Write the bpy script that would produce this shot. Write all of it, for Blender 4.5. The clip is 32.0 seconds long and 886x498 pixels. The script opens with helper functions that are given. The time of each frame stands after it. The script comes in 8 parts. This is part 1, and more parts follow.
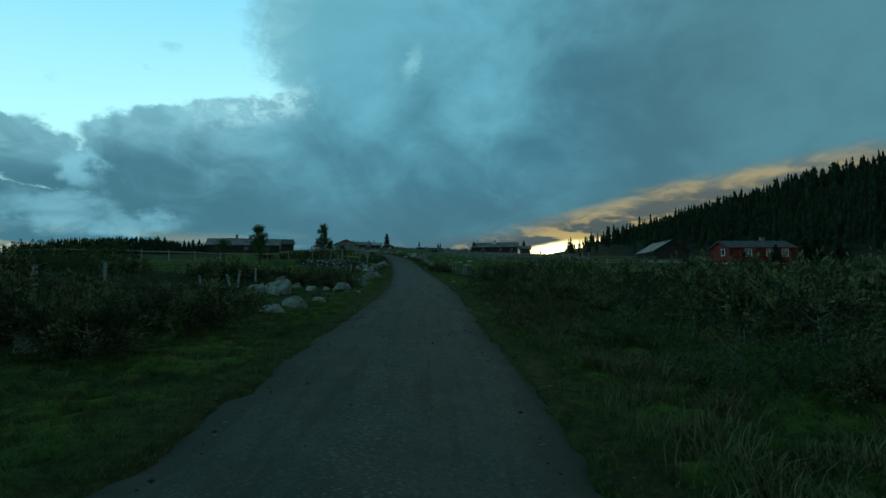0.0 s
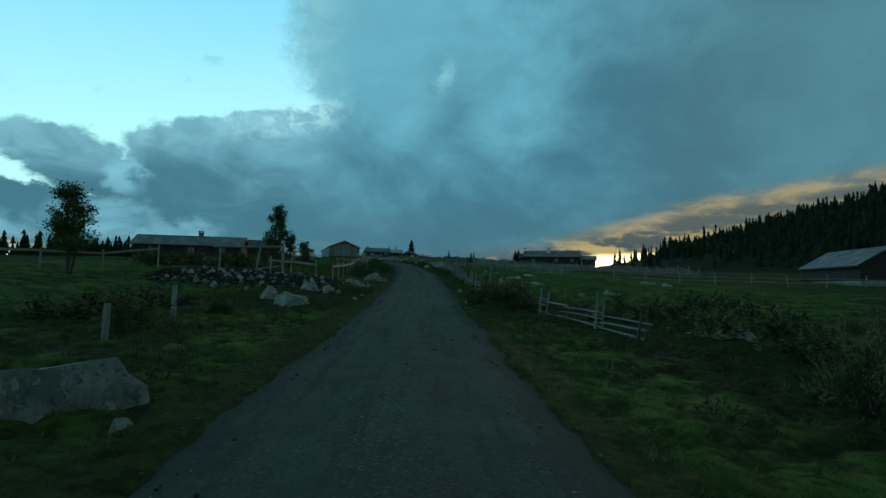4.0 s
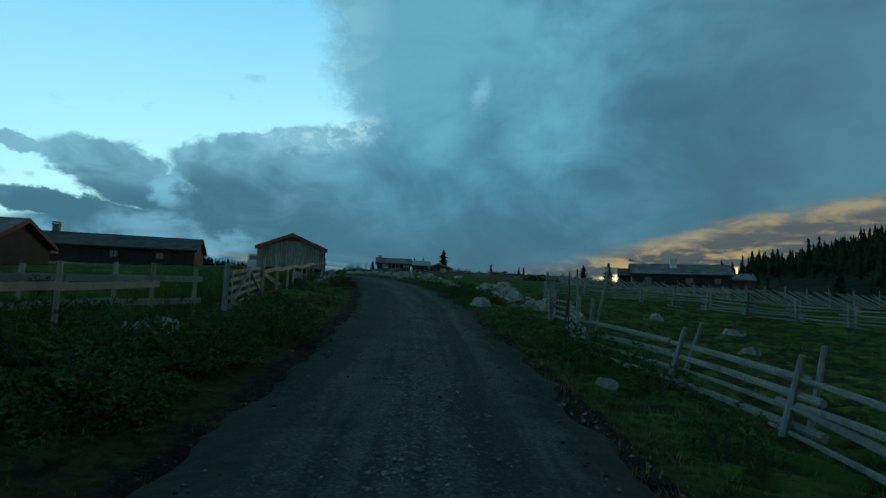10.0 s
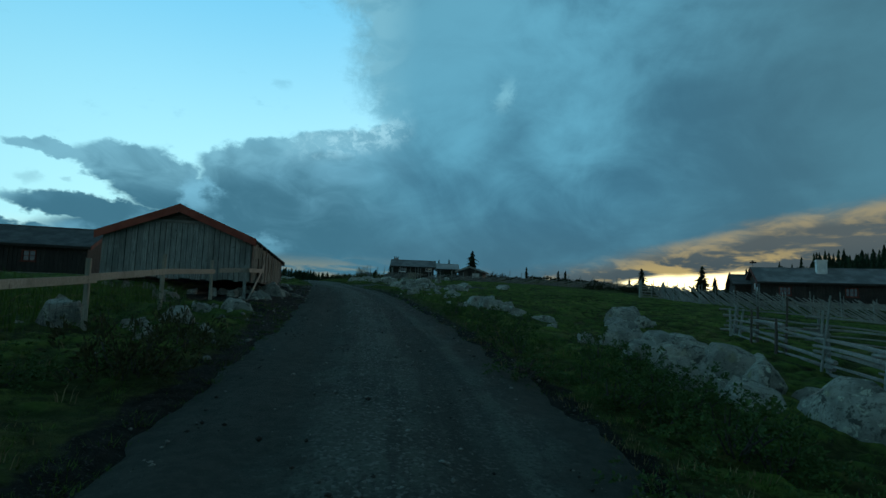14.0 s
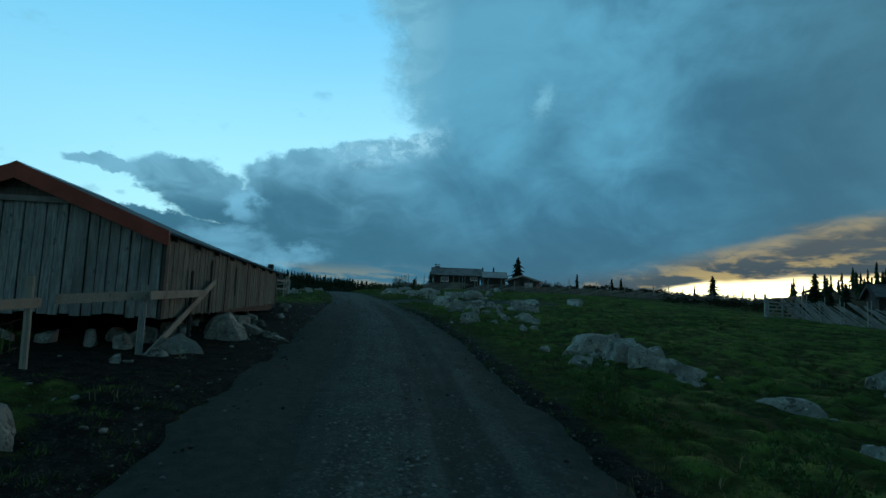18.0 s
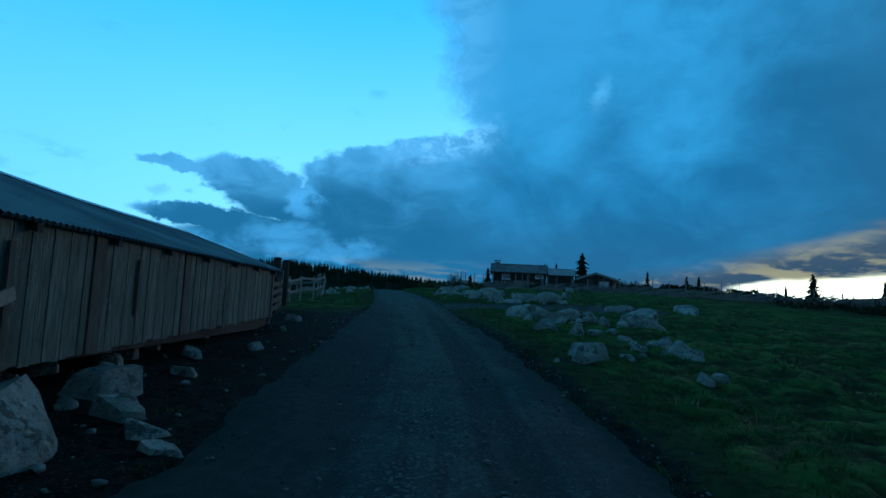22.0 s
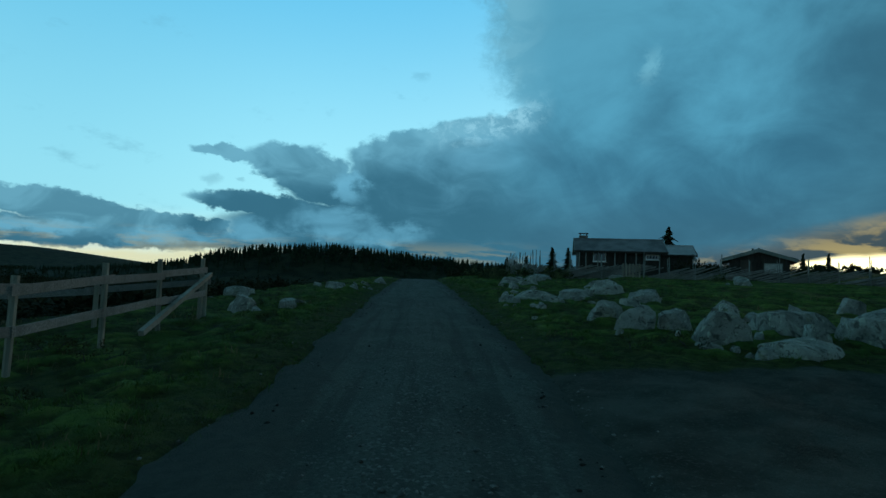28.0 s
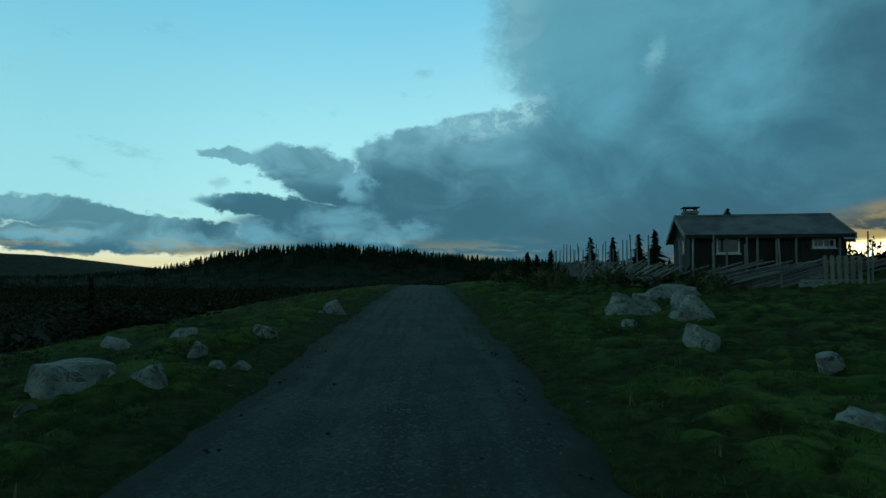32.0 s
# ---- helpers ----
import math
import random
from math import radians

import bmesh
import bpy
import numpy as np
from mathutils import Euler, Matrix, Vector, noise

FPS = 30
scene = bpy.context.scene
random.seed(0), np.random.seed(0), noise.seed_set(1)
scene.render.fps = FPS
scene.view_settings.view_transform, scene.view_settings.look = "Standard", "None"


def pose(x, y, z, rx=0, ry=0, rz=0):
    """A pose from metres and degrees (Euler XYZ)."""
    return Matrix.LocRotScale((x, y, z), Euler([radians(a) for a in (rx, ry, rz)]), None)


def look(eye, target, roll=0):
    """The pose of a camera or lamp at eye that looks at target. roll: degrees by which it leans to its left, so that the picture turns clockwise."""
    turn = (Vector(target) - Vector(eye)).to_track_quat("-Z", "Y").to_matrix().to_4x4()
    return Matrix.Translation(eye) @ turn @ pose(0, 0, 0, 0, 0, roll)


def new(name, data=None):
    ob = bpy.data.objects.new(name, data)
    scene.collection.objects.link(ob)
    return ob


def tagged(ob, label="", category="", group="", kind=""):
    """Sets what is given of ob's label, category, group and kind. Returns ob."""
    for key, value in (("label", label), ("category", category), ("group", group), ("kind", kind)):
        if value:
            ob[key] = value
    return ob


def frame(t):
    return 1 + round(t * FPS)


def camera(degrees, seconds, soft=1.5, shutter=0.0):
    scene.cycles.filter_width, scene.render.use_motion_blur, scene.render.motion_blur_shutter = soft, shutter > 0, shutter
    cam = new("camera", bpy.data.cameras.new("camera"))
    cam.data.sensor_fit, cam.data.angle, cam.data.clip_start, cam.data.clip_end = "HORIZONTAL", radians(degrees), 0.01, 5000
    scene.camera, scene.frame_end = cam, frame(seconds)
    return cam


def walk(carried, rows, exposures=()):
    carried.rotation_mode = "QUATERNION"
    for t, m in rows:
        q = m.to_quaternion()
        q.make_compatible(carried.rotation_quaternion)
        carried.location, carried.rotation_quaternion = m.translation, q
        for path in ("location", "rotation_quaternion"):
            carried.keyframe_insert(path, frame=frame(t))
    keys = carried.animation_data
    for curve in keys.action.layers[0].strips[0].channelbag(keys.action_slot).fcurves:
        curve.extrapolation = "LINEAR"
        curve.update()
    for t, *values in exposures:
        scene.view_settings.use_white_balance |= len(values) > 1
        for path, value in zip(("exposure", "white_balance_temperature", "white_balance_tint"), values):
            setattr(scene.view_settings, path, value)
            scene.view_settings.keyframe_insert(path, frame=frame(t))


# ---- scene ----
cam = camera(77.0, 32.0)

PATH = [
    (0, (0.000, 0.000, 1.600), (-0.0022, 1.9978, 1.6942), -0.07),
    (0.5, (-0.112, 4.848, 1.731), (-0.1138, 6.8451, 1.8332), -0.04),
    (1, (-0.236, 9.692, 1.873), (-0.2427, 11.6889, 1.9810), -0.10),
    (1.5, (-0.363, 14.643, 1.984), (-0.3775, 16.6393, 2.0982), -0.25),
    (2, (-0.508, 19.609, 2.100), (-0.5366, 21.6052, 2.2263), -0.18),
    (2.5, (-0.692, 24.392, 2.240), (-0.7429, 26.3871, 2.3754), 0.13),
    (3, (-0.926, 29.224, 2.400), (-1.0006, 31.2182, 2.5397), 0.56),
    (3.5, (-1.201, 33.978, 2.559), (-1.2951, 35.9712, 2.6976), 0.92),
    (5.5, (-2.683, 52.560, 3.297), (-2.8282, 54.5505, 3.4231), 1.21),
    (6, (-3.083, 56.741, 3.491), (-3.2339, 58.7313, 3.6172), 1.13),
    (6.5, (-3.454, 60.927, 3.693), (-3.6101, 62.9168, 3.8224), 0.96),
    (7, (-3.835, 65.091, 3.916), (-3.9939, 67.0797, 4.0525), 0.83),
    (7.5, (-4.208, 69.178, 4.118), (-4.3713, 71.1661, 4.2603), 0.73),
    (8, (-4.598, 72.881, 4.300), (-4.7696, 74.8680, 4.4518), 0.70),
    (8.5, (-5.044, 76.521, 4.542), (-5.2307, 78.5061, 4.7027), 0.87),
    (9, (-5.496, 80.250, 4.785), (-5.7021, 82.2321, 4.9578), 1.31),
    (9.5, (-5.940, 83.817, 5.023), (-6.1622, 85.7968, 5.2034), 1.68),
    (10, (-6.444, 87.396, 5.253), (-6.6765, 89.3736, 5.4394), 2.08),
    (10.5, (-6.960, 90.946, 5.492), (-7.2025, 92.9217, 5.6834), 2.53),
    (11, (-7.434, 94.183, 5.678), (-7.6865, 96.1577, 5.8679), 2.74),
    (11.5, (-7.910, 97.324, 5.869), (-8.1721, 99.2978, 6.0598), 2.76),
    (12, (-8.389, 100.160, 6.064), (-8.6588, 102.1322, 6.2552), 2.68),
    (12.5, (-8.864, 102.787, 6.276), (-9.1430, 104.7584, 6.4658), 2.54),
    (13, (-9.321, 105.245, 6.468), (-9.6125, 107.2151, 6.6563), 2.45),
    (13.5, (-9.750, 107.349, 6.637), (-10.0542, 109.3164, 6.8262), 2.31),
    (14, (-10.173, 109.135, 6.790), (-10.4922, 111.0998, 6.9827), 2.24),
    (14.5, (-10.591, 110.722, 6.924), (-10.9267, 112.6836, 7.1197), 2.25),
    (16.5, (-12.021, 115.862, 7.401), (-12.4195, 117.8104, 7.6132), 2.61),
    (17, (-12.332, 116.999, 7.465), (-12.7487, 118.9435, 7.6791), 2.32),
    (17.5, (-12.634, 118.011, 7.530), (-13.0684, 119.9512, 7.7449), 2.26),
    (18, (-12.899, 118.933, 7.607), (-13.3554, 120.8682, 7.8201), 2.21),
    (18.5, (-13.159, 119.794, 7.678), (-13.6382, 121.7247, 7.8889), 2.19),
    (19, (-13.440, 120.643, 7.740), (-13.9420, 122.5674, 7.9493), 2.19),
    (19.5, (-13.734, 121.541, 7.808), (-14.2590, 123.4600, 8.0156), 2.25),
    (20, (-14.046, 122.476, 7.877), (-14.5961, 124.3881, 8.0820), 2.33),
    (20.5, (-14.364, 123.408, 7.941), (-14.9385, 125.3126, 8.1431), 2.51),
    (21, (-14.734, 124.440, 8.002), (-15.3326, 126.3381, 8.2003), 2.61),
    (21.5, (-15.150, 125.486, 8.069), (-15.7698, 127.3780, 8.2629), 2.78),
    (22, (-15.542, 126.596, 8.132), (-16.1851, 128.4798, 8.3234), 2.82),
    (22.5, (-15.927, 127.709, 8.211), (-16.5894, 129.5867, 8.3993), 2.84),
    (23, (-16.407, 129.016, 8.284), (-17.0878, 130.8876, 8.4712), 2.95),
    (23.5, (-16.948, 130.504, 8.361), (-17.6451, 132.3694, 8.5459), 3.07),
    (24, (-17.457, 132.000, 8.441), (-18.1678, 133.8601, 8.6245), 3.07),
    (24.5, (-17.992, 133.645, 8.496), (-18.7137, 135.5008, 8.6782), 3.08),
    (26.5, (-21.712, 142.676, 9.066), (-22.4572, 144.5261, 9.2087), 3.08),
    (27, (-22.405, 144.411, 9.142), (-23.1686, 146.2554, 9.2717), 2.88),
    (27.5, (-23.133, 146.307, 9.221), (-23.9138, 148.1444, 9.3435), 2.49),
    (28, (-23.930, 148.319, 9.281), (-24.7269, 150.1494, 9.4013), 2.05),
    (28.5, (-24.712, 150.184, 9.346), (-25.5235, 152.0077, 9.4617), 1.54),
    (29, (-25.637, 152.302, 9.444), (-26.4601, 154.1216, 9.5551), 1.08),
    (29.5, (-26.530, 154.339, 9.575), (-27.3640, 156.1541, 9.6808), 0.57),
    (30, (-27.485, 156.411, 9.688), (-28.3264, 158.2221, 9.7876), 0.22),
    (30.5, (-28.475, 158.560, 9.799), (-29.3207, 160.3703, 9.8960), -0.01),
    (31, (-29.551, 160.749, 9.913), (-30.3926, 162.5607, 10.0103), -0.02),
    (31.5, (-30.567, 162.879, 10.033), (-31.4014, 164.6935, 10.1336), 0.07),
    (32, (-31.613, 164.997, 10.124), (-32.4370, 166.8163, 10.2318), 0.37),
]
# stops, kelvin and tint of the clip's own automatic picture control
EXPO = [(0.0, 0.22, 6560, 7), (6.0, 0.2, 6480, 9), (8.0, 0.15, 6350, 12), (10.0, 0.1, 6280, 13), (12.0, 0.1, 6330, 12), (14.0, 0.06, 6170, 12), (17.0, 0.03, 6060, 13), (18.0, 0.03, 5880, 13), (19.0, -0.01, 5500, 13),
        (21.0, -0.05, 4530, 13), (22.0, -0.09, 4330, 11), (22.8, -0.12, 4460, 10), (24.0, -0.15, 4800, 9), (26.5, -0.12, 5480, 6), (29.0, -0.12, 5900, 7), (32.0, -0.12, 6350, 7)]
walk(cam, [(t, look(eye, target, roll)) for t, eye, target, roll in PATH], EXPO)

# ---- sky and sun ----
world = bpy.data.worlds.new("evening_sky")
scene.world = world
world.use_nodes = True
WT = world.node_tree
WT.nodes.clear()


def wn(kind, **kw):
    n = WT.nodes.new(kind)
    for k, v in kw.items():
        n.inputs[k].default_value = v
    return n


def wl(a, b):
    WT.links.new(a, b)


def mth(op, a, b=0.0, clamp=False):
    n = WT.nodes.new("ShaderNodeMath")
    n.operation, n.use_clamp = op, clamp
    for i, v in enumerate((a, b)):
        if isinstance(v, (int, float)):
            n.inputs[i].default_value = v
        else:
            wl(v, n.inputs[i])
    return n.outputs[0]


def stepw(v, lo, hi):
    """0 below lo, 1 above hi, smooth between."""
    n = WT.nodes.new("ShaderNodeMapRange")
    n.interpolation_type = "SMOOTHSTEP"
    wl(v, n.inputs[0])
    n.inputs[1].default_value, n.inputs[2].default_value = lo, hi
    return n.outputs[0]


def curve_of(v, pts, scale=1.0):
    """A line through points (v, value)."""
    lo, hi = pts[0][0], pts[-1][0]
    low = min(p[1] for p in pts)
    top = max(p[1] for p in pts) - low
    n = WT.nodes.new("ShaderNodeValToRGB")
    n.color_ramp.interpolation = "EASE" if scale < 0 else "LINEAR"
    els = n.color_ramp.elements
    while len(els) < len(pts):
        els.new(0.5)
    for e, (x, y) in zip(els, pts):
        e.position = (x - lo) / (hi - lo)
    for e, (x, y) in zip(els, pts):
        k = (y - low) / top
        e.color = (k, k, k, 1)
    wl(mth("DIVIDE", mth("SUBTRACT", v, lo), hi - lo), n.inputs[0])
    return mth("ADD", mth("MULTIPLY", n.outputs[0], top), low)


def mixc(f, a, b):
    n = WT.nodes.new("ShaderNodeMix")
    n.data_type = "RGBA"
    if isinstance(f, (int, float)):
        n.inputs[0].default_value = f
    else:
        wl(f, n.inputs[0])
    for i, v in ((6, a), (7, b)):
        if isinstance(v, tuple):
            n.inputs[i].default_value = (*v, 1)
        else:
            wl(v, n.inputs[i])
    return n.outputs[2]


co = WT.nodes.new("ShaderNodeTexCoord").outputs["Generated"]
sep = WT.nodes.new("ShaderNodeSeparateXYZ")
wl(co, sep.inputs[0])
DEG = 180 / math.pi
AZ = mth("MULTIPLY", mth("ARCTAN2", sep.outputs[0], sep.outputs[1]), DEG)
EL = mth("MULTIPLY", mth("ARCSINE", sep.outputs[2]), DEG)


def cloud_noise(scale, detail, rough, stretch, shift, lean=0.0, warp=0.0):
    m = WT.nodes.new("ShaderNodeMapping")
    wl(co, m.inputs[0])
    m.inputs["Location"].default_value = shift
    m.inputs["Rotation"].default_value = (0, lean, 0)
    m.inputs["Scale"].default_value = (1, 1, stretch)
    n = wn("ShaderNodeTexNoise", Scale=scale, Detail=detail, Roughness=rough, Distortion=warp)
    wl(m.outputs[0], n.inputs["Vector"])
    return n.outputs[0]


n_edge = mth("SUBTRACT", cloud_noise(7, 7, 0.62, 1.5, (0.3, 0.1, 0.7)), 0.5)
n_edge2 = mth("SUBTRACT", cloud_noise(24, 5, 0.6, 1.6, (2.3, 1.1, 0.2)), 0.5)
n_big = cloud_noise(2.3, 4, 0.5, 1.2, (5.2, 3.3, 1.4), 0.5, 0.3)
n_mid = cloud_noise(7, 6, 0.58, 1.7, (1.2, 7.3, 4.1), 0.3, 0.6)
n_str = cloud_noise(10, 5, 0.6, 6.0, (4.4, 2.0, 0.5), 0.16, 0.3)
wob = mth("ADD", mth("MULTIPLY", n_edge, 13.0), mth("MULTIPLY", n_edge2, 5.5))
# tops of the cloud bank along the clear part, and the upright rim of the great cloud
top = curve_of(AZ, [(-180, 5.0), (-70, 6.0), (-55, 5.8), (-49.5, 5.4), (-46.5, 11.2), (-41, 12.2), (-35, 12.6), (-31, 14.4), (-23, 16.3), (-15, 18.1), (-12, 19.0), (180, 19.0)])
c_low = stepw(mth("SUBTRACT", mth("ADD", top, mth("MULTIPLY", wob, 0.42)), EL), -0.35, 0.5)
c_low = mth("MULTIPLY", c_low, stepw(mth("ADD", AZ, mth("MULTIPLY", wob, 0.25)), -33.9, -32.7))


def blobs(rows, ragged):
    """How deep a direction lies within the nearest of several soft clouds: azimuth, elevation and their half widths."""
    az = mth("ADD", AZ, mth("MULTIPLY", wob, ragged))
    el = mth("ADD", EL, mth("MULTIPLY", mth("ADD", mth("MULTIPLY", n_edge2, 9.0), mth("MULTIPLY", n_edge, 7.0)), ragged * 0.55))
    best = None
    for a, e, ra, re in rows:
        u, v = mth("DIVIDE", mth("SUBTRACT", az, a), ra), mth("DIVIDE", mth("SUBTRACT", el, e), re)
        q = mth("SUBTRACT", 1.0, mth("SQRT", mth("ADD", mth("MULTIPLY", u, u), mth("MULTIPLY", v, v))))
        best = q if best is None else mth("MAXIMUM", best, q)
    return best


left_clouds = [(-40.3, 11.4, 3.4, 1.8), (-45.1, 11.8, 3.4, 0.7), (-36.9, 10.3, 4.3, 3.0), (-43.0, 7.1, 5.9, 1.2), (-37.0, 5.7, 6.6, 2.3), (-32.9, 4.5, 14.3, 2.9), (-61.0, 5.6, 4.5, 1.2), (-56.1, 5.1, 5.7, 1.2), (-50.3, 4.4, 6.0, 1.2), (-59.3, 3.4, 6.8, 1.2)]
left_pale = [(-35.1, 5.5, 5.9, 2.4), (-42.9, 4.2, 5.9, 1.9), (-50.0, 3.4, 6.4, 1.2), (-59.4, 3.6, 5.6, 0.8), (-18.0, 16.4, 4.8, 2.2), (-33.2, 9.2, 1.7, 2.3), (-29.2, 4.7, 4.8, 1.6)]
c_low = mth("MAXIMUM", c_low, stepw(blobs(left_clouds + [(-33.2, 9.0, 3.0, 2.2), (-48.0, 3.1, 7.5, 1.2), (-56.5, 3.2, 6.5, 1.2)], 0.45), -0.08, 0.20))
c_low = mth("MAXIMUM", c_low, mth("MULTIPLY", stepw(blobs([(-46.8, 8.9, 1.2, 0.5), (-26.4, 20.6, 1.1, 0.6), (-43.9, 9.2, 0.7, 0.3)], 0.5), -0.2, 0.9), 0.3))
rim = curve_of(EL, [(-90, -15.0), (17.4, -15.0), (18.6, -18.4), (20.6, -18.8), (22.2, -19.9), (24.4, -19.5), (27.0, -20.4), (30, -22.0), (45, -34.0), (90, -90.0)])
n_fluff = mth("SUBTRACT", cloud_noise(44, 6, 0.68, 1.3, (6.1, 2.7, 3.9), 0.4, 0.5), 0.5)
c_high = stepw(mth("SUBTRACT", mth("ADD", AZ, mth("ADD", mth("MULTIPLY", wob, 0.38), mth("MULTIPLY", n_fluff, 5.0))), rim), -1.8, 2.8)
c_high = mth("MULTIPLY", c_high, mth("SUBTRACT", 1.0, stepw(AZ, 130, 165)))
cover = mth("MAXIMUM", c_low, c_high)
# thin wisps in the clear part
wisp = mth("MULTIPLY", stepw(cloud_noise(9, 6, 0.65, 2.0, (8.1, 0.4, 2.2), -0.5), 0.6, 0.78), 0.35)
cover = mth("MAXIMUM", cover, wisp)
# open strip under the left bank, and the sunset gap
gap_l = mth("MULTIPLY", stepw(mth("SUBTRACT", 2.0, mth("ADD", EL, mth("MULTIPLY", n_edge, 2.5))), -0.4, 0.5), mth("SUBTRACT", 1.0, stepw(AZ, -47, -38)))
lit_az = mth("MULTIPLY", stepw(AZ, 7.0, 11.0), mth("SUBTRACT", 1.0, stepw(AZ, 42, 60)))
gap_top = curve_of(AZ, [(-180, 1.6), (5, 1.6), (8.2, 2.6), (10, 3.0), (12.2, 3.35), (15, 3.55), (18, 3.8), (22, 4.0), (40, 4.5), (60, 4.0), (180, 1.6)])
gap_r = mth("MULTIPLY", stepw(mth("SUBTRACT", mth("ADD", gap_top, mth("MULTIPLY", n_str, 0.9)), mth("ADD", EL, 0.45)), -0.25, 0.35), lit_az)

nish = WT.nodes.new("ShaderNodeTexSky")
nish.sky_type, nish.sun_disc = "NISHITA", False
nish.sun_elevation, nish.sun_rotation = radians(2.5), radians(14)
clear_low = (0.40, 0.86, 0.92)
clear_high = (0.13, 0.56, 0.82)
clear = mixc(stepw(EL, 6, 34), clear_low, clear_high)
clear = mixc(mth("MULTIPLY", mth("SUBTRACT", 1.0, stepw(AZ, -62, -36)), 0.3), clear, (0.13, 0.50, 0.66))
clear = mixc(0.06, clear, nish.outputs[0])
clear = mixc(mth("MULTIPLY", mth("SUBTRACT", 1.0, stepw(EL, 1.0, 6.5)), 0.85), clear, (0.95, 0.92, 0.62))
# cloud body
n_puff = cloud_noise(4.6, 8, 0.60, 1.25, (2.6, 9.1, 5.7), 0.55, 0.9)
bright = mth("ADD", mth("ADD", mth("MULTIPLY", n_big, 0.58), mth("MULTIPLY", n_mid, 0.20)), mth("MULTIPLY", n_puff, 0.27))
body = mixc(stepw(bright, 0.395, 0.655), (0.048, 0.160, 0.232), (0.126, 0.388, 0.505))
body = mixc(mth("MULTIPLY", stepw(AZ, 4, 30), 0.72), body, (0.058, 0.146, 0.182))
low_dark = mth("MULTIPLY", mth("SUBTRACT", 1.0, stepw(EL, 3.5, 12.0)), 0.50)
body = mixc(low_dark, body, (0.058, 0.140, 0.178))
# heavy lumps low on the left with paler gaps between them
bank = mth("MULTIPLY", mth("SUBTRACT", 1.0, stepw(EL, 13.5, 18.5)), mth("SUBTRACT", 1.0, stepw(AZ, -22, -10)))
n_lump = cloud_noise(11, 7, 0.55, 1.9, (3.2, 6.3, 1.1), 0.15, 0.9)
shine = mth("ADD", stepw(blobs(left_pale, 0.6), -0.15, 0.75), mth("MULTIPLY", mth("SUBTRACT", n_lump, 0.5), 1.5))
shine = mth("ADD", mth("MULTIPLY", shine, 0.75), mth("SUBTRACT", mth("MULTIPLY", stepw(EL, 5.0, 16.0), 0.72), 0.16))
body = mixc(mth("MULTIPLY", bank, 0.9), body, mixc(stepw(shine, -0.15, 1.05), (0.050, 0.160, 0.218), (0.190, 0.470, 0.595)))
body = mixc(mth("MULTIPLY", stepw(EL, 12, 30), mth("MULTIPLY", mth("SUBTRACT", 1.0, stepw(AZ, -14, 6)), 0.5)), body, (0.12, 0.34, 0.44))
# paler towards the tops of the bank
near_rim = mth("MULTIPLY", mth("SUBTRACT", 1.0, stepw(mth("SUBTRACT", top, EL), 0.3, 4.2)), mth("SUBTRACT", 1.0, stepw(AZ, -17, -12)))
body = mixc(mth("MULTIPLY", near_rim, mth("ADD", 0.34, mth("MULTIPLY", stepw(n_lump, 0.40, 0.62), 0.36))), body, (0.22, 0.50, 0.59))
fair = mth("MULTIPLY", mth("MULTIPLY", stepw(AZ, -27, -20), mth("SUBTRACT", 1.0, stepw(AZ, -16, -12))), mth("SUBTRACT", 1.0, stepw(mth("ABSOLUTE", mth("SUBTRACT", mth("SUBTRACT", top, EL), 1.0)), 0.3, 2.4)))
body = mixc(mth("MULTIPLY", fair, mth("ADD", 0.15, mth("MULTIPLY", stepw(n_fluff, -0.06, 0.12), 0.55))), body, (0.40, 0.72, 0.80))
# a thin spot that the light comes through
dy = mth("SUBTRACT", EL, 21.0)
dx = mth("SUBTRACT", mth("ADD", AZ, mth("ADD", mth("MULTIPLY", wob, 0.22), mth("MULTIPLY", n_fluff, 3.0))), mth("ADD", mth("MULTIPLY", dy, 0.32), -3.1))
spot = mth("SUBTRACT", 1.0, stepw(mth("SQRT", mth("ADD", mth("MULTIPLY", dx, dx), mth("MULTIPLY", mth("MULTIPLY", dy, dy), 0.34))), 0.0, 1.35))
body = mixc(mth("MULTIPLY", spot, 0.48), body, (0.27, 0.60, 0.68))
# warm undersides over the sunset
gold_top = curve_of(AZ, [(-180, 0.5), (-40, 1.5), (-8, 2.6), (3, 4.4), (8, 5.2), (12, 6.0), (16.5, 7.2), (21, 8.5), (25.5, 9.2), (31, 9.8), (39, 10.6), (60, 10.0), (110, 4.0), (180, 0.5)])
under = stepw(mth("SUBTRACT", mth("ADD", gold_top, mth("MULTIPLY", n_edge, 2.2)), EL), -0.9, 1.6)
n_roll = cloud_noise(13, 6, 0.55, 3.2, (1.4, 5.0, 2.5), 0.2, 0.5)
rays = stepw(mth("ADD", mth("MULTIPLY", n_roll, 0.65), mth("MULTIPLY", n_str, 0.35)), 0.485, 0.585)
gold = mixc(rays, (0.062, 0.076, 0.076), (0.50, 0.365, 0.125))
gold = mixc(mth("MULTIPLY", stepw(mth("SUBTRACT", EL, gap_top), 0.2, 2.8), 0.66), gold, (0.105, 0.112, 0.100))
body = mixc(mth("MULTIPLY", under, mth("MULTIPLY", stepw(AZ, -14, 8), 0.86)), body, gold)
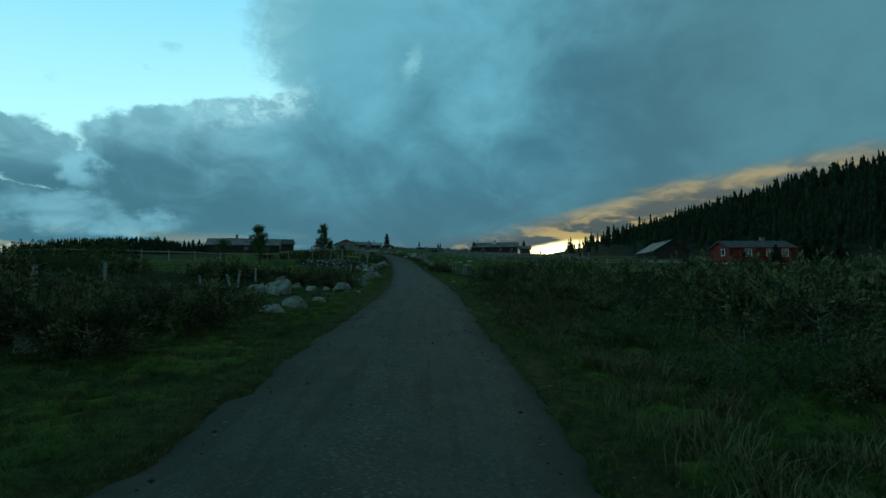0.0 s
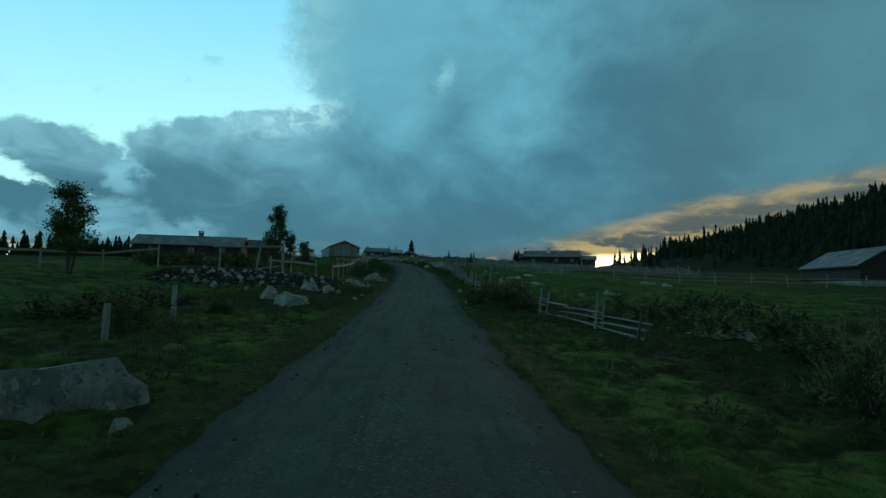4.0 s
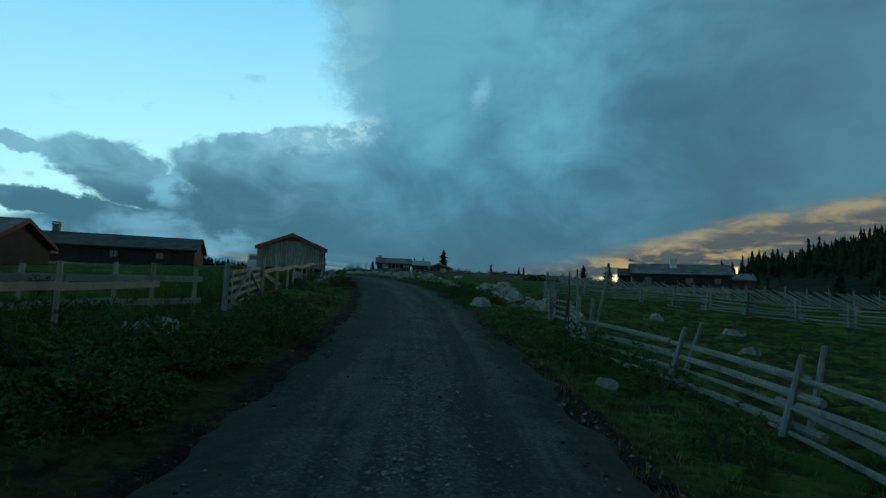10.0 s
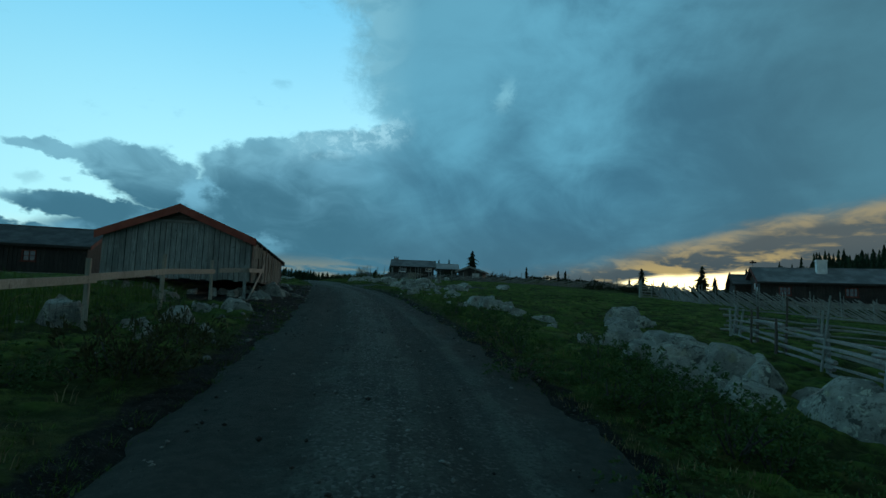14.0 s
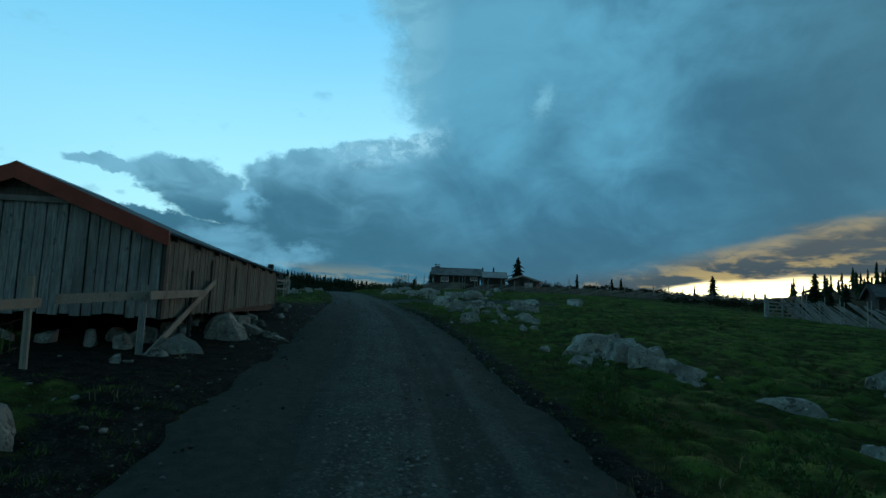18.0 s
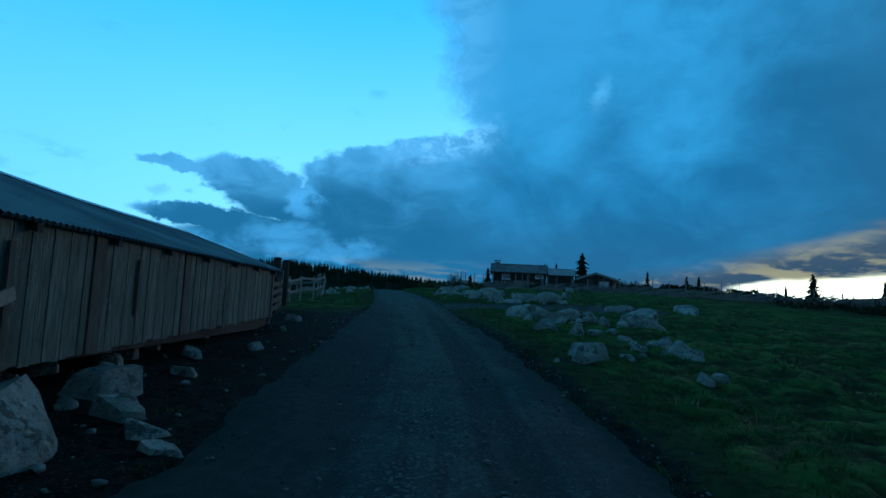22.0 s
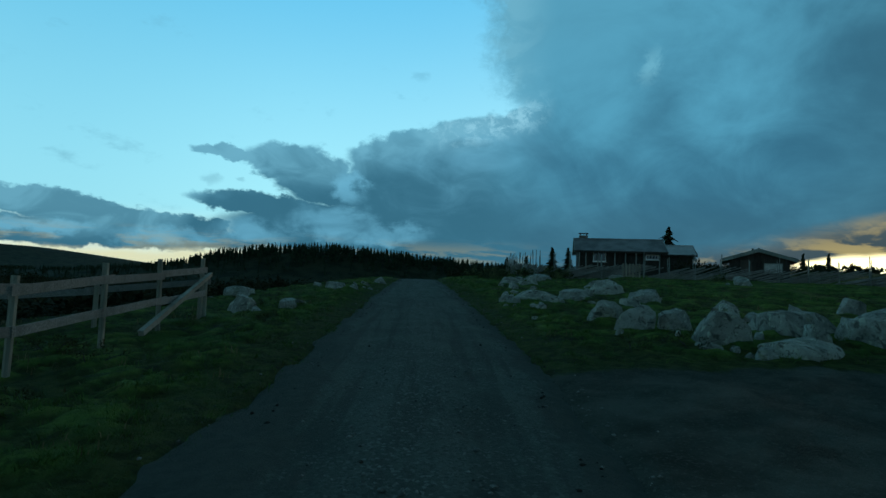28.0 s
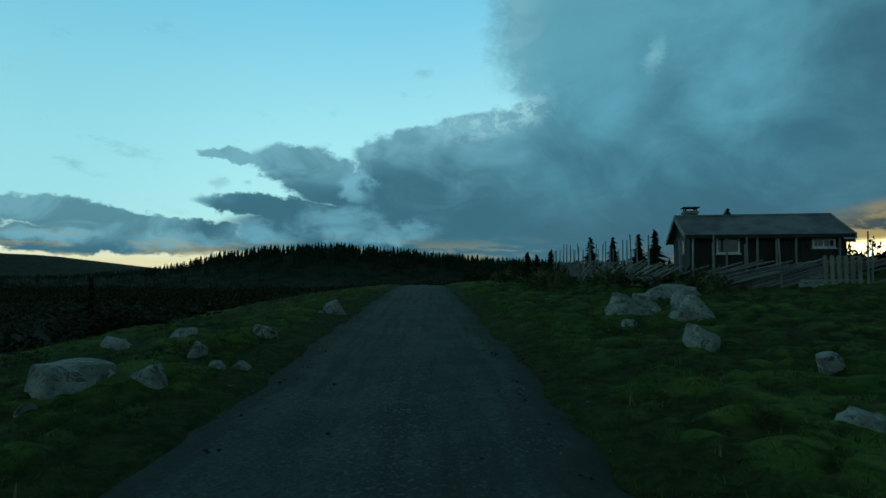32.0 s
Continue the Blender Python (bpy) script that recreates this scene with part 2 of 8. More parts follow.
# the lit upper edge of those rolls
u_edge = mth("SUBTRACT", mth("ADD", gold_top, mth("MULTIPLY", n_edge, 1.5)), EL)
lip = mth("MULTIPLY", stepw(u_edge, -0.6, 0.7), mth("SUBTRACT", 1.0, stepw(u_edge, 0.7, 1.6)))
lip = mth("MULTIPLY", mth("MULTIPLY", lip, mth("ADD", 0.12, mth("MULTIPLY", stepw(n_roll, 0.36, 0.62), 0.55))), mth("MULTIPLY", stepw(AZ, 4, 15), mth("SUBTRACT", 1.0, stepw(AZ, 40, 58))))
body = mixc(lip, body, (0.37, 0.30, 0.155))
warm_l = mth("MULTIPLY", mth("MULTIPLY", mth("SUBTRACT", 1.0, stepw(EL, 2.6, 4.6)), stepw(n_str, 0.45, 0.6)), mth("SUBTRACT", 1.0, stepw(AZ, -20, -8)))
body = mixc(mth("MULTIPLY", warm_l, 0.45), body, (0.40, 0.36, 0.19))
# unseen cloud overhead and behind, added thick and dark to dim the land
aft = stepw(mth("ABSOLUTE", mth("ADD", AZ, 20.0)), 66, 95)
added_deck = mth("MAXIMUM", stepw(EL, 30, 46), aft)
# paler low behind, added to light walls that face back
aft_c = mixc(stepw(EL, 14, 34), (0.155, 0.285, 0.325), (0.036, 0.082, 0.096))
body = mixc(mth("MULTIPLY", added_deck, 0.85), body, aft_c)
cover = mth("MAXIMUM", cover, added_deck)
sky = mixc(cover, clear, body)
sky = mixc(gap_l, sky, (0.85, 0.80, 0.48))
glow_c = mixc(stepw(EL, 1.2, 4.6), (3.6, 3.2, 1.75), (2.0, 1.5, 0.62))
sky = mixc(gap_r, sky, glow_c)
bg = WT.nodes.new("ShaderNodeBackground")
wl(sky, bg.inputs[0])
bg.inputs[1].default_value = 1.0
wl(bg.outputs[0], WT.nodes.new("ShaderNodeOutputWorld").inputs[0])

sun = new("sun", bpy.data.lights.new("sun", "SUN"))
sun.data.energy, sun.data.angle, sun.data.color = 0.75, radians(14), (1.0, 0.84, 0.62)
sun.matrix_world = look((0, 0, 0), (-math.sin(radians(14)), -math.cos(radians(14)), -math.tan(radians(3.0))))

# ---- materials ----
def mat(name, build, rough=0.9, bump=0.0, bscale=20.0, spec=0.3, metal=0.0):
    """A procedural surface: build(tools) gives the colour socket."""
    m = bpy.data.materials.new(name)
    m.use_nodes = True
    nt = m.node_tree
    b = nt.nodes["Principled BSDF"]
    b.inputs["Roughness"].default_value = rough
    b.inputs["Specular IOR Level"].default_value = spec
    b.inputs["Metallic"].default_value = metal

    class T:
        pass
    T.nt = nt
    T.geo = nt.nodes.new("ShaderNodeNewGeometry")
    T.obj = nt.nodes.new("ShaderNodeObjectInfo")
    T.tc = nt.nodes.new("ShaderNodeTexCoord")
    T.pos = T.geo.outputs["Position"]
    T.local = T.tc.outputs["Object"]

    def nz(scale, detail=4, rough_=0.6, vec=None, stretch=None, warp=0.0):
        n = nt.nodes.new("ShaderNodeTexNoise")
        n.inputs["Scale"].default_value, n.inputs["Detail"].default_value, n.inputs["Roughness"].default_value = scale, detail, rough_
        n.inputs["Distortion"].default_value = warp
        v = vec or T.pos
        if stretch:
            mp = nt.nodes.new("ShaderNodeMapping")
            mp.inputs["Scale"].default_value = stretch
            nt.links.new(v, mp.inputs[0])
            v = mp.outputs[0]
        nt.links.new(v, n.inputs["Vector"])
        return n.outputs[0]

    def vor(scale, vec=None, feature="F1"):
        n = nt.nodes.new("ShaderNodeTexVoronoi")
        n.feature = feature
        n.inputs["Scale"].default_value = scale
        nt.links.new(vec or T.pos, n.inputs["Vector"])
        return n.outputs["Distance"]

    def st(v, lo, hi):
        n = nt.nodes.new("ShaderNodeMapRange")
        n.interpolation_type = "SMOOTHSTEP"
        nt.links.new(v, n.inputs[0])
        n.inputs[1].default_value, n.inputs[2].default_value = lo, hi
        return n.outputs[0]

    def mx(f, a, c):
        n = nt.nodes.new("ShaderNodeMix")
        n.data_type = "RGBA"
        if isinstance(f, (int, float)):
            n.inputs[0].default_value = f
        else:
            nt.links.new(f, n.inputs[0])
        for i, v in ((6, a), (7, c)):
            if isinstance(v, tuple):
                n.inputs[i].default_value = (*v, 1)
            else:
                nt.links.new(v, n.inputs[i])
        return n.outputs[2]

    def mt(op, a, c=0.0):
        n = nt.nodes.new("ShaderNodeMath")
        n.operation = op
        for i, v in enumerate((a, c)):
            if isinstance(v, (int, float)):
                n.inputs[i].default_value = v
            else:
                nt.links.new(v, n.inputs[i])
        return n.outputs[0]
    def attr(name_):
        n = nt.nodes.new("ShaderNodeAttribute")
        n.attribute_name = name_
        return n.outputs["Fac"]
    T.attr = attr
    T.nz, T.vor, T.st, T.mx, T.mt, T.bsdf = nz, vor, st, mx, mt, b
    T.height = None
    col = build(T)
    nt.links.new(col, b.inputs["Base Color"])
    if bump:
        bp = nt.nodes.new("ShaderNodeBump")
        bp.inputs["Strength"].default_value = min(1.0, bump)
        bp.inputs["Distance"].default_value = 0.05 * bump
        nt.links.new(T.height if T.height else nz(bscale, 6), bp.inputs["Height"])
        nt.links.new(bp.outputs[0], b.inputs["Normal"])
    return m


def c_grass(T):
    a = T.st(T.nz(0.35, 3), 0.35, 0.65)
    b = T.st(T.nz(3.5, 5), 0.35, 0.65)
    c = T.mx(a, (0.074, 0.143, 0.027), (0.159, 0.235, 0.049))
    c = T.mx(T.mt("MULTIPLY", b, 0.5), c, (0.050, 0.074, 0.027))
    pale = T.st(T.nz(1.7, 5, 0.6), 0.52, 0.70)
    c = T.mx(T.mt("MULTIPLY", pale, 0.6), c, (0.193, 0.231, 0.058))
    dry = T.st(T.nz(1.1, 5), 0.56, 0.72)
    c = T.mx(T.mt("MULTIPLY", dry, 0.55), c, (0.168, 0.129, 0.062))
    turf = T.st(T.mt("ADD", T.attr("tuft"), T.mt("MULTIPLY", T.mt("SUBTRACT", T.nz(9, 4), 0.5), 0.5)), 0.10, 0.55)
    # moss between the tussocks, darkened to stand in for shade in the gaps
    moss_shade = T.mx(T.st(T.nz(6, 5), 0.35, 0.65), (0.022, 0.027, 0.012), (0.074, 0.076, 0.029))
    c = T.mx(T.mt("ADD", 0.22, T.mt("MULTIPLY", turf, 0.78)), moss_shade, c)
    heath = T.st(T.mt("ADD", T.attr("heath"), T.mt("MULTIPLY", T.mt("SUBTRACT", T.nz(1.6, 5, 0.65), 0.5), 0.8)), 0.25, 0.75)
    c = T.mx(T.mt("MULTIPLY", heath, 0.85), c, T.mx(T.st(T.nz(8, 5, 0.65), 0.38, 0.62), (0.018, 0.022, 0.011), (0.067, 0.074, 0.029)))
    patch = T.st(T.nz(3.4, 6, 0.68, None, None, 0.5), 0.50, 0.60)
    c = T.mx(T.mt("MULTIPLY", patch, 0.62), c, (0.025, 0.030, 0.013))
    soil = T.st(T.nz(0.8, 6, 0.65, None, None, 0.8), 0.60, 0.68)
    c = T.mx(T.mt("MULTIPLY", soil, 0.7), c, (0.038, 0.035, 0.029))
    edge = T.mt("ADD", T.attr("trodden"), T.mt("MULTIPLY", T.mt("SUBTRACT", T.nz(2.2, 6, 0.65), 0.5), 0.9))
    earth = T.mx(T.st(T.nz(5, 6, 0.7), 0.35, 0.65), (0.012, 0.0115, 0.0095), (0.036, 0.035, 0.030))
    earth = T.mx(T.mt("MULTIPLY", T.st(T.nz(26, 3), 0.58, 0.7), 0.6), earth, (0.15, 0.15, 0.145))
    c = T.mx(T.st(edge, 0.42, 0.58), c, earth)
    trk = T.mx(T.st(T.nz(1.4, 6), 0.3, 0.7), (0.047, 0.052, 0.043), (0.117, 0.124, 0.104))
    trk = T.mx(T.mt("MULTIPLY", T.st(T.nz(28, 3), 0.52, 0.72), 0.5), trk, (0.176, 0.189, 0.166))
    c = T.mx(T.st(T.mt("ADD", T.attr("track"), T.mt("MULTIPLY", T.mt("SUBTRACT", T.nz(2.0, 6, 0.65), 0.5), 0.9)), 0.38, 0.62), c, trk)
    moor = T.mx(T.st(T.nz(0.08, 6), 0.4, 0.6), (0.014, 0.020, 0.011), (0.032, 0.038, 0.020))
    c = T.mx(T.st(T.mt("ADD", T.attr("moor"), T.mt("MULTIPLY", T.mt("SUBTRACT", T.nz(0.12, 5), 0.5), 0.6)), 0.35, 0.65), c, moor)
    T.height = T.mt("ADD", T.mt("MULTIPLY", T.nz(2.6, 5, 0.65), 1.6), T.mt("ADD", T.mt("MULTIPLY", T.nz(9, 6, 0.7), 1.6), T.nz(45, 4)))
    return c


def c_road(T):
    g = T.vor(38)
    lane = T.attr("lane")
    s = T.st(T.nz(1.2, 6), 0.3, 0.7)
    c = T.mx(s, (0.048, 0.060, 0.053), (0.131, 0.156, 0.133))
    c = T.mx(T.mt("MULTIPLY", T.st(T.nz(30, 3), 0.52, 0.72), 0.55), c, (0.234, 0.263, 0.239))
    c = T.mx(T.mt("MULTIPLY", T.st(T.nz(0.45, 5, 0.7), 0.50, 0.75), 0.4), c, (0.043, 0.050, 0.043))
    c = T.mx(T.mt("MULTIPLY", T.st(T.nz(4.5, 5, 0.7), 0.60, 0.70), 0.5), c, (0.037, 0.034, 0.031))
    c = T.mx(T.mt("MULTIPLY", T.st(T.mt("ADD", lane, T.mt("MULTIPLY", T.mt("SUBTRACT", T.nz(0.9, 5), 0.5), 0.8)), 0.35, 0.85), 0.75), c, (0.030, 0.035, 0.030))
    cb = T.nt.nodes.new("ShaderNodeCombineXYZ")
    T.nt.links.new(T.mt("MULTIPLY", T.attr("across"), 5.0), cb.inputs[0])
    T.nt.links.new(T.mt("MULTIPLY", T.attr("along"), 0.22), cb.inputs[1])
    streak = T.nt.nodes.new("ShaderNodeTexNoise")
    streak.inputs["Scale"].default_value = 1.0
    streak.inputs["Detail"].default_value = 5.0
    T.nt.links.new(cb.outputs[0], streak.inputs["Vector"])
    c = T.mx(T.mt("MULTIPLY", T.st(streak.outputs[0], 0.50, 0.62), 0.62), c, (0.031, 0.031, 0.028))
    c = T.mx(T.mt("MULTIPLY", T.st(streak.outputs[0], 0.47, 0.36), 0.35), c, (0.149, 0.156, 0.139))
    vn = T.nt.nodes.new("ShaderNodeTexVoronoi")
    vn.inputs["Scale"].default_value = 34
    T.nt.links.new(T.pos, vn.inputs["Vector"])
    sp = T.nt.nodes.new("ShaderNodeSeparateColor")
    T.nt.links.new(vn.outputs["Color"], sp.inputs[0])
    dense = T.mt("ADD", T.mt("MULTIPLY", T.st(T.nz(1.8, 4), 0.3, 0.6), 0.6), T.mt("MULTIPLY", T.st(T.mt("ABSOLUTE", T.attr("across")), 0.5, 0.15), 0.5))
    c = T.mx(T.mt("MULTIPLY", T.mt("MULTIPLY", T.st(sp.outputs[0], 0.72, 0.98), dense), 0.75), c, (0.298, 0.320, 0.298))
    c = T.mx(T.mt("MULTIPLY", T.st(sp.outputs[1], 0.62, 0.95), 0.65), c, (0.026, 0.027, 0.026))
    rim = T.mt("ADD", T.attr("rim"), T.mt("MULTIPLY", T.mt("SUBTRACT", T.nz(2.4, 6, 0.7), 0.5), 1.5))
    c = T.mx(T.mt("MULTIPLY", T.st(rim, 0.45, 0.75), 0.85), c, T.mx(T.st(T.nz(7, 5), 0.35, 0.65), (0.024, 0.024, 0.021), (0.062, 0.060, 0.051)))
    c = T.mx(T.mt("MULTIPLY", T.st(T.vor(17), 0.0, 0.22), 0.5), T.mx(0.5, c, (0.234, 0.253, 0.227)), c)
    c = T.mx(T.mt("MULTIPLY", T.attr("dry"), 0.27), c, (0.185, 0.208, 0.180))
    T.height = T.mt("ADD", T.mt("MULTIPLY", T.nz(75, 4, 0.6), 1.1), T.mt("ADD", T.mt("MULTIPLY", T.nz(7, 7, 0.7), 1.2), T.mt("MULTIPLY", g, -0.3)))
    return c


def c_rock(T):
    r = T.obj.outputs["Random"]
    c = T.mx(T.st(T.nz(2.2, 6, 0.65), 0.35, 0.65), (0.20, 0.215, 0.185), (0.46, 0.475, 0.415))
    c = T.mx(T.mt("MULTIPLY", T.st(T.nz(5, 5, 0.7, None, None, 0.6), 0.55, 0.60), 0.85), c, (0.058, 0.064, 0.052))
    c = T.mx(T.mt("MULTIPLY", T.st(T.nz(7.5, 4, 0.6, None, None, 0.4), 0.58, 0.63), 0.75), c, (0.56, 0.59, 0.47))
    c = T.mx(T.mt("MULTIPLY", T.st(T.nz(2.8, 4), 0.60, 0.7), 0.5), c, (0.22, 0.24, 0.09))
    c = T.mx(T.mt("MULTIPLY", T.st(T.nz(17, 5, 0.7), 0.55, 0.64), 0.7), c, (0.085, 0.092, 0.078))
    c = T.mx(T.mt("MULTIPLY", T.st(T.nz(1.1, 5, 0.7), 0.54, 0.66), 0.5), c, (0.115, 0.122, 0.100))
    c = T.mx(T.mt("MULTIPLY", r, 0.35), c, (0.20, 0.21, 0.205))
    T.height = T.mt("ADD", T.mt("MULTIPLY", T.nz(4, 8, 0.72), 1.6), T.mt("ADD", T.mt("MULTIPLY", T.nz(30, 5, 0.7), 0.6), T.mt("MULTIPLY", T.vor(6), -0.5)))
    return c


def wood(dark, light, axis=(12, 12, 0.8)):
    def build(T):
        r = T.obj.outputs["Random"]
        grain = T.nz(3.5, 6, 0.7, T.local, axis)
        c = T.mx(T.st(grain, 0.3, 0.7), dark, light)
        c = T.mx(T.mt("MULTIPLY", T.st(T.nz(1.5, 5, 0.7, T.local, (1, 1, 0.35)), 0.5, 0.7), 0.6), c, tuple(v * 0.45 for v in dark))
        c = T.mx(T.mt("MULTIPLY", T.st(T.nz(0.9, 6, 0.75), 0.48, 0.66), 0.55), c, tuple(v * 0.7 for v in dark))
        c = T.mx(T.mt("MULTIPLY", T.st(T.nz(9, 3, 0.6, T.local, (1, 1, 0.5)), 0.64, 0.72), 0.7), c, tuple(v * 0.3 for v in dark))
        c = T.mx(T.mt("MULTIPLY", r, 0.6), c, tuple((a + b) * 0.30 for a, b in zip(dark, light)))
        T.height = grain
        return c
    return build


def plain(a, b, s=3.0, k=0.35):
    def build(T):
        c = T.mx(T.st(T.nz(s, 5), k, 1 - k), a, b)
        return T.mx(T.mt("MULTIPLY", T.st(T.nz(s * 9, 4), 0.5, 0.75), 0.35), c, tuple(v * 0.6 for v in a))
    return build


def c_tin(T):
    c = T.mx(T.st(T.nz(0.7, 5), 0.35, 0.65), (0.16, 0.175, 0.185), (0.30, 0.32, 0.33))
    c = T.mx(T.mt("MULTIPLY", T.st(T.nz(2.5, 6, 0.7), 0.56, 0.7), 0.7), c, (0.10, 0.085, 0.075))
    return c


def leaf(a, b):
    def build(T):
        isl = T.geo.outputs["Random Per Island"]
        c = T.mx(isl, a, b)
        return T.mx(T.mt("MULTIPLY", T.obj.outputs["Random"], 0.35), c, tuple(v * 0.6 for v in a))
    return build


def c_juniper(T):
    isl = T.geo.outputs["Random Per Island"]
    tuft = T.st(T.nz(1.9, 4, 0.6), 0.45, 0.62)
    c = T.mx(tuft, (0.030, 0.044, 0.018), (0.215, 0.245, 0.105))
    c = T.mx(T.mt("MULTIPLY", T.st(T.nz(1.6, 3), 0.55, 0.68), 0.55), c, (0.105, 0.080, 0.045))
    return T.mx(T.mt("MULTIPLY", isl, 0.4), c, (0.055, 0.080, 0.040))


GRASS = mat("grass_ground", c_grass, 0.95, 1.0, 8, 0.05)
ROAD = mat("gravel_road", c_road, 0.95, 1.0, 30, 0.04)
ROCK = mat("granite", c_rock, 0.9, 1.0, 5, 0.25)
SOIL = mat("dark_earth", plain((0.024, 0.021, 0.018), (0.055, 0.048, 0.040), 12), 0.95, 0.5, 60)
PEBBLE = mat("gravel_stones", plain((0.09, 0.10, 0.092), (0.27, 0.285, 0.26), 9), 0.85, 0.4, 60)
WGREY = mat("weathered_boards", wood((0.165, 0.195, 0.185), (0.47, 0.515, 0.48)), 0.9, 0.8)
# the barn's road side, a darker tone than its gable boards
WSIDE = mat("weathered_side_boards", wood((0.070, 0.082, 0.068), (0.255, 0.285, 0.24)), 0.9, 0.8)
WGREY_H = mat("weathered_rails", wood((0.16, 0.165, 0.155), (0.40, 0.40, 0.37), (0.8, 12, 12)), 0.9, 0.6)
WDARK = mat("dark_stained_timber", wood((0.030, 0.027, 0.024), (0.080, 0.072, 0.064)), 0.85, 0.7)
WBROWN = mat("brown_timber", wood((0.075, 0.064, 0.054), (0.18, 0.16, 0.135)), 0.9, 0.7)
WNEW = mat("pale_fence_wood", wood((0.26, 0.25, 0.20), (0.46, 0.44, 0.36)), 0.85, 0.4)
WNEW_H = mat("pale_fence_rail", wood((0.24, 0.23, 0.19), (0.44, 0.42, 0.35), (0.8, 12, 12)), 0.85, 0.4)
REDB = mat("red_painted_board", plain((0.25, 0.062, 0.042), (0.35, 0.095, 0.060), 2.5), 0.75, 0.3, 30)
REDD = mat("dull_red_boards", plain((0.11, 0.034, 0.025), (0.17, 0.05, 0.036), 2.5), 0.8, 0.3, 30)
REDW = mat("red_painted_wall", plain((0.15, 0.017, 0.012), (0.22, 0.026, 0.018), 2.0), 0.75, 0.3, 30)
WHITE = mat("white_paint", plain((0.66, 0.67, 0.66), (0.82, 0.82, 0.80), 2.0), 0.6)
TIN = mat("corrugated_tin", c_tin, 0.45, 0.0, 5, 0.5, 0.55)
FELT = mat("dark_roof_felt", plain((0.07, 0.074, 0.077), (0.13, 0.137, 0.14), 1.2), 0.9, 0.6, 40)
SLATE = mat("grey_roof_sheet", plain((0.13, 0.137, 0.142), (0.24, 0.247, 0.252), 0.9), 0.75, 0.5, 25)
PALE_ROOF = mat("pale_grey_roof_sheet", plain((0.34, 0.36, 0.37), (0.46, 0.48, 0.49), 0.9), 0.6, 0.3, 25)
BRICKM = mat("mortared_stone", plain((0.13, 0.13, 0.12), (0.30, 0.29, 0.27), 6), 0.9, 0.8, 12)
GLASS = mat("window_glass", lambda T: T.mx(T.st(T.nz(1.5), 0.3, 0.7), (0.02, 0.025, 0.03), (0.05, 0.055, 0.06)), 0.05, 0.0, 5, 0.9)
CURTAIN = mat("pale_curtain", plain((0.42, 0.43, 0.42), (0.60, 0.61, 0.59), 5), 0.9)
IRON = mat("dark_iron", plain((0.02, 0.02, 0.022), (0.05, 0.05, 0.05), 6), 0.6, 0.2, 40, 0.5, 0.6)
GRASSB = mat("grass_blades", leaf((0.050, 0.110, 0.018), (0.130, 0.210, 0.036)), 0.8, 0, 5, 0.2)
DRYB = mat("dry_grass_blades", leaf((0.16, 0.13, 0.06), (0.26, 0.22, 0.11)), 0.85, 0, 5, 0.2)
HEATH = mat("heather_sprigs", leaf((0.045, 0.052, 0.026), (0.09, 0.095, 0.04)), 0.9, 0, 5, 0.15)
SCRUB = mat("dark_scrub_leaves", leaf((0.016, 0.021, 0.010), (0.052, 0.056, 0.024)), 0.9, 0, 5, 0.15)
JUNIPER = mat("juniper_needles", c_juniper, 0.85, 0, 5, 0.2)
SPRUCE = mat("spruce_needles", leaf((0.012, 0.026, 0.014), (0.032, 0.055, 0.026)), 0.9, 0, 5, 0.15)
BIRCH = mat("birch_leaves", leaf((0.035, 0.085, 0.022), (0.085, 0.15, 0.04)), 0.8, 0, 5, 0.25)
BARK = mat("bark", wood((0.05, 0.045, 0.04), (0.13, 0.12, 0.11)), 0.95, 0.8)
DEADW = mat("bleached_twigs", wood((0.12, 0.118, 0.105), (0.25, 0.245, 0.22)), 0.9, 0.3)


# ---- mesh tools ----
def mesh(name, verts, faces, material, smooth=False):
    me = bpy.data.meshes.new(name)
    me.from_pydata([tuple(map(float, v)) for v in verts], [], [tuple(map(int, f)) for f in faces])
    if material:
        me.materials.append(material)
    if smooth:
        me.polygons.foreach_set("use_smooth", [True] * len(me.polygons))
    me.update()
    return me


def fast_mesh(name, v, quads=None, tris=None, material=None, smooth=False):
    """A mesh from number arrays."""
    me = bpy.data.meshes.new(name)
    v = np.asarray(v, np.float32)
    loops, starts = [], []
    at = 0
    for f, k in ((quads, 4), (tris, 3)):
        if f is not None and len(f):
            f = np.asarray(f, np.int32)
            loops.append(f.ravel())
            starts.append(at + k * np.arange(len(f), dtype=np.int32))
            at += k * len(f)
    loops, starts = np.concatenate(loops), np.concatenate(starts)
    me.vertices.add(len(v))
    me.vertices.foreach_set("co", v.ravel())
    me.loops.add(len(loops))
    me.loops.foreach_set("vertex_index", loops)
    me.polygons.add(len(starts))
    me.polygons.foreach_set("loop_start", starts)
    me.update(calc_edges=True)
    if smooth:
        me.polygons.foreach_set("use_smooth", np.ones(len(starts), bool))
    if material:
        me.materials.append(material)
    return me


def part(name, me, parent, label="", m=None):
    ob = new(name, me)
    ob.parent = parent
    if m is not None:
        ob.matrix_basis = m
    if label:
        ob["label"] = label
    return ob


def thing(name, x, y, z, turn, label, category, group="", kind=""):
    ob = new(name)
    ob.matrix_basis = pose(x, y, z, 0, 0, turn)
    return tagged(ob, label, category, group, kind)


def box(x0, x1, y0, y1, z0, z1):
    v = [(x, y, z) for x in (x0, x1) for y in (y0, y1) for z in (z0, z1)]
    f = [(0, 1, 3, 2), (4, 6, 7, 5), (0, 4, 5, 1), (2, 3, 7, 6), (0, 2, 6, 4), (1, 5, 7, 3)]
    return v, f


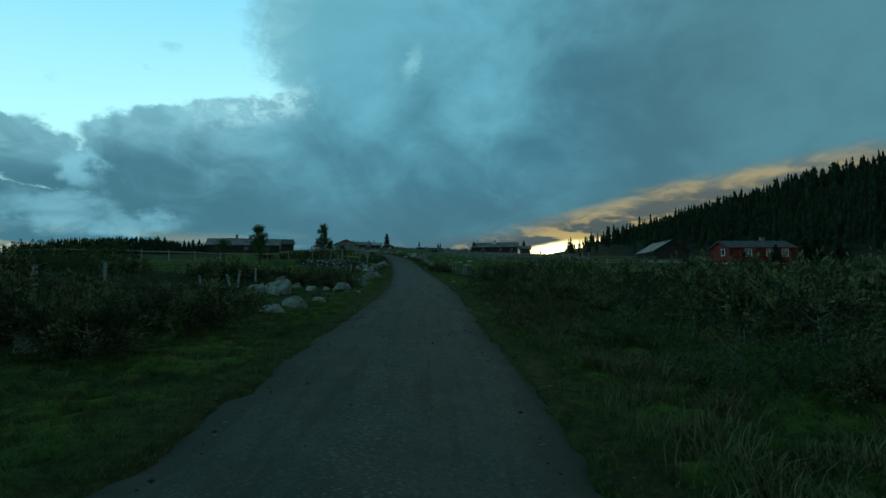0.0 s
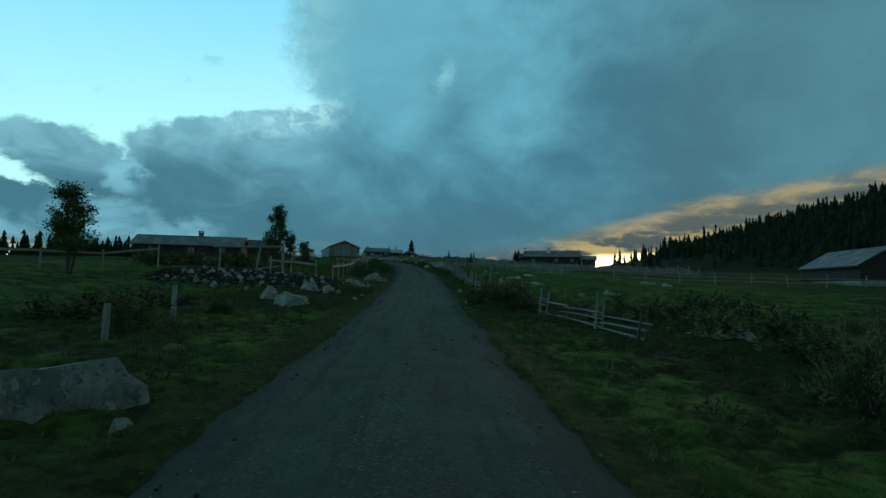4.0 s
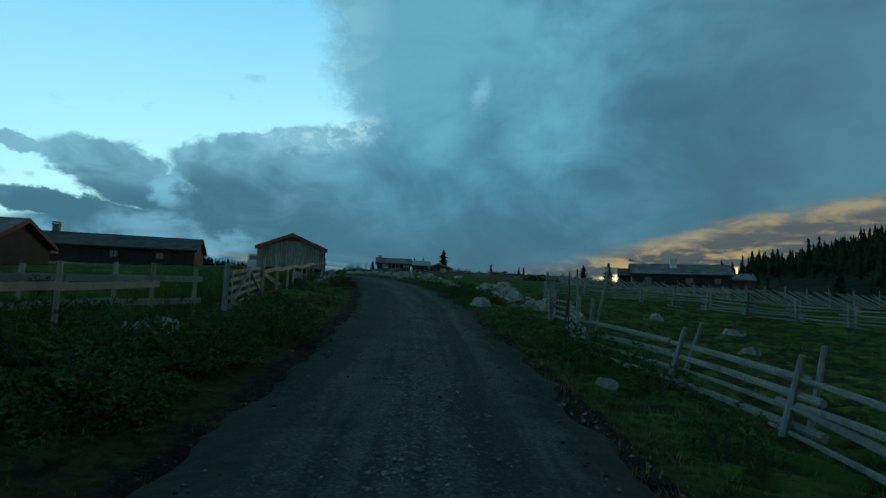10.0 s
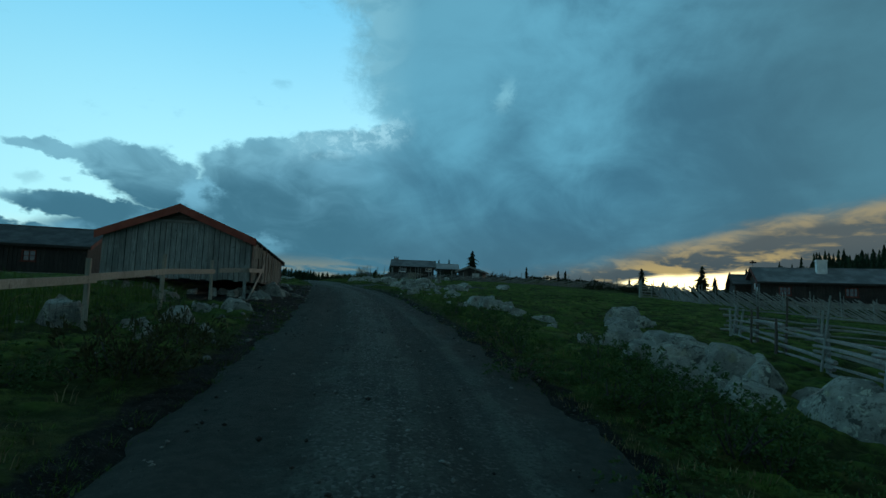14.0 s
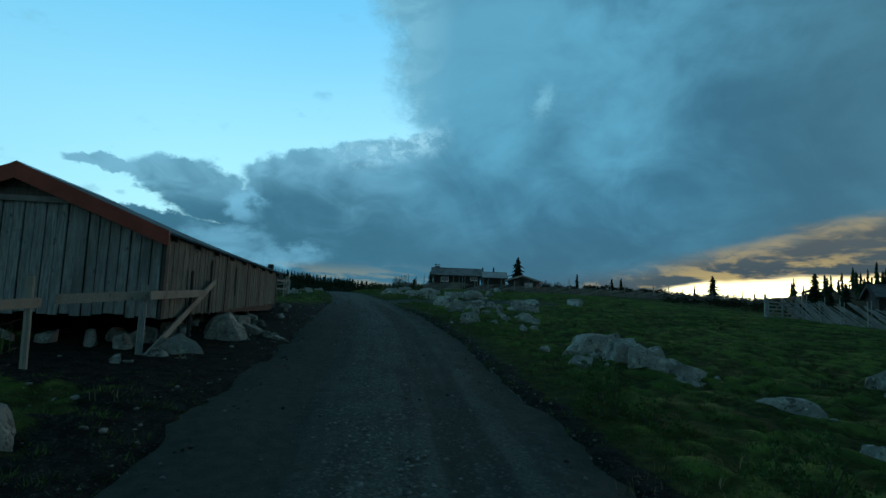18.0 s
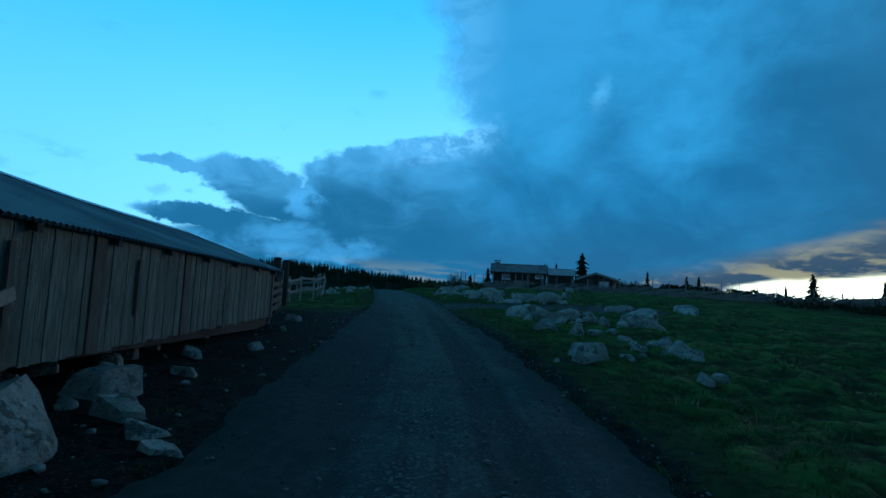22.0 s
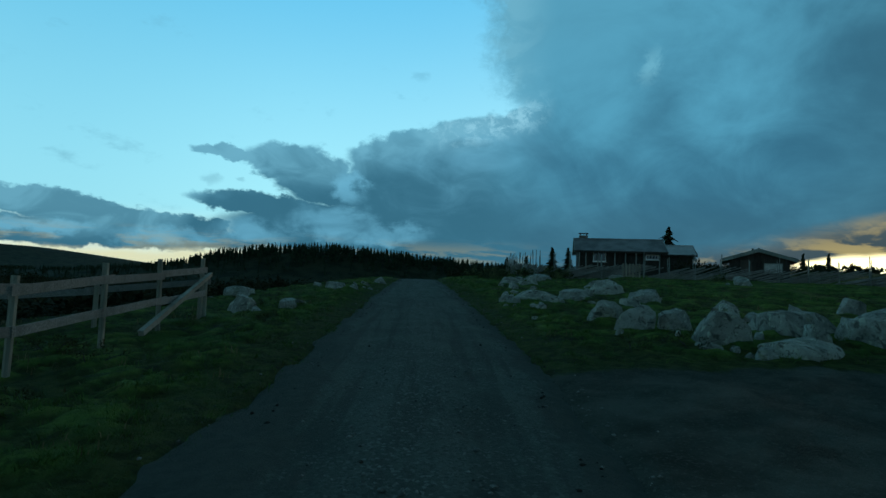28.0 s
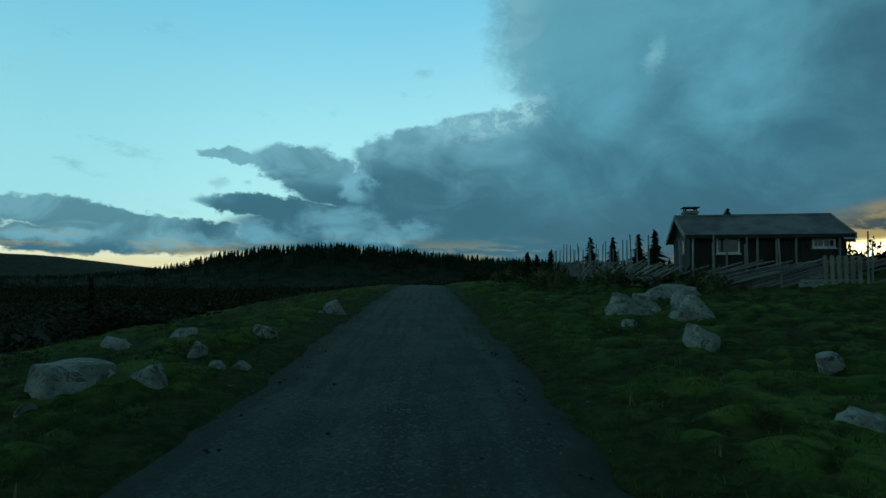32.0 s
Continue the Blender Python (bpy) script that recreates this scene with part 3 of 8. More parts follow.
def join(*pieces):
    v, f = [], []
    for pv, pf in pieces:
        k = len(v)
        v += list(pv)
        f += [tuple(i + k for i in q) for q in pf]
    return v, f


def prism(outline, y0, y1):
    """An outline of (x, z) drawn out from y0 to y1."""
    n = len(outline)
    v = [(x, y0, z) for x, z in outline] + [(x, y1, z) for x, z in outline]
    f = [tuple(range(n)), tuple(range(2 * n - 1, n - 1, -1))]
    f += [(i, i + n, (i + 1) % n + n, (i + 1) % n) for i in range(n)]
    return v, f


def log(a, b, r0, r1=None, sides=7, bend=0.0, rnd=None):
    """A round pole from a to b, tapered, with a slight crook."""
    a, b = Vector(a), Vector(b)
    r1 = r0 if r1 is None else r1
    w = (b - a).normalized()
    u = w.orthogonal().normalized()
    t = w.cross(u)
    v, f = [], []
    steps = 4 if bend else 1
    for k in range(steps + 1):
        q = k / steps
        c = a.lerp(b, q)
        if bend:
            c = c + (u * math.sin(q * math.pi) + t * math.sin(q * 5.0) * 0.4) * bend
        r = r0 + (r1 - r0) * q
        for i in range(sides):
            an = 2 * math.pi * i / sides
            rr = r * (1 + 0.12 * math.sin(3 * i + k))
            v.append(tuple(c + (u * math.cos(an) + t * math.sin(an)) * rr))
    for k in range(steps):
        for i in range(sides):
            j = (i + 1) % sides
            f.append((k * sides + i, k * sides + j, (k + 1) * sides + j, (k + 1) * sides + i))
    f.append(tuple(range(sides))[::-1])
    f.append(tuple(steps * sides + i for i in range(sides)))
    return v, f


# ---- the lie of the land ----
# road: station, x, y, z of its middle line, about 12 m apart
ROAD_PTS = [
    (-60, 1.04, -59.99, -1.32),
    (-48, 0.75, -48.00, -1.06),
    (-36, 0.46, -36.00, -0.79),
    (-24, 0.16, -24.00, -0.53),
    (-12, -0.13, -12.01, -0.26),
    (0, -0.42, -0.01, 0.00),
    (12, -0.71, 11.99, 0.32),
    (24, -1.10, 23.97, 0.63),
    (36, -1.78, 35.94, 1.04),
    (48, -2.73, 47.90, 1.51),
    (60, -3.78, 59.85, 2.04),
    (72, -4.91, 71.79, 2.65),
    (84, -6.35, 83.69, 3.42),
    (96, -8.07, 95.56, 4.17),
    (108, -10.18, 107.34, 5.04),
    (120, -13.32, 118.89, 6.01),
    (132, -17.28, 130.19, 6.75),
    (144, -21.62, 141.35, 7.39),
    (156, -26.16, 152.45, 7.86),
    (168, -31.24, 163.30, 8.46),
    (180, -36.51, 174.08, 8.88),
    (192, -41.77, 184.87, 9.24),
    (204, -47.03, 195.65, 9.49),
    (216, -52.29, 206.44, 9.58),
    (228, -57.55, 217.22, 9.47),
    (240, -62.81, 228.01, 9.14),
    (252, -68.07, 238.79, 8.82),
    (264, -73.33, 249.58, 8.44),
    (276, -78.59, 260.36, 7.96),
    (288, -83.85, 271.15, 7.48),
    (300, -89.11, 281.93, 7.00),
]
ROAD_PTS = np.array(ROAD_PTS)
ROAD_W = 2.85


def smooth_line(pts, step):
    n = int((pts[-1, 0] - pts[0, 0]) / step)
    s = np.linspace(pts[0, 0], pts[-1, 0], n + 1)
    out = np.stack([np.interp(s, pts[:, 0], pts[:, k]) for k in (1, 2, 3)], 1)
    ker = np.hanning(int(16 / step) | 1)
    ker /= ker.sum()
    h = len(ker) // 2
    for k in range(3):
        c = np.concatenate([out[0, k] + (out[1, k] - out[0, k]) * np.arange(-h, 0), out[:, k], out[-1, k] + (out[-1, k] - out[-2, k]) * np.arange(1, h + 1)])
        out[:, k] = np.convolve(c, ker, "valid")
    return s, out


RS, RL = smooth_line(ROAD_PTS, 0.5)
RT = np.gradient(RL[:, :2], axis=0)
RT /= np.linalg.norm(RT, axis=1)[:, None]


def road_frame(x, y):
    """Station, distance to the right, and distance from the road line for arrays of places."""
    x, y = np.atleast_1d(np.asarray(x, float)), np.atleast_1d(np.asarray(y, float))
    s, d, far = np.empty(len(x)), np.empty(len(x)), np.empty(len(x))
    for i in range(0, len(x), 20000):
        q = slice(i, i + 20000)
        k = ((x[q, None] - RL[None, ::2, 0]) ** 2 + (y[q, None] - RL[None, ::2, 1]) ** 2).argmin(1) * 2
        ox, oy = x[q] - RL[k, 0], y[q] - RL[k, 1]
        s[q] = RS[k] + ox * RT[k, 0] + oy * RT[k, 1]
        d[q] = ox * RT[k, 1] - oy * RT[k, 0]
        far[q] = np.hypot(ox, oy)
    return s, d, far


def at_road(s, d):
    """The place d metres to the right of the road line at station s."""
    x, y = np.interp(s, RS, RL[:, 0]), np.interp(s, RS, RL[:, 1])
    tx, ty = np.interp(s, RS, RT[:, 0]), np.interp(s, RS, RT[:, 1])
    return x + d * ty, y - d * tx


# height of the land over the road at stations (rows) and distances to the right (columns)
# the road's own left and right edge along its line: it lies off the line and widens by the barn
EDGE_S = [0, 15, 29, 61, 77, 92, 104, 116, 128, 138, 145, 152, 160, 169, 205]
EDGE_L = [1.83, 1.83, 1.60, 1.55, 1.62, 1.42, 1.42, 1.46, 1.50, 1.55, 1.60, 1.60, 1.58, 1.68, 1.68]
EDGE_R = [1.64, 1.65, 1.86, 1.76, 1.93, 2.12, 2.15, 2.42, 2.32, 2.45, 2.20, 1.95, 2.00, 1.87, 1.80]


def mid_half(s):
    """Middle of the road off its line, and its half width over the usual one."""
    left, right = np.interp(s, EDGE_S, EDGE_L), np.interp(s, EDGE_S, EDGE_R)
    return (right - left) / 2, (right + left) / 3.26


def across_road(s, d):
    """Distance from the road's middle, in usual half widths as ROAD_W / 2."""
    mid, half = mid_half(s)
    return (d - mid) / half


OFF_D = [-70, -32, -14, -7, -3.2, -1.9, 1.9, 3.2, 7, 14, 32, 70]
OFF_S = [-60, 0, 25, 60, 90, 112, 128, 142, 156, 175, 200, 235, 300]
OFF = [[2.5, 2.2, 1.2, 0.2, 0.0, 0.0, 0.0, 0.0, 0.1, 0.1, 0.5, 1.0],
       [2.5, 2.2, 1.0, 0.1, -0.1, 0.0, 0.0, -0.1, -0.1, 0.0, 0.3, 0.8],
       [2.0, 1.6, 0.6, 0.1, 0.0, 0.0, 0.0, -0.1, -0.1, 0.0, 0.2, 0.8],
       [1.6, 1.2, 0.5, 0.1, 0.0, 0.0, 0.0, -0.2, -0.3, -0.2, 0.0, 0.6],
       [0.8, 0.5, 0.5, 0.25, 0.1, 0.0, 0.0, -0.2, -0.35, -0.4, -0.3, 0.2],
       [-0.4, 0.0, 0.4, 0.2, 0.05, 0.0, 0.0, -0.1, -0.45, -0.6, -0.5, 0.0],
       [-1.2, -0.3, 0.3, 0.2, 0.05, 0.0, 0.0, 0.0, -0.25, -0.4, -0.4, 0.0],
       [-2.5, -0.5, 0.2, 0.1, 0.05, 0.0, 0.0, 0.1, 0.05, 0.0, -0.1, 0.1],
       [-6.0, -2.6, -0.6, -0.1, 0.0, 0.0, 0.0, 0.1, 0.2, 0.3, 0.2, 0.2],
       [-9.0, -5.0, -1.4, -0.2, 0.1, 0.0, 0.0, 0.15, 0.4, 0.7, 0.7, 0.3],
       [-11.0, -7.0, -2.6, -0.4, 0.1, 0.0, 0.0, 0.3, 0.7, 1.0, 1.2, 0.6],
       [-12.0, -8.0, -3.5, -1.0, -0.2, 0.0, 0.0, 0.1, 0.2, 0.4, 0.6, 0.2],
       [-12.0, -9.0, -4.0, -1.5, -0.4, 0.0, 0.0, -0.2, -0.1, 0.0, 0.0, 0.0]]
RIDGES = [  # x, y, height along each ridge, then its half width
    ([(95, 560, 2), (150, 480, 15), (230, 294, 44), (300, 150, 63), (340, 40, 68), (340, -80, 55)], 105),
    ([(-60, 680, 13), (-120, 660, 16), (-230, 610, 24), (-311, 558, 31), (-345, 535, 28.5), (-372, 518, 23), (-398, 498, 16), (-430, 470, 11), (-475, 430, 7.5), (-560, 360, 6)], 75),
    ([(-2000, 300, 112), (-1500, 950, 62), (-1420, 1080, 40), (-1340, 1190, 18), (-1000, 1600, 10), (-500, 1900, 10)], 330),
    ([(0, 760, 8), (90, 740, 11), (180, 690, 12), (300, 620, 15), (480, 520, 20)], 130),
    ([(-60, 470, 7), (-130, 420, 6)], 70)]


CREST = [(-30, 240, 1.9), (-8, 228, 1.7), (3, 223, 1.1), (34, 205, 0.5)]  # low rise behind the cabin and the meadow


def sstep(v, a, b):
    t = np.clip((v - a) / (b - a), 0, 1)
    return t * t * (3 - 2 * t)


def wave(x, y, k, seed):
    """Soft uneven waves of about 1/k metres."""
    return (np.sin(k * (x * 1.0 + 0.6 * y) + seed) + np.sin(k * 1.7 * (0.7 * x - y) + 1.3 * seed) + 0.6 * np.sin(k * 2.9 * (x + 0.2 * y) + 2.1 * seed + np.sin(k * 1.3 * y))) / 2.6


def cell_hash(i, j, k):
    """Even random numbers for the squares of a grid."""
    v = np.sin(i * 127.1 + j * 311.7 + k * 74.7) * 43758.5453
    return v - np.floor(v)


def tussock(x, y, size, share):
    """Rounded hummocks of grass, one at most to a square of that size: 0 between them, up to 1 on top."""
    best = np.zeros(len(x))
    ci, cj = np.floor(x / size), np.floor(y / size)
    for a in (-1, 0, 1):
        for b in (-1, 0, 1):
            i, j = ci + a, cj + b
            px, py = (i + cell_hash(i, j, 1)) * size, (j + cell_hash(i, j, 2)) * size
            rad = size * (0.34 + 0.36 * cell_hash(i, j, 3))
            q = 1 - ((x - px) ** 2 + (y - py) ** 2) / rad**2
            tall = np.where(cell_hash(i, j, 4) < share, 0.45 + 0.55 * cell_hash(i, j, 5), 0.0)
            best = np.maximum(best, np.sqrt(np.maximum(q, 0)) * tall)
    return best


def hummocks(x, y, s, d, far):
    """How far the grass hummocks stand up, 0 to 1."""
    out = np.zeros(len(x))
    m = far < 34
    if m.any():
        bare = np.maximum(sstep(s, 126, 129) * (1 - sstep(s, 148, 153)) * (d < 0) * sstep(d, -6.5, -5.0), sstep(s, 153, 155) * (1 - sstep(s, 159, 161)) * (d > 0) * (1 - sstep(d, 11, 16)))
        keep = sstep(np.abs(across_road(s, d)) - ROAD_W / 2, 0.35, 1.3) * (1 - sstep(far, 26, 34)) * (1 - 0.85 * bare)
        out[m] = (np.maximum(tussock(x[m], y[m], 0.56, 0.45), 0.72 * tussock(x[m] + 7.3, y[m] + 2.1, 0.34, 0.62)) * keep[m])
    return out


def height(x, y, fine=True):
    x, y = np.atleast_1d(np.asarray(x, float)), np.atleast_1d(np.asarray(y, float))
    s, d, far = road_frame(x, y)
    prof = np.stack([np.interp(d, OFF_D, row) for row in OFF])
    pos = np.clip(np.interp(s, OFF_S, range(len(OFF_S))), 0, len(OFF_S) - 1.001)
    i = pos.astype(int)
    f = pos - i
    n = np.arange(len(x))
    near = np.interp(s, RS, RL[:, 2]) + prof[i, n] * (1 - f) + prof[i + 1, n] * f
    base = 3.0 + 0.03 * np.clip(x, -130, 100) + 0.008 * np.clip(y, -50, 250)
    for line, half in RIDGES:
        best = np.zeros(len(x))
        for (xa, ya, ha), (xb, yb, hb) in zip(line, line[1:]):
            ll = (xb - xa) ** 2 + (yb - ya) ** 2
            t = np.clip(((x - xa) * (xb - xa) + (y - ya) * (yb - ya)) / ll, 0, 1)
            r2 = (x - xa - t * (xb - xa)) ** 2 + (y - ya - t * (yb - ya)) ** 2
            best = np.maximum(best, (ha + t * (hb - ha)) * np.exp(-r2 / half**2))
        base = base + best
    base = base + 1.2 * wave(x, y, 0.02, 2.0) * sstep(far, 60, 200)
    z = near + (base - near) * sstep(far, 55, 150)
    best = np.zeros(len(x))
    for (xa, ya, ha), (xb, yb, hb) in zip(CREST, CREST[1:]):
        t = np.clip(((x - xa) * (xb - xa) + (y - ya) * (yb - ya)) / ((xb - xa) ** 2 + (yb - ya) ** 2), 0, 1)
        r2 = (x - xa - t * (xb - xa)) ** 2 + (y - ya - t * (yb - ya)) ** 2
        best = np.maximum(best, (ha + t * (hb - ha)) * np.exp(-r2 / 21**2))
    z = z + best * sstep(far, 14, 32)
    beside = np.abs(across_road(s, d)) - ROAD_W / 2
    off = np.maximum(beside, 0)
    if fine:
        rough = sstep(off, 0.1, 2.0)
        z = z + rough * (0.06 * wave(x, y, 0.9, 0.5) + 0.02 * wave(x, y, 2.6, 3.0) + 0.03 * wave(x, y, 5.2, 1.0)) + 0.145 * hummocks(x, y, s, d, far)
    z = z + 0.42 * sstep(s, 64.5, 68.5) * (1 - sstep(s, 73, 78)) * sstep(-d, 4.0, 6.0) * (1 - sstep(-d, 13, 18)) * (far < 60)
    inroad = (far < 60) & (s > RS[0] + 1) & (s < RS[-1] - 1)
    inner = beside + 0.06 * wave(x, y, 4.1, 0.3) + 0.05 * wave(x, y, 9.0, 1.7)
    z = z - np.where(inroad, 0.15 * (1 - sstep(inner, 0.0, 0.42)), 0) + np.where(inroad, 0.012 * wave(x, y, 8.0, 2.2) * (1 - sstep(off, 0.3, 0.9)), 0)
    return z


def gz(x, y):
    return float(height(x, y, True)[0])


def spread(fine0, fine1, step, lo, hi, grow=1.13):
    a = list(np.arange(fine0, fine1, step))
    up, k = [a[-1]], step
    while up[-1] < hi:
        k *= grow
        up.append(up[-1] + k)
    dn, k = [a[0]], step
    while dn[-1] > lo:
        k *= grow
        dn.append(dn[-1] - k)
    return np.array(dn[:0:-1] + a + up[1:])


# one sheet, finest beside the road, its columns following the bends
gx, gy = spread(-9.5, 11.5, 0.145, -4200, 4200, 1.07), spread(0, 200, 0.185, -3000, 4600, 1.07)
GX, GY = np.meshgrid(gx, gy, indexing="ij")
GX = GX + np.interp(GY, RL[:, 1], RL[:, 0])
gv = np.stack([GX.ravel(), GY.ravel(), height(GX.ravel(), GY.ravel())], 1)
ii = np.arange(len(gx) * len(gy)).reshape(len(gx), len(gy))
quads = np.stack([ii[:-1, :-1], ii[1:, :-1], ii[1:, 1:], ii[:-1, 1:]], -1).reshape(-1, 4)
ground = new("ground", fast_mesh("ground", gv, quads, None, GRASS, True))
g_s, g_d, g_far = road_frame(gv[:, 0], gv[:, 1])
side_track = sstep(g_s, 153.6, 155.2) * (1 - sstep(g_s, 158.6, 160.0)) * sstep(g_d, 0.5, 1.6) * (1 - sstep(g_d, 11, 16))
yard = (0.45 * sstep(g_s, 112, 120) * sstep(g_d, -3.2, -2.2) + 0.55 * sstep(g_s, 125.5, 128.5) + 0.45 * sstep(g_s, 125.5, 128.5) * (1 - sstep(g_d, -3.2, -2.2))) * (1 - sstep(g_s, 144, 154)) * sstep(g_d, -6.5, -5.0) * (1 - sstep(g_d, -1.0, 0.0)) * 0.85
rim_ = 0.75 * (0.2 + 0.8 * sstep(g_s, 119, 128)) * sstep(g_s, 80, 96) * (1 - sstep(g_s, 142, 152)) * (1 - sstep(-g_d, 2.3, 3.6)) * (g_d < 0) + (0.36 + 0.36 * sstep(g_s, 66, 84) * (1 - 0.85 * sstep(g_s, 146, 158))) * (1 - sstep(np.abs(across_road(g_s, g_d)), ROAD_W / 2 + 0.15, ROAD_W / 2 + 0.8 + 0.3 * sstep(g_s, 84, 110) * (1 - sstep(g_s, 160, 175)))) + 0.38 * sstep(g_d, 0.5, 1.5) * (1 - sstep(g_d, 2.0, 3.4)) * sstep(g_s, 62, 72) * (1 - sstep(g_s, 118, 132))
ground.data.attributes.new("trodden", "FLOAT", "POINT").data.foreach_set("value", np.maximum(yard, rim_ * (g_far < 20) + 0.9 * sstep(g_s, 63.5, 66) * (1 - sstep(g_s, 72.5, 75)) * sstep(-g_d, 4.0, 5.5) * (1 - sstep(-g_d, 12, 14)) * (g_far < 20)).astype(np.float32))
moor = np.maximum(sstep(g_far, 70, 120), sstep(g_s, 150, 170) * (1 - sstep(g_d, -11, -6.5)))
moor = np.maximum(moor, (1 - sstep(g_s, 34, 50)) * sstep(np.abs(g_d), 5.0, 8.0) * 0.55)
ground.data.attributes.new("moor", "FLOAT", "POINT").data.foreach_set("value", moor.astype(np.float32))
ground.data.attributes.new("track", "FLOAT", "POINT").data.foreach_set("value", side_track.astype(np.float32))
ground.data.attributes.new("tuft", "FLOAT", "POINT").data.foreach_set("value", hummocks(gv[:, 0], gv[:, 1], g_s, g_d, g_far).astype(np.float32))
# heath; its left verge also darkened to stand in for a dim picture corner
heath_dim = np.exp(-((g_d + 3.6) / 2.4) ** 2) * sstep(g_s, 74, 84) * (1 - sstep(g_s, 98, 108)) + (0.45 + 0.3 * sstep(g_d, 3.6, 5.5)) * (1 - 0.6 * (g_d > 0) * (1 - sstep(g_s, 22, 28)) * (1 - sstep(g_d, 6.0, 7.5))) * (1 - sstep(g_s, 50, 66)) * (1 - sstep(np.abs(g_d), 9, 14)) * sstep(np.abs(g_d) - 0.9 * (g_d > 0), 2.6, 4.2)
heath_dim = heath_dim + 0.9 * sstep(g_s, 54, 58) * (1 - sstep(g_s, 68, 74)) * (1 - sstep(np.abs(g_d), 6, 9)) * sstep(np.abs(g_d), 1.7, 2.6)
heath_dim = heath_dim + 0.5 * sstep(g_s, 156, 164) * np.exp(-((g_d + 5.6) / 2.2) ** 2)
ground.data.attributes.new("heath", "FLOAT", "POINT").data.foreach_set("value", (heath_dim * (g_far < 25)).astype(np.float32))
tagged(ground, "uneven green grazing land with bare dark soil patches", "ground", kind="structure")

# the gravel road: a slight crown, two wheel ruts and an uneven edge
rs = np.arange(RS[0] + 2, RS[-1] - 2, 0.3)
rc = np.array([-1.42, -1.22, -1.04, -0.9, -0.72, -0.56, -0.42, -0.26, -0.08, 0.1, 0.26, 0.42, 0.56, 0.72, 0.9, 1.04, 1.22, 1.42])
rv = np.empty((len(rs), len(rc), 3))
for k, c in enumerate(rc):
    edge = 1.0 + 0.05 * np.sin(rs * 0.7 + (c > 0) * 2) + 0.045 * np.sin(rs * 2.3 + (c > 0)) + 0.03 * np.sin(rs * 5.1 + 3 * (c > 0)) + 0.02 * np.sin(rs * 9.7 + (c > 0))
    mid_, half_ = mid_half(rs)
    dd = mid_ + half_ * c * ROAD_W / 2 * (edge if abs(c) > 0.85 else 1.0)
    px, py = at_road(rs, dd)
    zz = np.interp(rs, RS, RL[:, 2]) + 0.03 * (1 - min(1, c * c)) - 0.045 * np.exp(-((abs(c) - 0.49) / 0.12) ** 2) + 0.012 * np.sin(rs * 2.1 + 5 * c) + 0.008 * np.sin(rs * 5.3 + 11 * c)
    rv[:, k] = np.stack([px, py, zz - np.interp(abs(c), [0.85, 1.0, 1.22, 1.42], [0, 0.004, 0.05, 0.17])], 1)
ii = np.arange(rv.shape[0] * rv.shape[1]).reshape(rv.shape[:2])
quads = np.stack([ii[:-1, :-1], ii[:-1, 1:], ii[1:, 1:], ii[1:, :-1]], -1).reshape(-1, 4)
road = new("road", fast_mesh("road", rv.reshape(-1, 3), quads, None, ROAD, True))
lane = np.tile(np.exp(-((np.abs(rc) - 0.49) / 0.15) ** 2), len(rs))
lane = (lane * np.repeat(0.42 + 0.58 * sstep(rs, 74, 100) * (1 - sstep(rs, 150, 164)), len(rc)) * (1 + np.repeat(0.85 * sstep(rs, 80, 100) * (1 - sstep(rs, 146, 160)), len(rc)) * np.tile(np.sign(rc), len(rs)))).astype(np.float32)
road.data.attributes.new("lane", "FLOAT", "POINT").data.foreach_set("value", lane)
road.data.attributes.new("across", "FLOAT", "POINT").data.foreach_set("value", np.tile(rc * ROAD_W / 2, len(rs)).astype(np.float32))
road.data.attributes.new("along", "FLOAT", "POINT").data.foreach_set("value", np.repeat(rs, len(rc)).astype(np.float32))
muddy = np.repeat(sstep(rs, 80, 112) * (1 - sstep(rs, 150, 165)), len(rc))
rim_a = (np.tile(np.clip((np.abs(rc) - 0.6) / 0.6, 0, 1), len(rs)) + muddy * (0.12 + np.tile(0.95 * np.clip(0.15 - rc, 0, 0.9), len(rs)))).astype(np.float32)
dry = np.repeat(1 - sstep(rs, 60, 80) * (1 - 0.55 * sstep(rs, 148, 156)), len(rc)).astype(np.float32)
road.data.attributes.new("dry", "FLOAT", "POINT").data.foreach_set("value", dry)
road.data.attributes.new("rim", "FLOAT", "POINT").data.foreach_set("value", rim_a)
tagged(road, "narrow dark grey gravel road with two wheel ruts", "road", kind="structure")


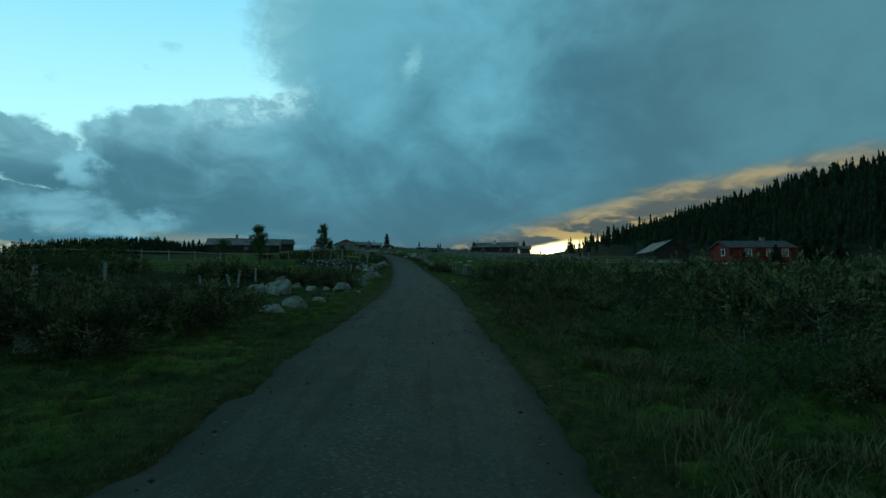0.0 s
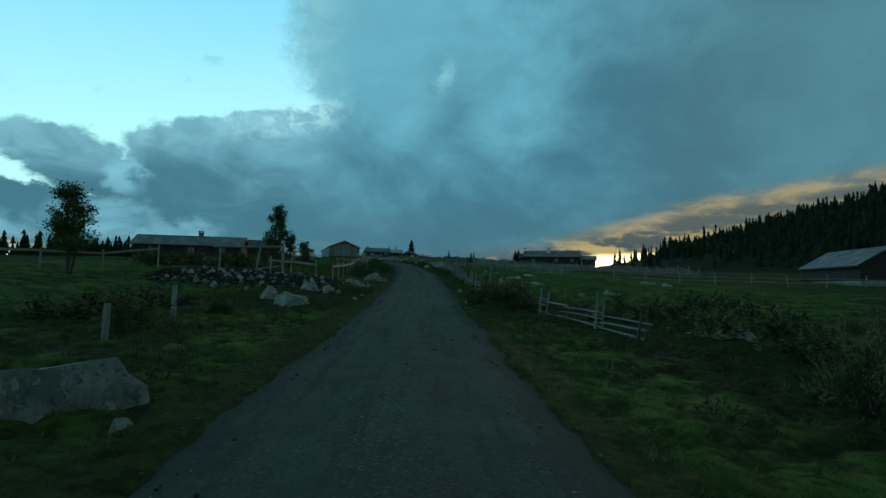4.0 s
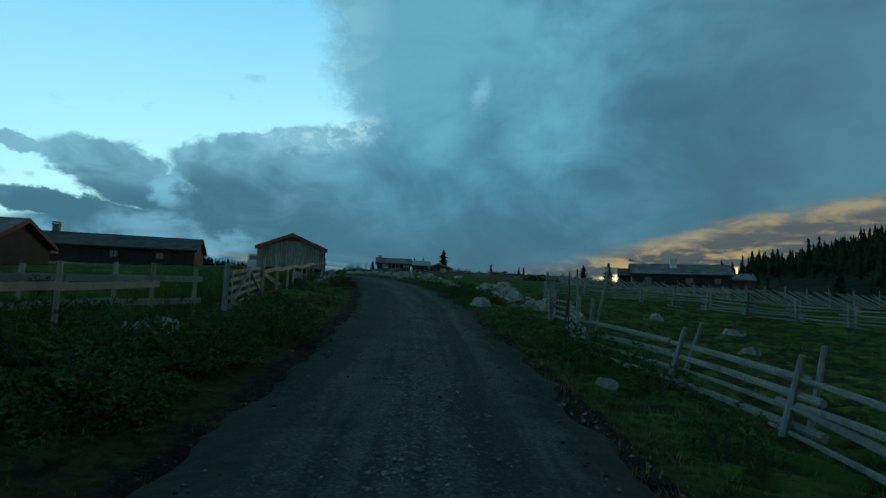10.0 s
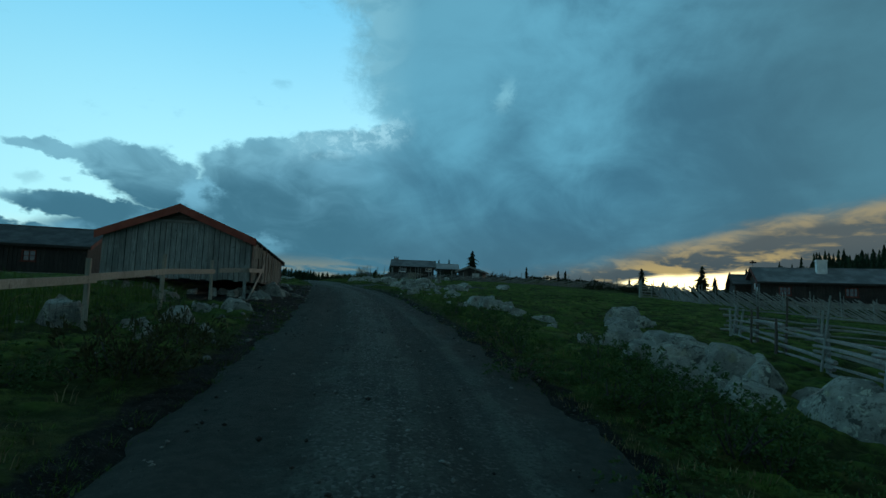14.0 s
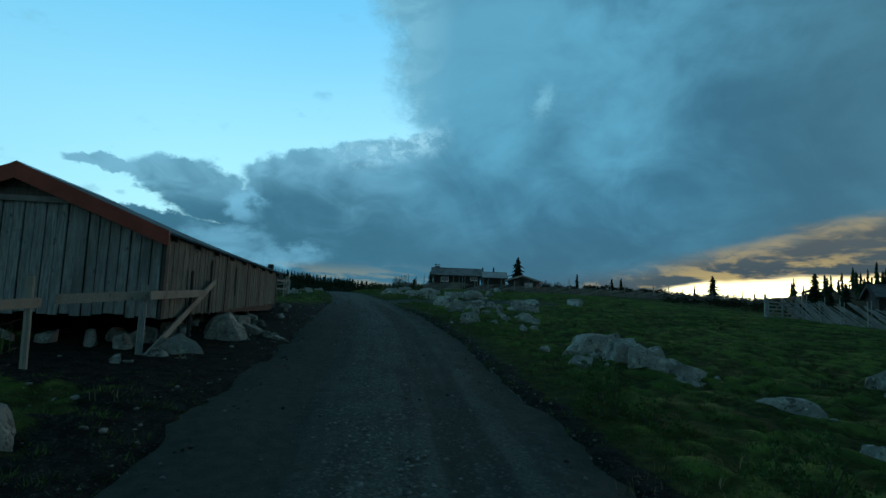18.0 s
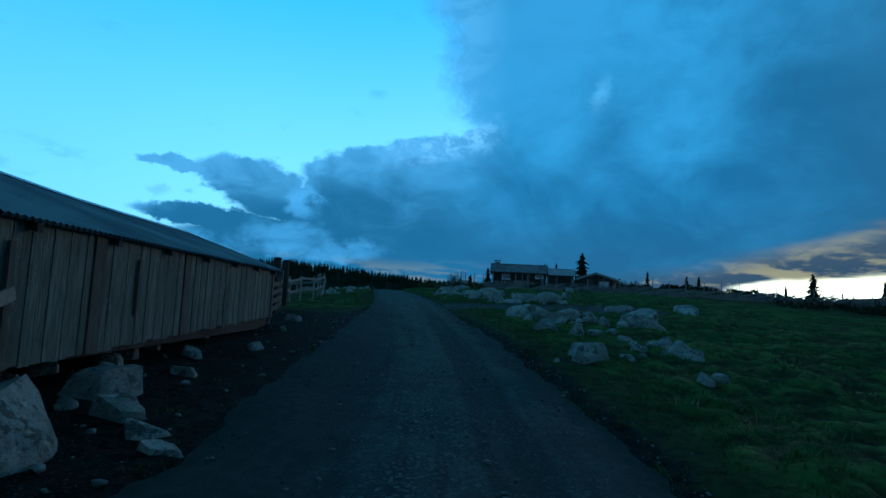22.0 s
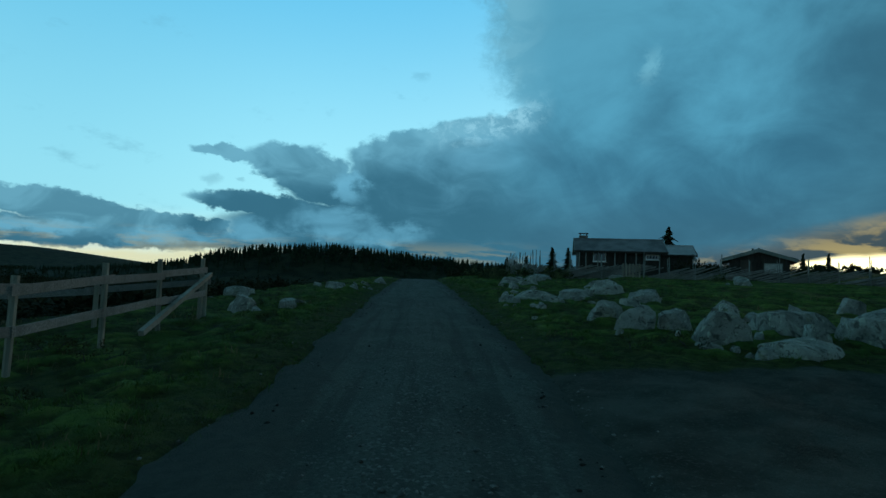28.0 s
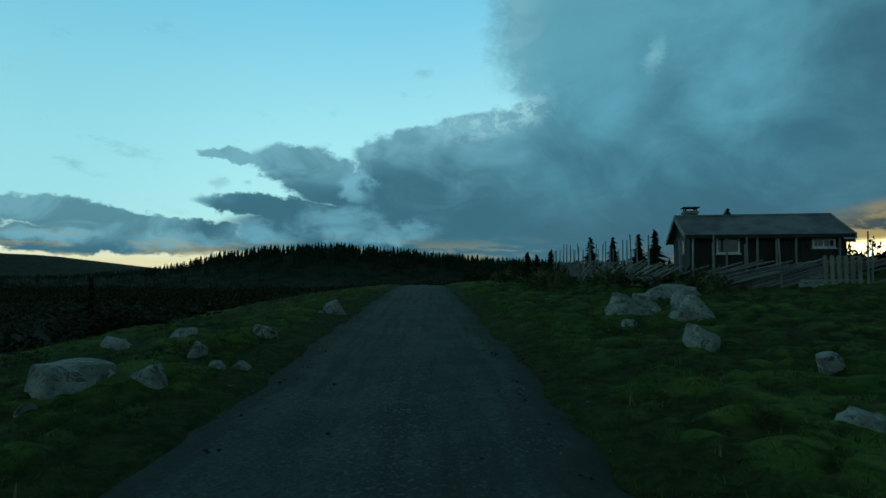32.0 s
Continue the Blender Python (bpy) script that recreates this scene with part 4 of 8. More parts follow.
# ---- buildings ----
def window(parent, x, y, z, w, h, out=-1, fr=WHITE, cols=2, rows=2, curtain=True):
    """A framed window in an opening of a wall that faces along y."""
    t = 0.07
    y0, y1 = (y - 0.04, y + 0.06) if out < 0 else (y - 0.06, y + 0.04)
    bars = [box(x - w / 2, x - w / 2 + t, y0, y1, z, z + h), box(x + w / 2 - t, x + w / 2, y0, y1, z, z + h),
            box(x - w / 2 + t, x + w / 2 - t, y0, y1, z, z + t), box(x - w / 2 + t, x + w / 2 - t, y0, y1, z + h - t, z + h)]
    win = part("window", mesh("window_frame", *join(*bars), fr), parent, "")
    for i in range(1, cols):
        cx = x - w / 2 + w * i / cols
        part("glazing_bar", mesh("glazing_bar", *box(cx - 0.018, cx + 0.018, y - 0.012, y + 0.03, z + t, z + h - t), fr), win)
    for j in range(1, rows):
        cz = z + h * j / rows
        part("glazing_bar", mesh("glazing_bar", *box(x - w / 2 + t, x + w / 2 - t, y - 0.01, y + 0.028, cz - 0.016, cz + 0.016), fr), win)
    part("pane", mesh("pane", *box(x - w / 2 + t, x + w / 2 - t, y + 0.033, y + 0.039, z + t, z + h - t), GLASS), win)
    if curtain:
        part("curtain", mesh("curtain", *box(x - w / 2 + t, x + w / 2 - t, y + 0.10, y + 0.11, z + t, z + h - t), CURTAIN), win, "pale drawn curtain")
    part("sill", mesh("sill", *box(x - w / 2 - 0.05, x + w / 2 + 0.05, y - 0.10 if out < 0 else y, y if out < 0 else y + 0.1, z - 0.05, z), fr), win)
    return win


def wall_pieces(x0, x1, y0, y1, z0, z1, holes):
    """One wall along x, in one piece, that leaves the holes (x, z, w, h) open."""
    xs = sorted({x0, x1, *(h[0] - h[2] / 2 for h in holes), *(h[0] + h[2] / 2 for h in holes)})
    zs = sorted({z0, z1, *(h[1] for h in holes), *(h[1] + h[3] for h in holes)})
    nx, nz_ = len(xs), len(zs)
    v = [(x, y, z) for y in (y0, y1) for x in xs for z in zs]

    def full(i, j):
        if not (0 <= i < nx - 1 and 0 <= j < nz_ - 1):
            return False
        cx, cz = (xs[i] + xs[i + 1]) / 2, (zs[j] + zs[j + 1]) / 2
        return not any(abs(cx - h[0]) < h[2] / 2 and h[1] < cz < h[1] + h[3] for h in holes)
    k = nx * nz_
    f = []
    for i in range(nx - 1):
        for j in range(nz_ - 1):
            if not full(i, j):
                continue
            a, b, c, d = i * nz_ + j, (i + 1) * nz_ + j, (i + 1) * nz_ + j + 1, i * nz_ + j + 1
            f += [(a, b, c, d), (a + k, d + k, c + k, b + k)]
            for di, dj, p, q in ((-1, 0, a, d), (1, 0, c, b), (0, -1, b, a), (0, 1, d, c)):
                if not full(i + di, j + dj):
                    f.append((p, q, q + k, p + k))
    used = sorted({q for g in f for q in g})
    to = {q: i for i, q in enumerate(used)}
    return [v[q] for q in used], [tuple(to[q] for q in g) for g in f]


def slope_slab(L, y_ridge, z_ridge, y_eave, z_eave, th, corrug=0.0, over=0.0):
    """One side of a roof; corrug: distance of its waves along the ridge."""
    x0, x1 = -L / 2 - over, L / 2 + over
    if not corrug:
        v = [(x, y, z) for x in (x0, x1) for y, z in ((y_ridge, z_ridge), (y_eave, z_eave), (y_eave, z_eave - th), (y_ridge, z_ridge - th))]
        f = [(0, 4, 5, 1), (3, 2, 6, 7), (1, 5, 6, 2), (0, 3, 7, 4), (0, 1, 2, 3), (4, 7, 6, 5)]
        return v, f
    n = int((x1 - x0) / corrug) * 4
    v, f = [], []
    rows = 5
    for i in range(n + 1):
        x = x0 + (x1 - x0) * i / n
        up = 0.5 * th * math.sin(i * math.pi / 2)
        for k in range(rows):
            q = k / (rows - 1)
            lap = 0.012 * (k % 2)
            v.append((x, y_ridge + (y_eave - y_ridge) * q, z_ridge + (z_eave - z_ridge) * q + up + lap))
    for i in range(n):
        for k in range(rows - 1):
            a = i * rows + k
            f.append((a, a + rows, a + rows + 1, a + 1))
    m = len(v)
    v += [(x, y, z - 0.03) for x, y, z in v]
    f += [tuple(q + m for q in reversed(g)) for g in f]
    return v, f


def chimney(parent, x, y, z0, z1, w=0.55, d=0.55, material=None, cap=True):
    ch = part("chimney", mesh("chimney", *join(box(x - w / 2, x + w / 2, y - d / 2, y + d / 2, z0, z1 - 0.12), box(x - w / 2 - 0.05, x + w / 2 + 0.05, y - d / 2 - 0.05, y + d / 2 + 0.05, z1 - 0.12, z1)), material or BRICKM), parent)
    if cap:
        legs = [box(x + sx * w * 0.4 - 0.03, x + sx * w * 0.4 + 0.03, y + sy * d * 0.4 - 0.03, y + sy * d * 0.4 + 0.03, z1, z1 + 0.16) for sx in (-1, 1) for sy in (-1, 1)]
        part("chimney_cap", mesh("chimney_cap", *join(*legs, box(x - w * 0.65, x + w * 0.65, y - d * 0.6, y + d * 0.6, z1 + 0.16, z1 + 0.21)), IRON), ch, "flat slab chimney cap")
    return ch


def house(name, x, y, turn, L, W, eave, rise, label, category, wallm, roofm, base=None, trim=None, over=0.35, side_over=0.3, th=0.12, corrug=0.0,
          wins=(), door=None, found=0.25, fr=WHITE, chim=None, boards=None):
    """A gabled house: ridge along its own x, front towards its own -y."""
    z = base if base is not None else min(gz(x, y), gz(x + 2, y), gz(x - 2, y))
    h = thing(name, x, y, z, turn, label, category)
    part("foundation", mesh("foundation", *box(-L / 2 + 0.05, L / 2 - 0.05, -W / 2 + 0.05, W / 2 - 0.05, -0.7, found), ROCK), h, "grey stone foundation")
    holes = [(wx, wz, ww, wh) for wx, wz, ww, wh, *_ in wins]
    if door:
        holes.append((door[0], found, door[1], door[2]))
    part("front_wall", mesh("front_wall", *wall_pieces(-L / 2, L / 2, -W / 2, -W / 2 + 0.14, found, eave, holes), wallm), h)
    part("back_wall", mesh("back_wall", *box(-L / 2, L / 2, W / 2 - 0.14, W / 2, found, eave), wallm), h)
    sl = rise / (W / 2)
    for sx in (-1, 1):
        # gables drawn across y
        outl = [(-W / 2 + 0.14, found), (W / 2 - 0.14, found), (W / 2 - 0.14, eave + 0.14 * sl - 0.02), (0, eave + rise - 0.02), (-W / 2 + 0.14, eave + 0.14 * sl - 0.02)]
        v, f = prism(outl, 0, 0.14)
        xa = -L / 2 if sx < 0 else L / 2 - 0.14
        v = [(xa + b, a, c) for a, b, c in v]
        part("gable_wall", mesh("gable_wall", v, f, wallm), h)
    if boards:
        n = int(L / boards)
        for i in range(n):
            bx = -L / 2 + (i + 0.5) * L / n
            spans = [(found + 0.02, eave - 0.02)]
            for hx, hz, hw, hh in holes:
                if abs(bx - hx) < hw / 2 + boards / 2:
                    spans = [(a, b) for s0, s1 in spans for a, b in ((s0, min(s1, hz - 0.05)), (max(s0, hz + hh + 0.02), s1)) if b - a > 0.1]
            for a, b in spans:
                part("board", mesh("board", *box(bx - boards * 0.32, bx + boards * 0.32, -W / 2 - 0.028, -W / 2 - 0.003, a, b), wallm), h)
    yo, drop = W / 2 + over, sl * over
    for sy in (-1, 1):
        part("roof_slope", mesh("roof_slope", *slope_slab(L, 0, eave + rise + th, sy * yo, eave - drop + th, th, corrug, side_over), roofm), h)
        for sx in (-1, 1):
            xa = sx * (L / 2 + side_over)
            v = [(xa + dx, yy, zz) for dx in (-0.03, 0.03) for yy, zz in ((0, eave + rise + th + 0.02), (sy * yo, eave - drop + th + 0.02), (sy * yo, eave - drop - 0.10), (0, eave + rise - 0.10))]
            f = [(0, 1, 2, 3), (7, 6, 5, 4), (0, 4, 5, 1), (1, 5, 6, 2), (2, 6, 7, 3), (3, 7, 4, 0)]
            part("bargeboard", mesh("bargeboard", v, f, trim or wallm), h)
        part("eaves_board", mesh("eaves_board", *box(-L / 2 - side_over + 0.04, L / 2 + side_over - 0.04, sy * yo - 0.02, sy * yo + 0.02, eave - drop - 0.06, eave - drop + th - 0.01), wallm), h)
    part("ridge_cap", mesh("ridge_cap", *prism([(-0.14, -0.05), (0.14, -0.05), (0.05, 0.05), (-0.05, 0.05)], 0, 1), roofm), h,
         m=Matrix(((0, L + 2 * side_over, 0, -L / 2 - side_over), (1, 0, 0, 0), (0, 0, 1, eave + rise + th), (0, 0, 0, 1))))
    for wx, wz, ww, wh, *o in wins:
        window(h, wx, -W / 2, wz, ww, wh, fr=fr, cols=o[0] if o else 2, rows=o[1] if len(o) > 1 else 2)
    if door:
        dr = part("door", mesh("door", *join(*[box(door[0] - door[1] / 2 + door[1] * i / 5 + 0.006, door[0] - door[1] / 2 + door[1] * (i + 1) / 5 - 0.006, -W / 2 + 0.03, -W / 2 + 0.08, found + 0.01, found + door[2] - 0.01) for i in range(5)]), wallm), h)
        part("handle", mesh("handle", *box(door[0] + door[1] * 0.34, door[0] + door[1] * 0.42, -W / 2 - 0.03, -W / 2 + 0.03, found + 1.0, found + 1.03), IRON), dr)
    if chim:
        chimney(h, *chim)
    return h


# the long grey barn by the road: boarded gable and side, corrugated roof, red bargeboards
def barn():
    W, L, eave, rise = 4.75, 12.1, 1.46, 0.97
    turn = 20.5
    u = Vector((-math.sin(radians(turn)), math.cos(radians(turn))))
    v2 = Vector((-math.cos(radians(turn)), -math.sin(radians(turn))))
    c0 = Vector((-19.98, 127.36))
    mid = c0 + v2 * (W / 2)
    b = thing("barn", mid.x, mid.y, 7.25, turn, "long weathered grey board barn with red bargeboards and corrugated roof", "barn")
    sl = rise / (W / 2)
    rnd = random.Random(5)
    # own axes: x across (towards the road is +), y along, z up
    # solid dark block inside; it shows in the gaps between the boards
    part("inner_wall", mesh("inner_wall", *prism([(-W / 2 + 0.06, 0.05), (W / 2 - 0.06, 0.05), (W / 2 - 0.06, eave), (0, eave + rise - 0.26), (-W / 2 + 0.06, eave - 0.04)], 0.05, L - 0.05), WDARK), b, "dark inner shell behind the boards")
    n = 27
    for i in range(n):
        xa = -W / 2 + W * i / n
        w = W / n
        x0, x1 = xa + 0.008 + rnd.uniform(0, 0.008), xa + w - 0.008
        low = 0.06 - rnd.random() * 0.07
        yo = -0.035 if i % 2 else -0.015

        def topz(x):
            return eave + rise - abs(x) * sl - 0.03
        lean = rnd.uniform(-0.008, 0.008)
        vv, ff = prism([(x0, low), (x1, low), (x1 + lean, topz(x1)), (x0 + lean, topz(x0))], yo - 0.022, yo)
        part("board", mesh("board", vv, ff, WGREY), b)
    # upper gable row, set forward
    part("gable_lintel", mesh("gable_lintel", *prism([(-1.12, eave + 0.46), (1.12, eave + 0.46), (1.0, eave + 0.56), (-1.0, eave + 0.56)], -0.11, -0.06), WGREY_H), b, "grey board across the gable")
    for k in range(3):
        zl = eave + 0.565 + 0.12 * k
        xl = W / 2 * (1 - (zl + 0.115 - eave) / rise) - 0.02
        part("gable_lining", mesh("gable_lining", *box(-xl, xl, -0.075, -0.06, zl, zl + 0.112), WBROWN), b)
    cuts, at = [], 0.0
    while at < L - 0.1:
        w = rnd.uniform(0.10, 0.19)
        cuts.append((at, min(w, L - at)))
        at += w
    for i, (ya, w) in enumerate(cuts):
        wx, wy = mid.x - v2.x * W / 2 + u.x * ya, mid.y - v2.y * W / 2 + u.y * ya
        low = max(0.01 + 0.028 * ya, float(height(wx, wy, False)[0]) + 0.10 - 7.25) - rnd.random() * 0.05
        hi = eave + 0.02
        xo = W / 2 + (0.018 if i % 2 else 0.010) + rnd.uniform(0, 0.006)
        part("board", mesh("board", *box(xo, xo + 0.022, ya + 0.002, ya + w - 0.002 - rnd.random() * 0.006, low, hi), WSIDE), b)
    for ya in (0.02, 4.3, 6.75, L - 0.2):
        part("corner_post", mesh("corner_post", *box(W / 2 - 0.05, W / 2 + 0.06, ya, ya + (0.22 if 1 < ya < 9 else 0.14), -0.02 + 0.028 * ya, eave), WBROWN), b, "dark upright post between the boards")
    for i in range(30):
        ya, w = L * i / 30, L / 30
        part("board", mesh("board", *box(-W / 2 - 0.03, -W / 2 - 0.008, ya + 0.008, ya + w - 0.008, -0.1, eave), WGREY), b)
    part("back_gable", mesh("back_gable", *prism([(-W / 2, -0.1), (W / 2, -0.1), (W / 2, eave), (0, eave + rise - 0.17), (-W / 2, eave)], L, L + 0.03), WGREY), b)
    over, fo = 0.16, 0.28

    def sag(piece, along=1, shift=0.0):
        """The old ridge hangs lower towards the far end."""
        vv, ff = piece
        return [(x, y, z - 0.17 * float(sstep((x if along == 0 else y) + shift, 2.5, 8.5)) * max(0.0, 1 - abs(x if along else y) / (W / 2))) for x, y, z in vv], ff

    turned = Matrix(((0, 1, 0, 0), (1, 0, 0, L / 2), (0, 0, 1, 0), (0, 0, 0, 1)))
    for sx in (-1, 1):
        part("roof_sheet", mesh("roof_sheet", *sag(slope_slab(L, 0, eave + rise + 0.10, sx * (W / 2 + over), eave - sl * over + 0.10, 0.024, 0.10, fo), 0, L / 2), TIN), b, "wavy corrugated tin roof sheets", turned)
        for ya, m_ in ((-fo - 0.02, REDB), (L + fo - 0.02, WGREY_H)):
            rz = eave + rise - (0.17 if ya > 1 else 0)
            vv = [(0, ya, rz + 0.13), (sx * (W / 2 + over + 0.03), ya, eave - sl * over + 0.115), (sx * (W / 2 + over + 0.03), ya, eave - sl * over - 0.15), (0, ya, rz - 0.15)]
            vv += [(x, y + 0.04, z) for x, y, z in vv]
            ff = [(0, 1, 2, 3), (7, 6, 5, 4), (0, 4, 5, 1), (1, 5, 6, 2), (2, 6, 7, 3), (3, 7, 4, 0)]
            part("bargeboard", mesh("bargeboard", vv, ff, m_), b, "faded red bargeboard" if ya < 0 else "")
        for k in range(9):
            ya = 0.3 + k * (L - 0.6) / 8
            vv = [(sx * W * 0.40, ya, eave + rise - W * 0.40 * sl + 0.02), (sx * (W / 2 + over - 0.02), ya, eave - sl * over + 0.06), (sx * (W / 2 + over - 0.02), ya, eave - sl * over - 0.03), (sx * W * 0.40, ya, eave + rise - W * 0.40 * sl - 0.07)]
            vv += [(x, y + 0.09, z) for x, y, z in vv]
            part("rafter_end", mesh("rafter_end", vv, [(0, 1, 2, 3), (7, 6, 5, 4), (0, 4, 5, 1), (1, 5, 6, 2), (2, 6, 7, 3), (3, 7, 4, 0)], WDARK), b)
    for k in range(8):
        cap = prism([(-0.2, eave + rise + 0.05), (0, eave + rise + 0.135), (0.2, eave + rise + 0.05), (0, eave + rise + 0.15)], -fo + k * (L + 2 * fo) / 8, -fo + (k + 1) * (L + 2 * fo) / 8)
        part("ridge_cap", mesh("ridge_cap", *sag(cap), TIN), b)
    for ya, h0, h1 in ((2.95, 0.02, 1.26), (5.3, 0.5, 1.25)):
        part("batten", mesh("batten", *box(W / 2 + 0.045, W / 2 + 0.075, ya, ya + 0.07, h0, h1), WBROWN), b, "dark upright batten on the side wall")


barn()

# two low dark houses on the left, across the slope
house("farmhouse", -40.9, 114.6, 14.3, 13.8, 5.6, 2.0, 1.25, "low dark timber house with grey roof and red-brown gable trim", "house", WDARK, SLATE, base=5.75, trim=REDD,
      wins=[(-4.5, 0.9, 0.9, 0.8, 2, 2), (0.5, 0.9, 0.9, 0.8, 2, 2), (4.4, 0.9, 0.9, 0.8, 2, 2)], door=(2.4, 0.9, 1.7), chim=(1.0, 0.35, 3.0, 3.95), fr=WBROWN, boards=0.25)
house("long_farmhouse", -46.0, 139.7, 21.5, 15.6, 5.6, 2.0, 1.2, "long low dark house with dark roof and red-brown gable trim", "house", WDARK, FELT, base=7.45, trim=REDD,
      wins=[(-4.5, 0.9, 0.8, 0.7, 2, 2), (0.5, 0.9, 0.8, 0.7, 2, 2), (4.6, 0.9, 0.8, 0.7, 2, 2)], door=(2.5, 0.9, 1.7), chim=(-5.6, 0.2, 3.0, 4.1), fr=REDD, boards=0.25)

# house in the meadow on the right
mh = house("meadow_house", 15.8, 163.6, -9.5, 11.7, 5.2, 1.95, 1.25, "dark timber house with grey roof, white chimney and red-framed windows", "house", WDARK, SLATE, base=7.85, trim=REDD,
           wins=[(-3.9, 0.75, 0.95, 0.75, 3, 2), (1.0, 0.75, 0.95, 0.75, 3, 2), (4.3, 0.75, 0.85, 0.75, 2, 2)], fr=REDD, chim=(-0.7, -0.9, 2.2, 4.0, 0.78, 0.6, WHITE, False), boards=0.25)
gwn = part("gable_window", mesh("gable_window", *join(box(-5.9, -5.86, -1.2, -1.13, 1.2, 1.9), box(-5.9, -5.86, -0.37, -0.3, 1.2, 1.9), box(-5.9, -5.86, -1.13, -0.37, 1.83, 1.9), box(-5.9, -5.86, -1.13, -0.37, 1.2, 1.27)), REDD), mh)
part("pane", mesh("pane", *box(-5.885, -5.865, -1.13, -0.37, 1.27, 1.83), CURTAIN), gwn, "pale curtained pane")
part("notice_board", mesh("notice_board", *box(-5.9, -5.86, -1.75, -1.5, 1.0, 1.45), WHITE), mh, "small white board on the gable")
part("weather_vane", mesh("weather_vane", *join(log((-5.9, 0, 3.2), (-5.9, 0, 3.95), 0.02), box(-6.15, -5.6, -0.01, 0.01, 3.72, 3.86), box(-5.98, -5.82, -0.01, 0.01, 3.86, 3.98)), IRON), mh, "dark iron weather vane on the gable")
house("outhouse", 24.3, 166.0, -9.5, 3.0, 2.6, 1.5, 0.7, "small grey board outhouse beside the meadow house", "shed", WBROWN, SLATE, base=8.0, found=0.1)
house("brown_annex", 10.1, 167.4, -9.5, 1.9, 3.2, 1.75, 0.8, "small dark timber annex behind the meadow house", "shed", WDARK, FELT, base=8.0, found=0.1)

# red house and dark barn below the wooded hill
rh = house("red_house", 49.0, 88.6, 0.0, 10.2, 6.0, 2.2, 1.05, "dark red painted house with white windows and dark roof", "house", REDW, FELT, base=3.62, trim=WDARK, over=0.3, found=-0.1,
           wins=[(-2.15, 0.85, 1.05, 1.15, 2, 3), (1.15, 0.85, 1.05, 1.15, 2, 3), (3.5, 0.85, 1.05, 1.15, 2, 3)], chim=(1.8, 0.2, 2.9, 3.9), boards=0.25)
part("corner_board", mesh("corner_board", *box(-5.16, -5.06, -3.05, -2.93, -0.1, 2.15), REDD), rh)
gwr = part("gable_window", mesh("gable_window", *join(box(-5.17, -5.11, -1.75, -1.65, 0.95, 2.05), box(-5.17, -5.11, -0.75, -0.65, 0.95, 2.05), box(-5.17, -5.11, -1.65, -0.75, 1.96, 2.05), box(-5.17, -5.11, -1.65, -0.75, 0.95, 1.04)), WHITE), rh)
part("pane", mesh("pane", *box(-5.15, -5.12, -1.65, -0.75, 1.04, 1.96), GLASS), gwr)
house("dark_barn", 39.4, 100.6, 84.5, 11.6, 5.6, 1.75, 1.7, "dark timber barn with a grey roof", "barn", WDARK, SLATE, base=4.0, found=0.15, over=0.4)


# cabin on the rise with a porch, its annex and a shed
cab = house("cabin", -29.07, 196.37, 12.5, 6.5, 3.8, 2.2, 0.92, "dark timber cabin with a grey roof, stone chimney and porch posts", "cabin", WDARK, SLATE, base=10.15, trim=WGREY, over=0.42, side_over=0.3,
            wins=[(-1.58, 1.25, 1.0, 0.85, 1, 1), (2.42, 1.5, 0.95, 0.42, 4, 1)], fr=WHITE, chim=(-2.75, 0.25, 2.7, 3.5, 0.62, 0.55), boards=0.22)
for px_ in (-3.2, -1.75, -0.45, 0.35, 1.15, 2.9):
    part("porch_post", mesh("porch_post", *log((px_, -2.22, -0.3), (px_ + 0.03, -2.24, 2.02), 0.05, 0.045), WGREY), cab, "grey round porch post")
part("porch_beam", mesh("porch_beam", *log((-3.5, -2.24, 1.98), (3.5, -2.24, 1.98), 0.045), WGREY_H), cab)
gw = part("gable_window", mesh("gable_window", *join(box(-3.29, -3.255, -0.95, -0.9, 1.25, 1.95), box(-3.29, -3.255, -0.35, -0.3, 1.25, 1.95), box(-3.29, -3.255, -0.9, -0.35, 1.9, 1.95), box(-3.29, -3.255, -0.9, -0.35, 1.25, 1.3)), WGREY), cab)
part("pane", mesh("pane", *box(-3.275, -3.262, -0.9, -0.35, 1.3, 1.9), GLASS), gw)
house("cabin_annex", -25.2, 206.9, 12.5, 3.4, 3.0, 2.05, 0.8, "small timber annex with a pale tin roof behind the cabin", "shed", WDARK, PALE_ROOF, base=10.72, found=0.1)
sh = house("garden_shed", -19.2, 193.3, 86.0, 3.6, 3.6, 1.5, 0.55, "small dark timber shed with a low pale-edged roof", "shed", WDARK, SLATE, base=10.15, trim=WGREY, over=0.45, found=0.1)
wn2 = part("shutter", mesh("shutter", *box(-1.86, -1.82, -1.35, -0.35, 0.55, 1.15), CURTAIN), sh, "pale shutter on the gable")
part("shutter_frame", mesh("shutter_frame", *join(box(-1.88, -1.83, -1.4, -1.34, 0.5, 1.2), box(-1.88, -1.83, -0.36, -0.3, 0.5, 1.2), box(-1.88, -1.83, -1.34, -0.36, 1.14, 1.2), box(-1.88, -1.83, -1.34, -0.36, 0.5, 0.56)), WGREY), wn2)
part("shed_door", mesh("shed_door", *box(-1.86, -1.82, 0.4, 1.1, 0.12, 1.4), WBROWN), sh)


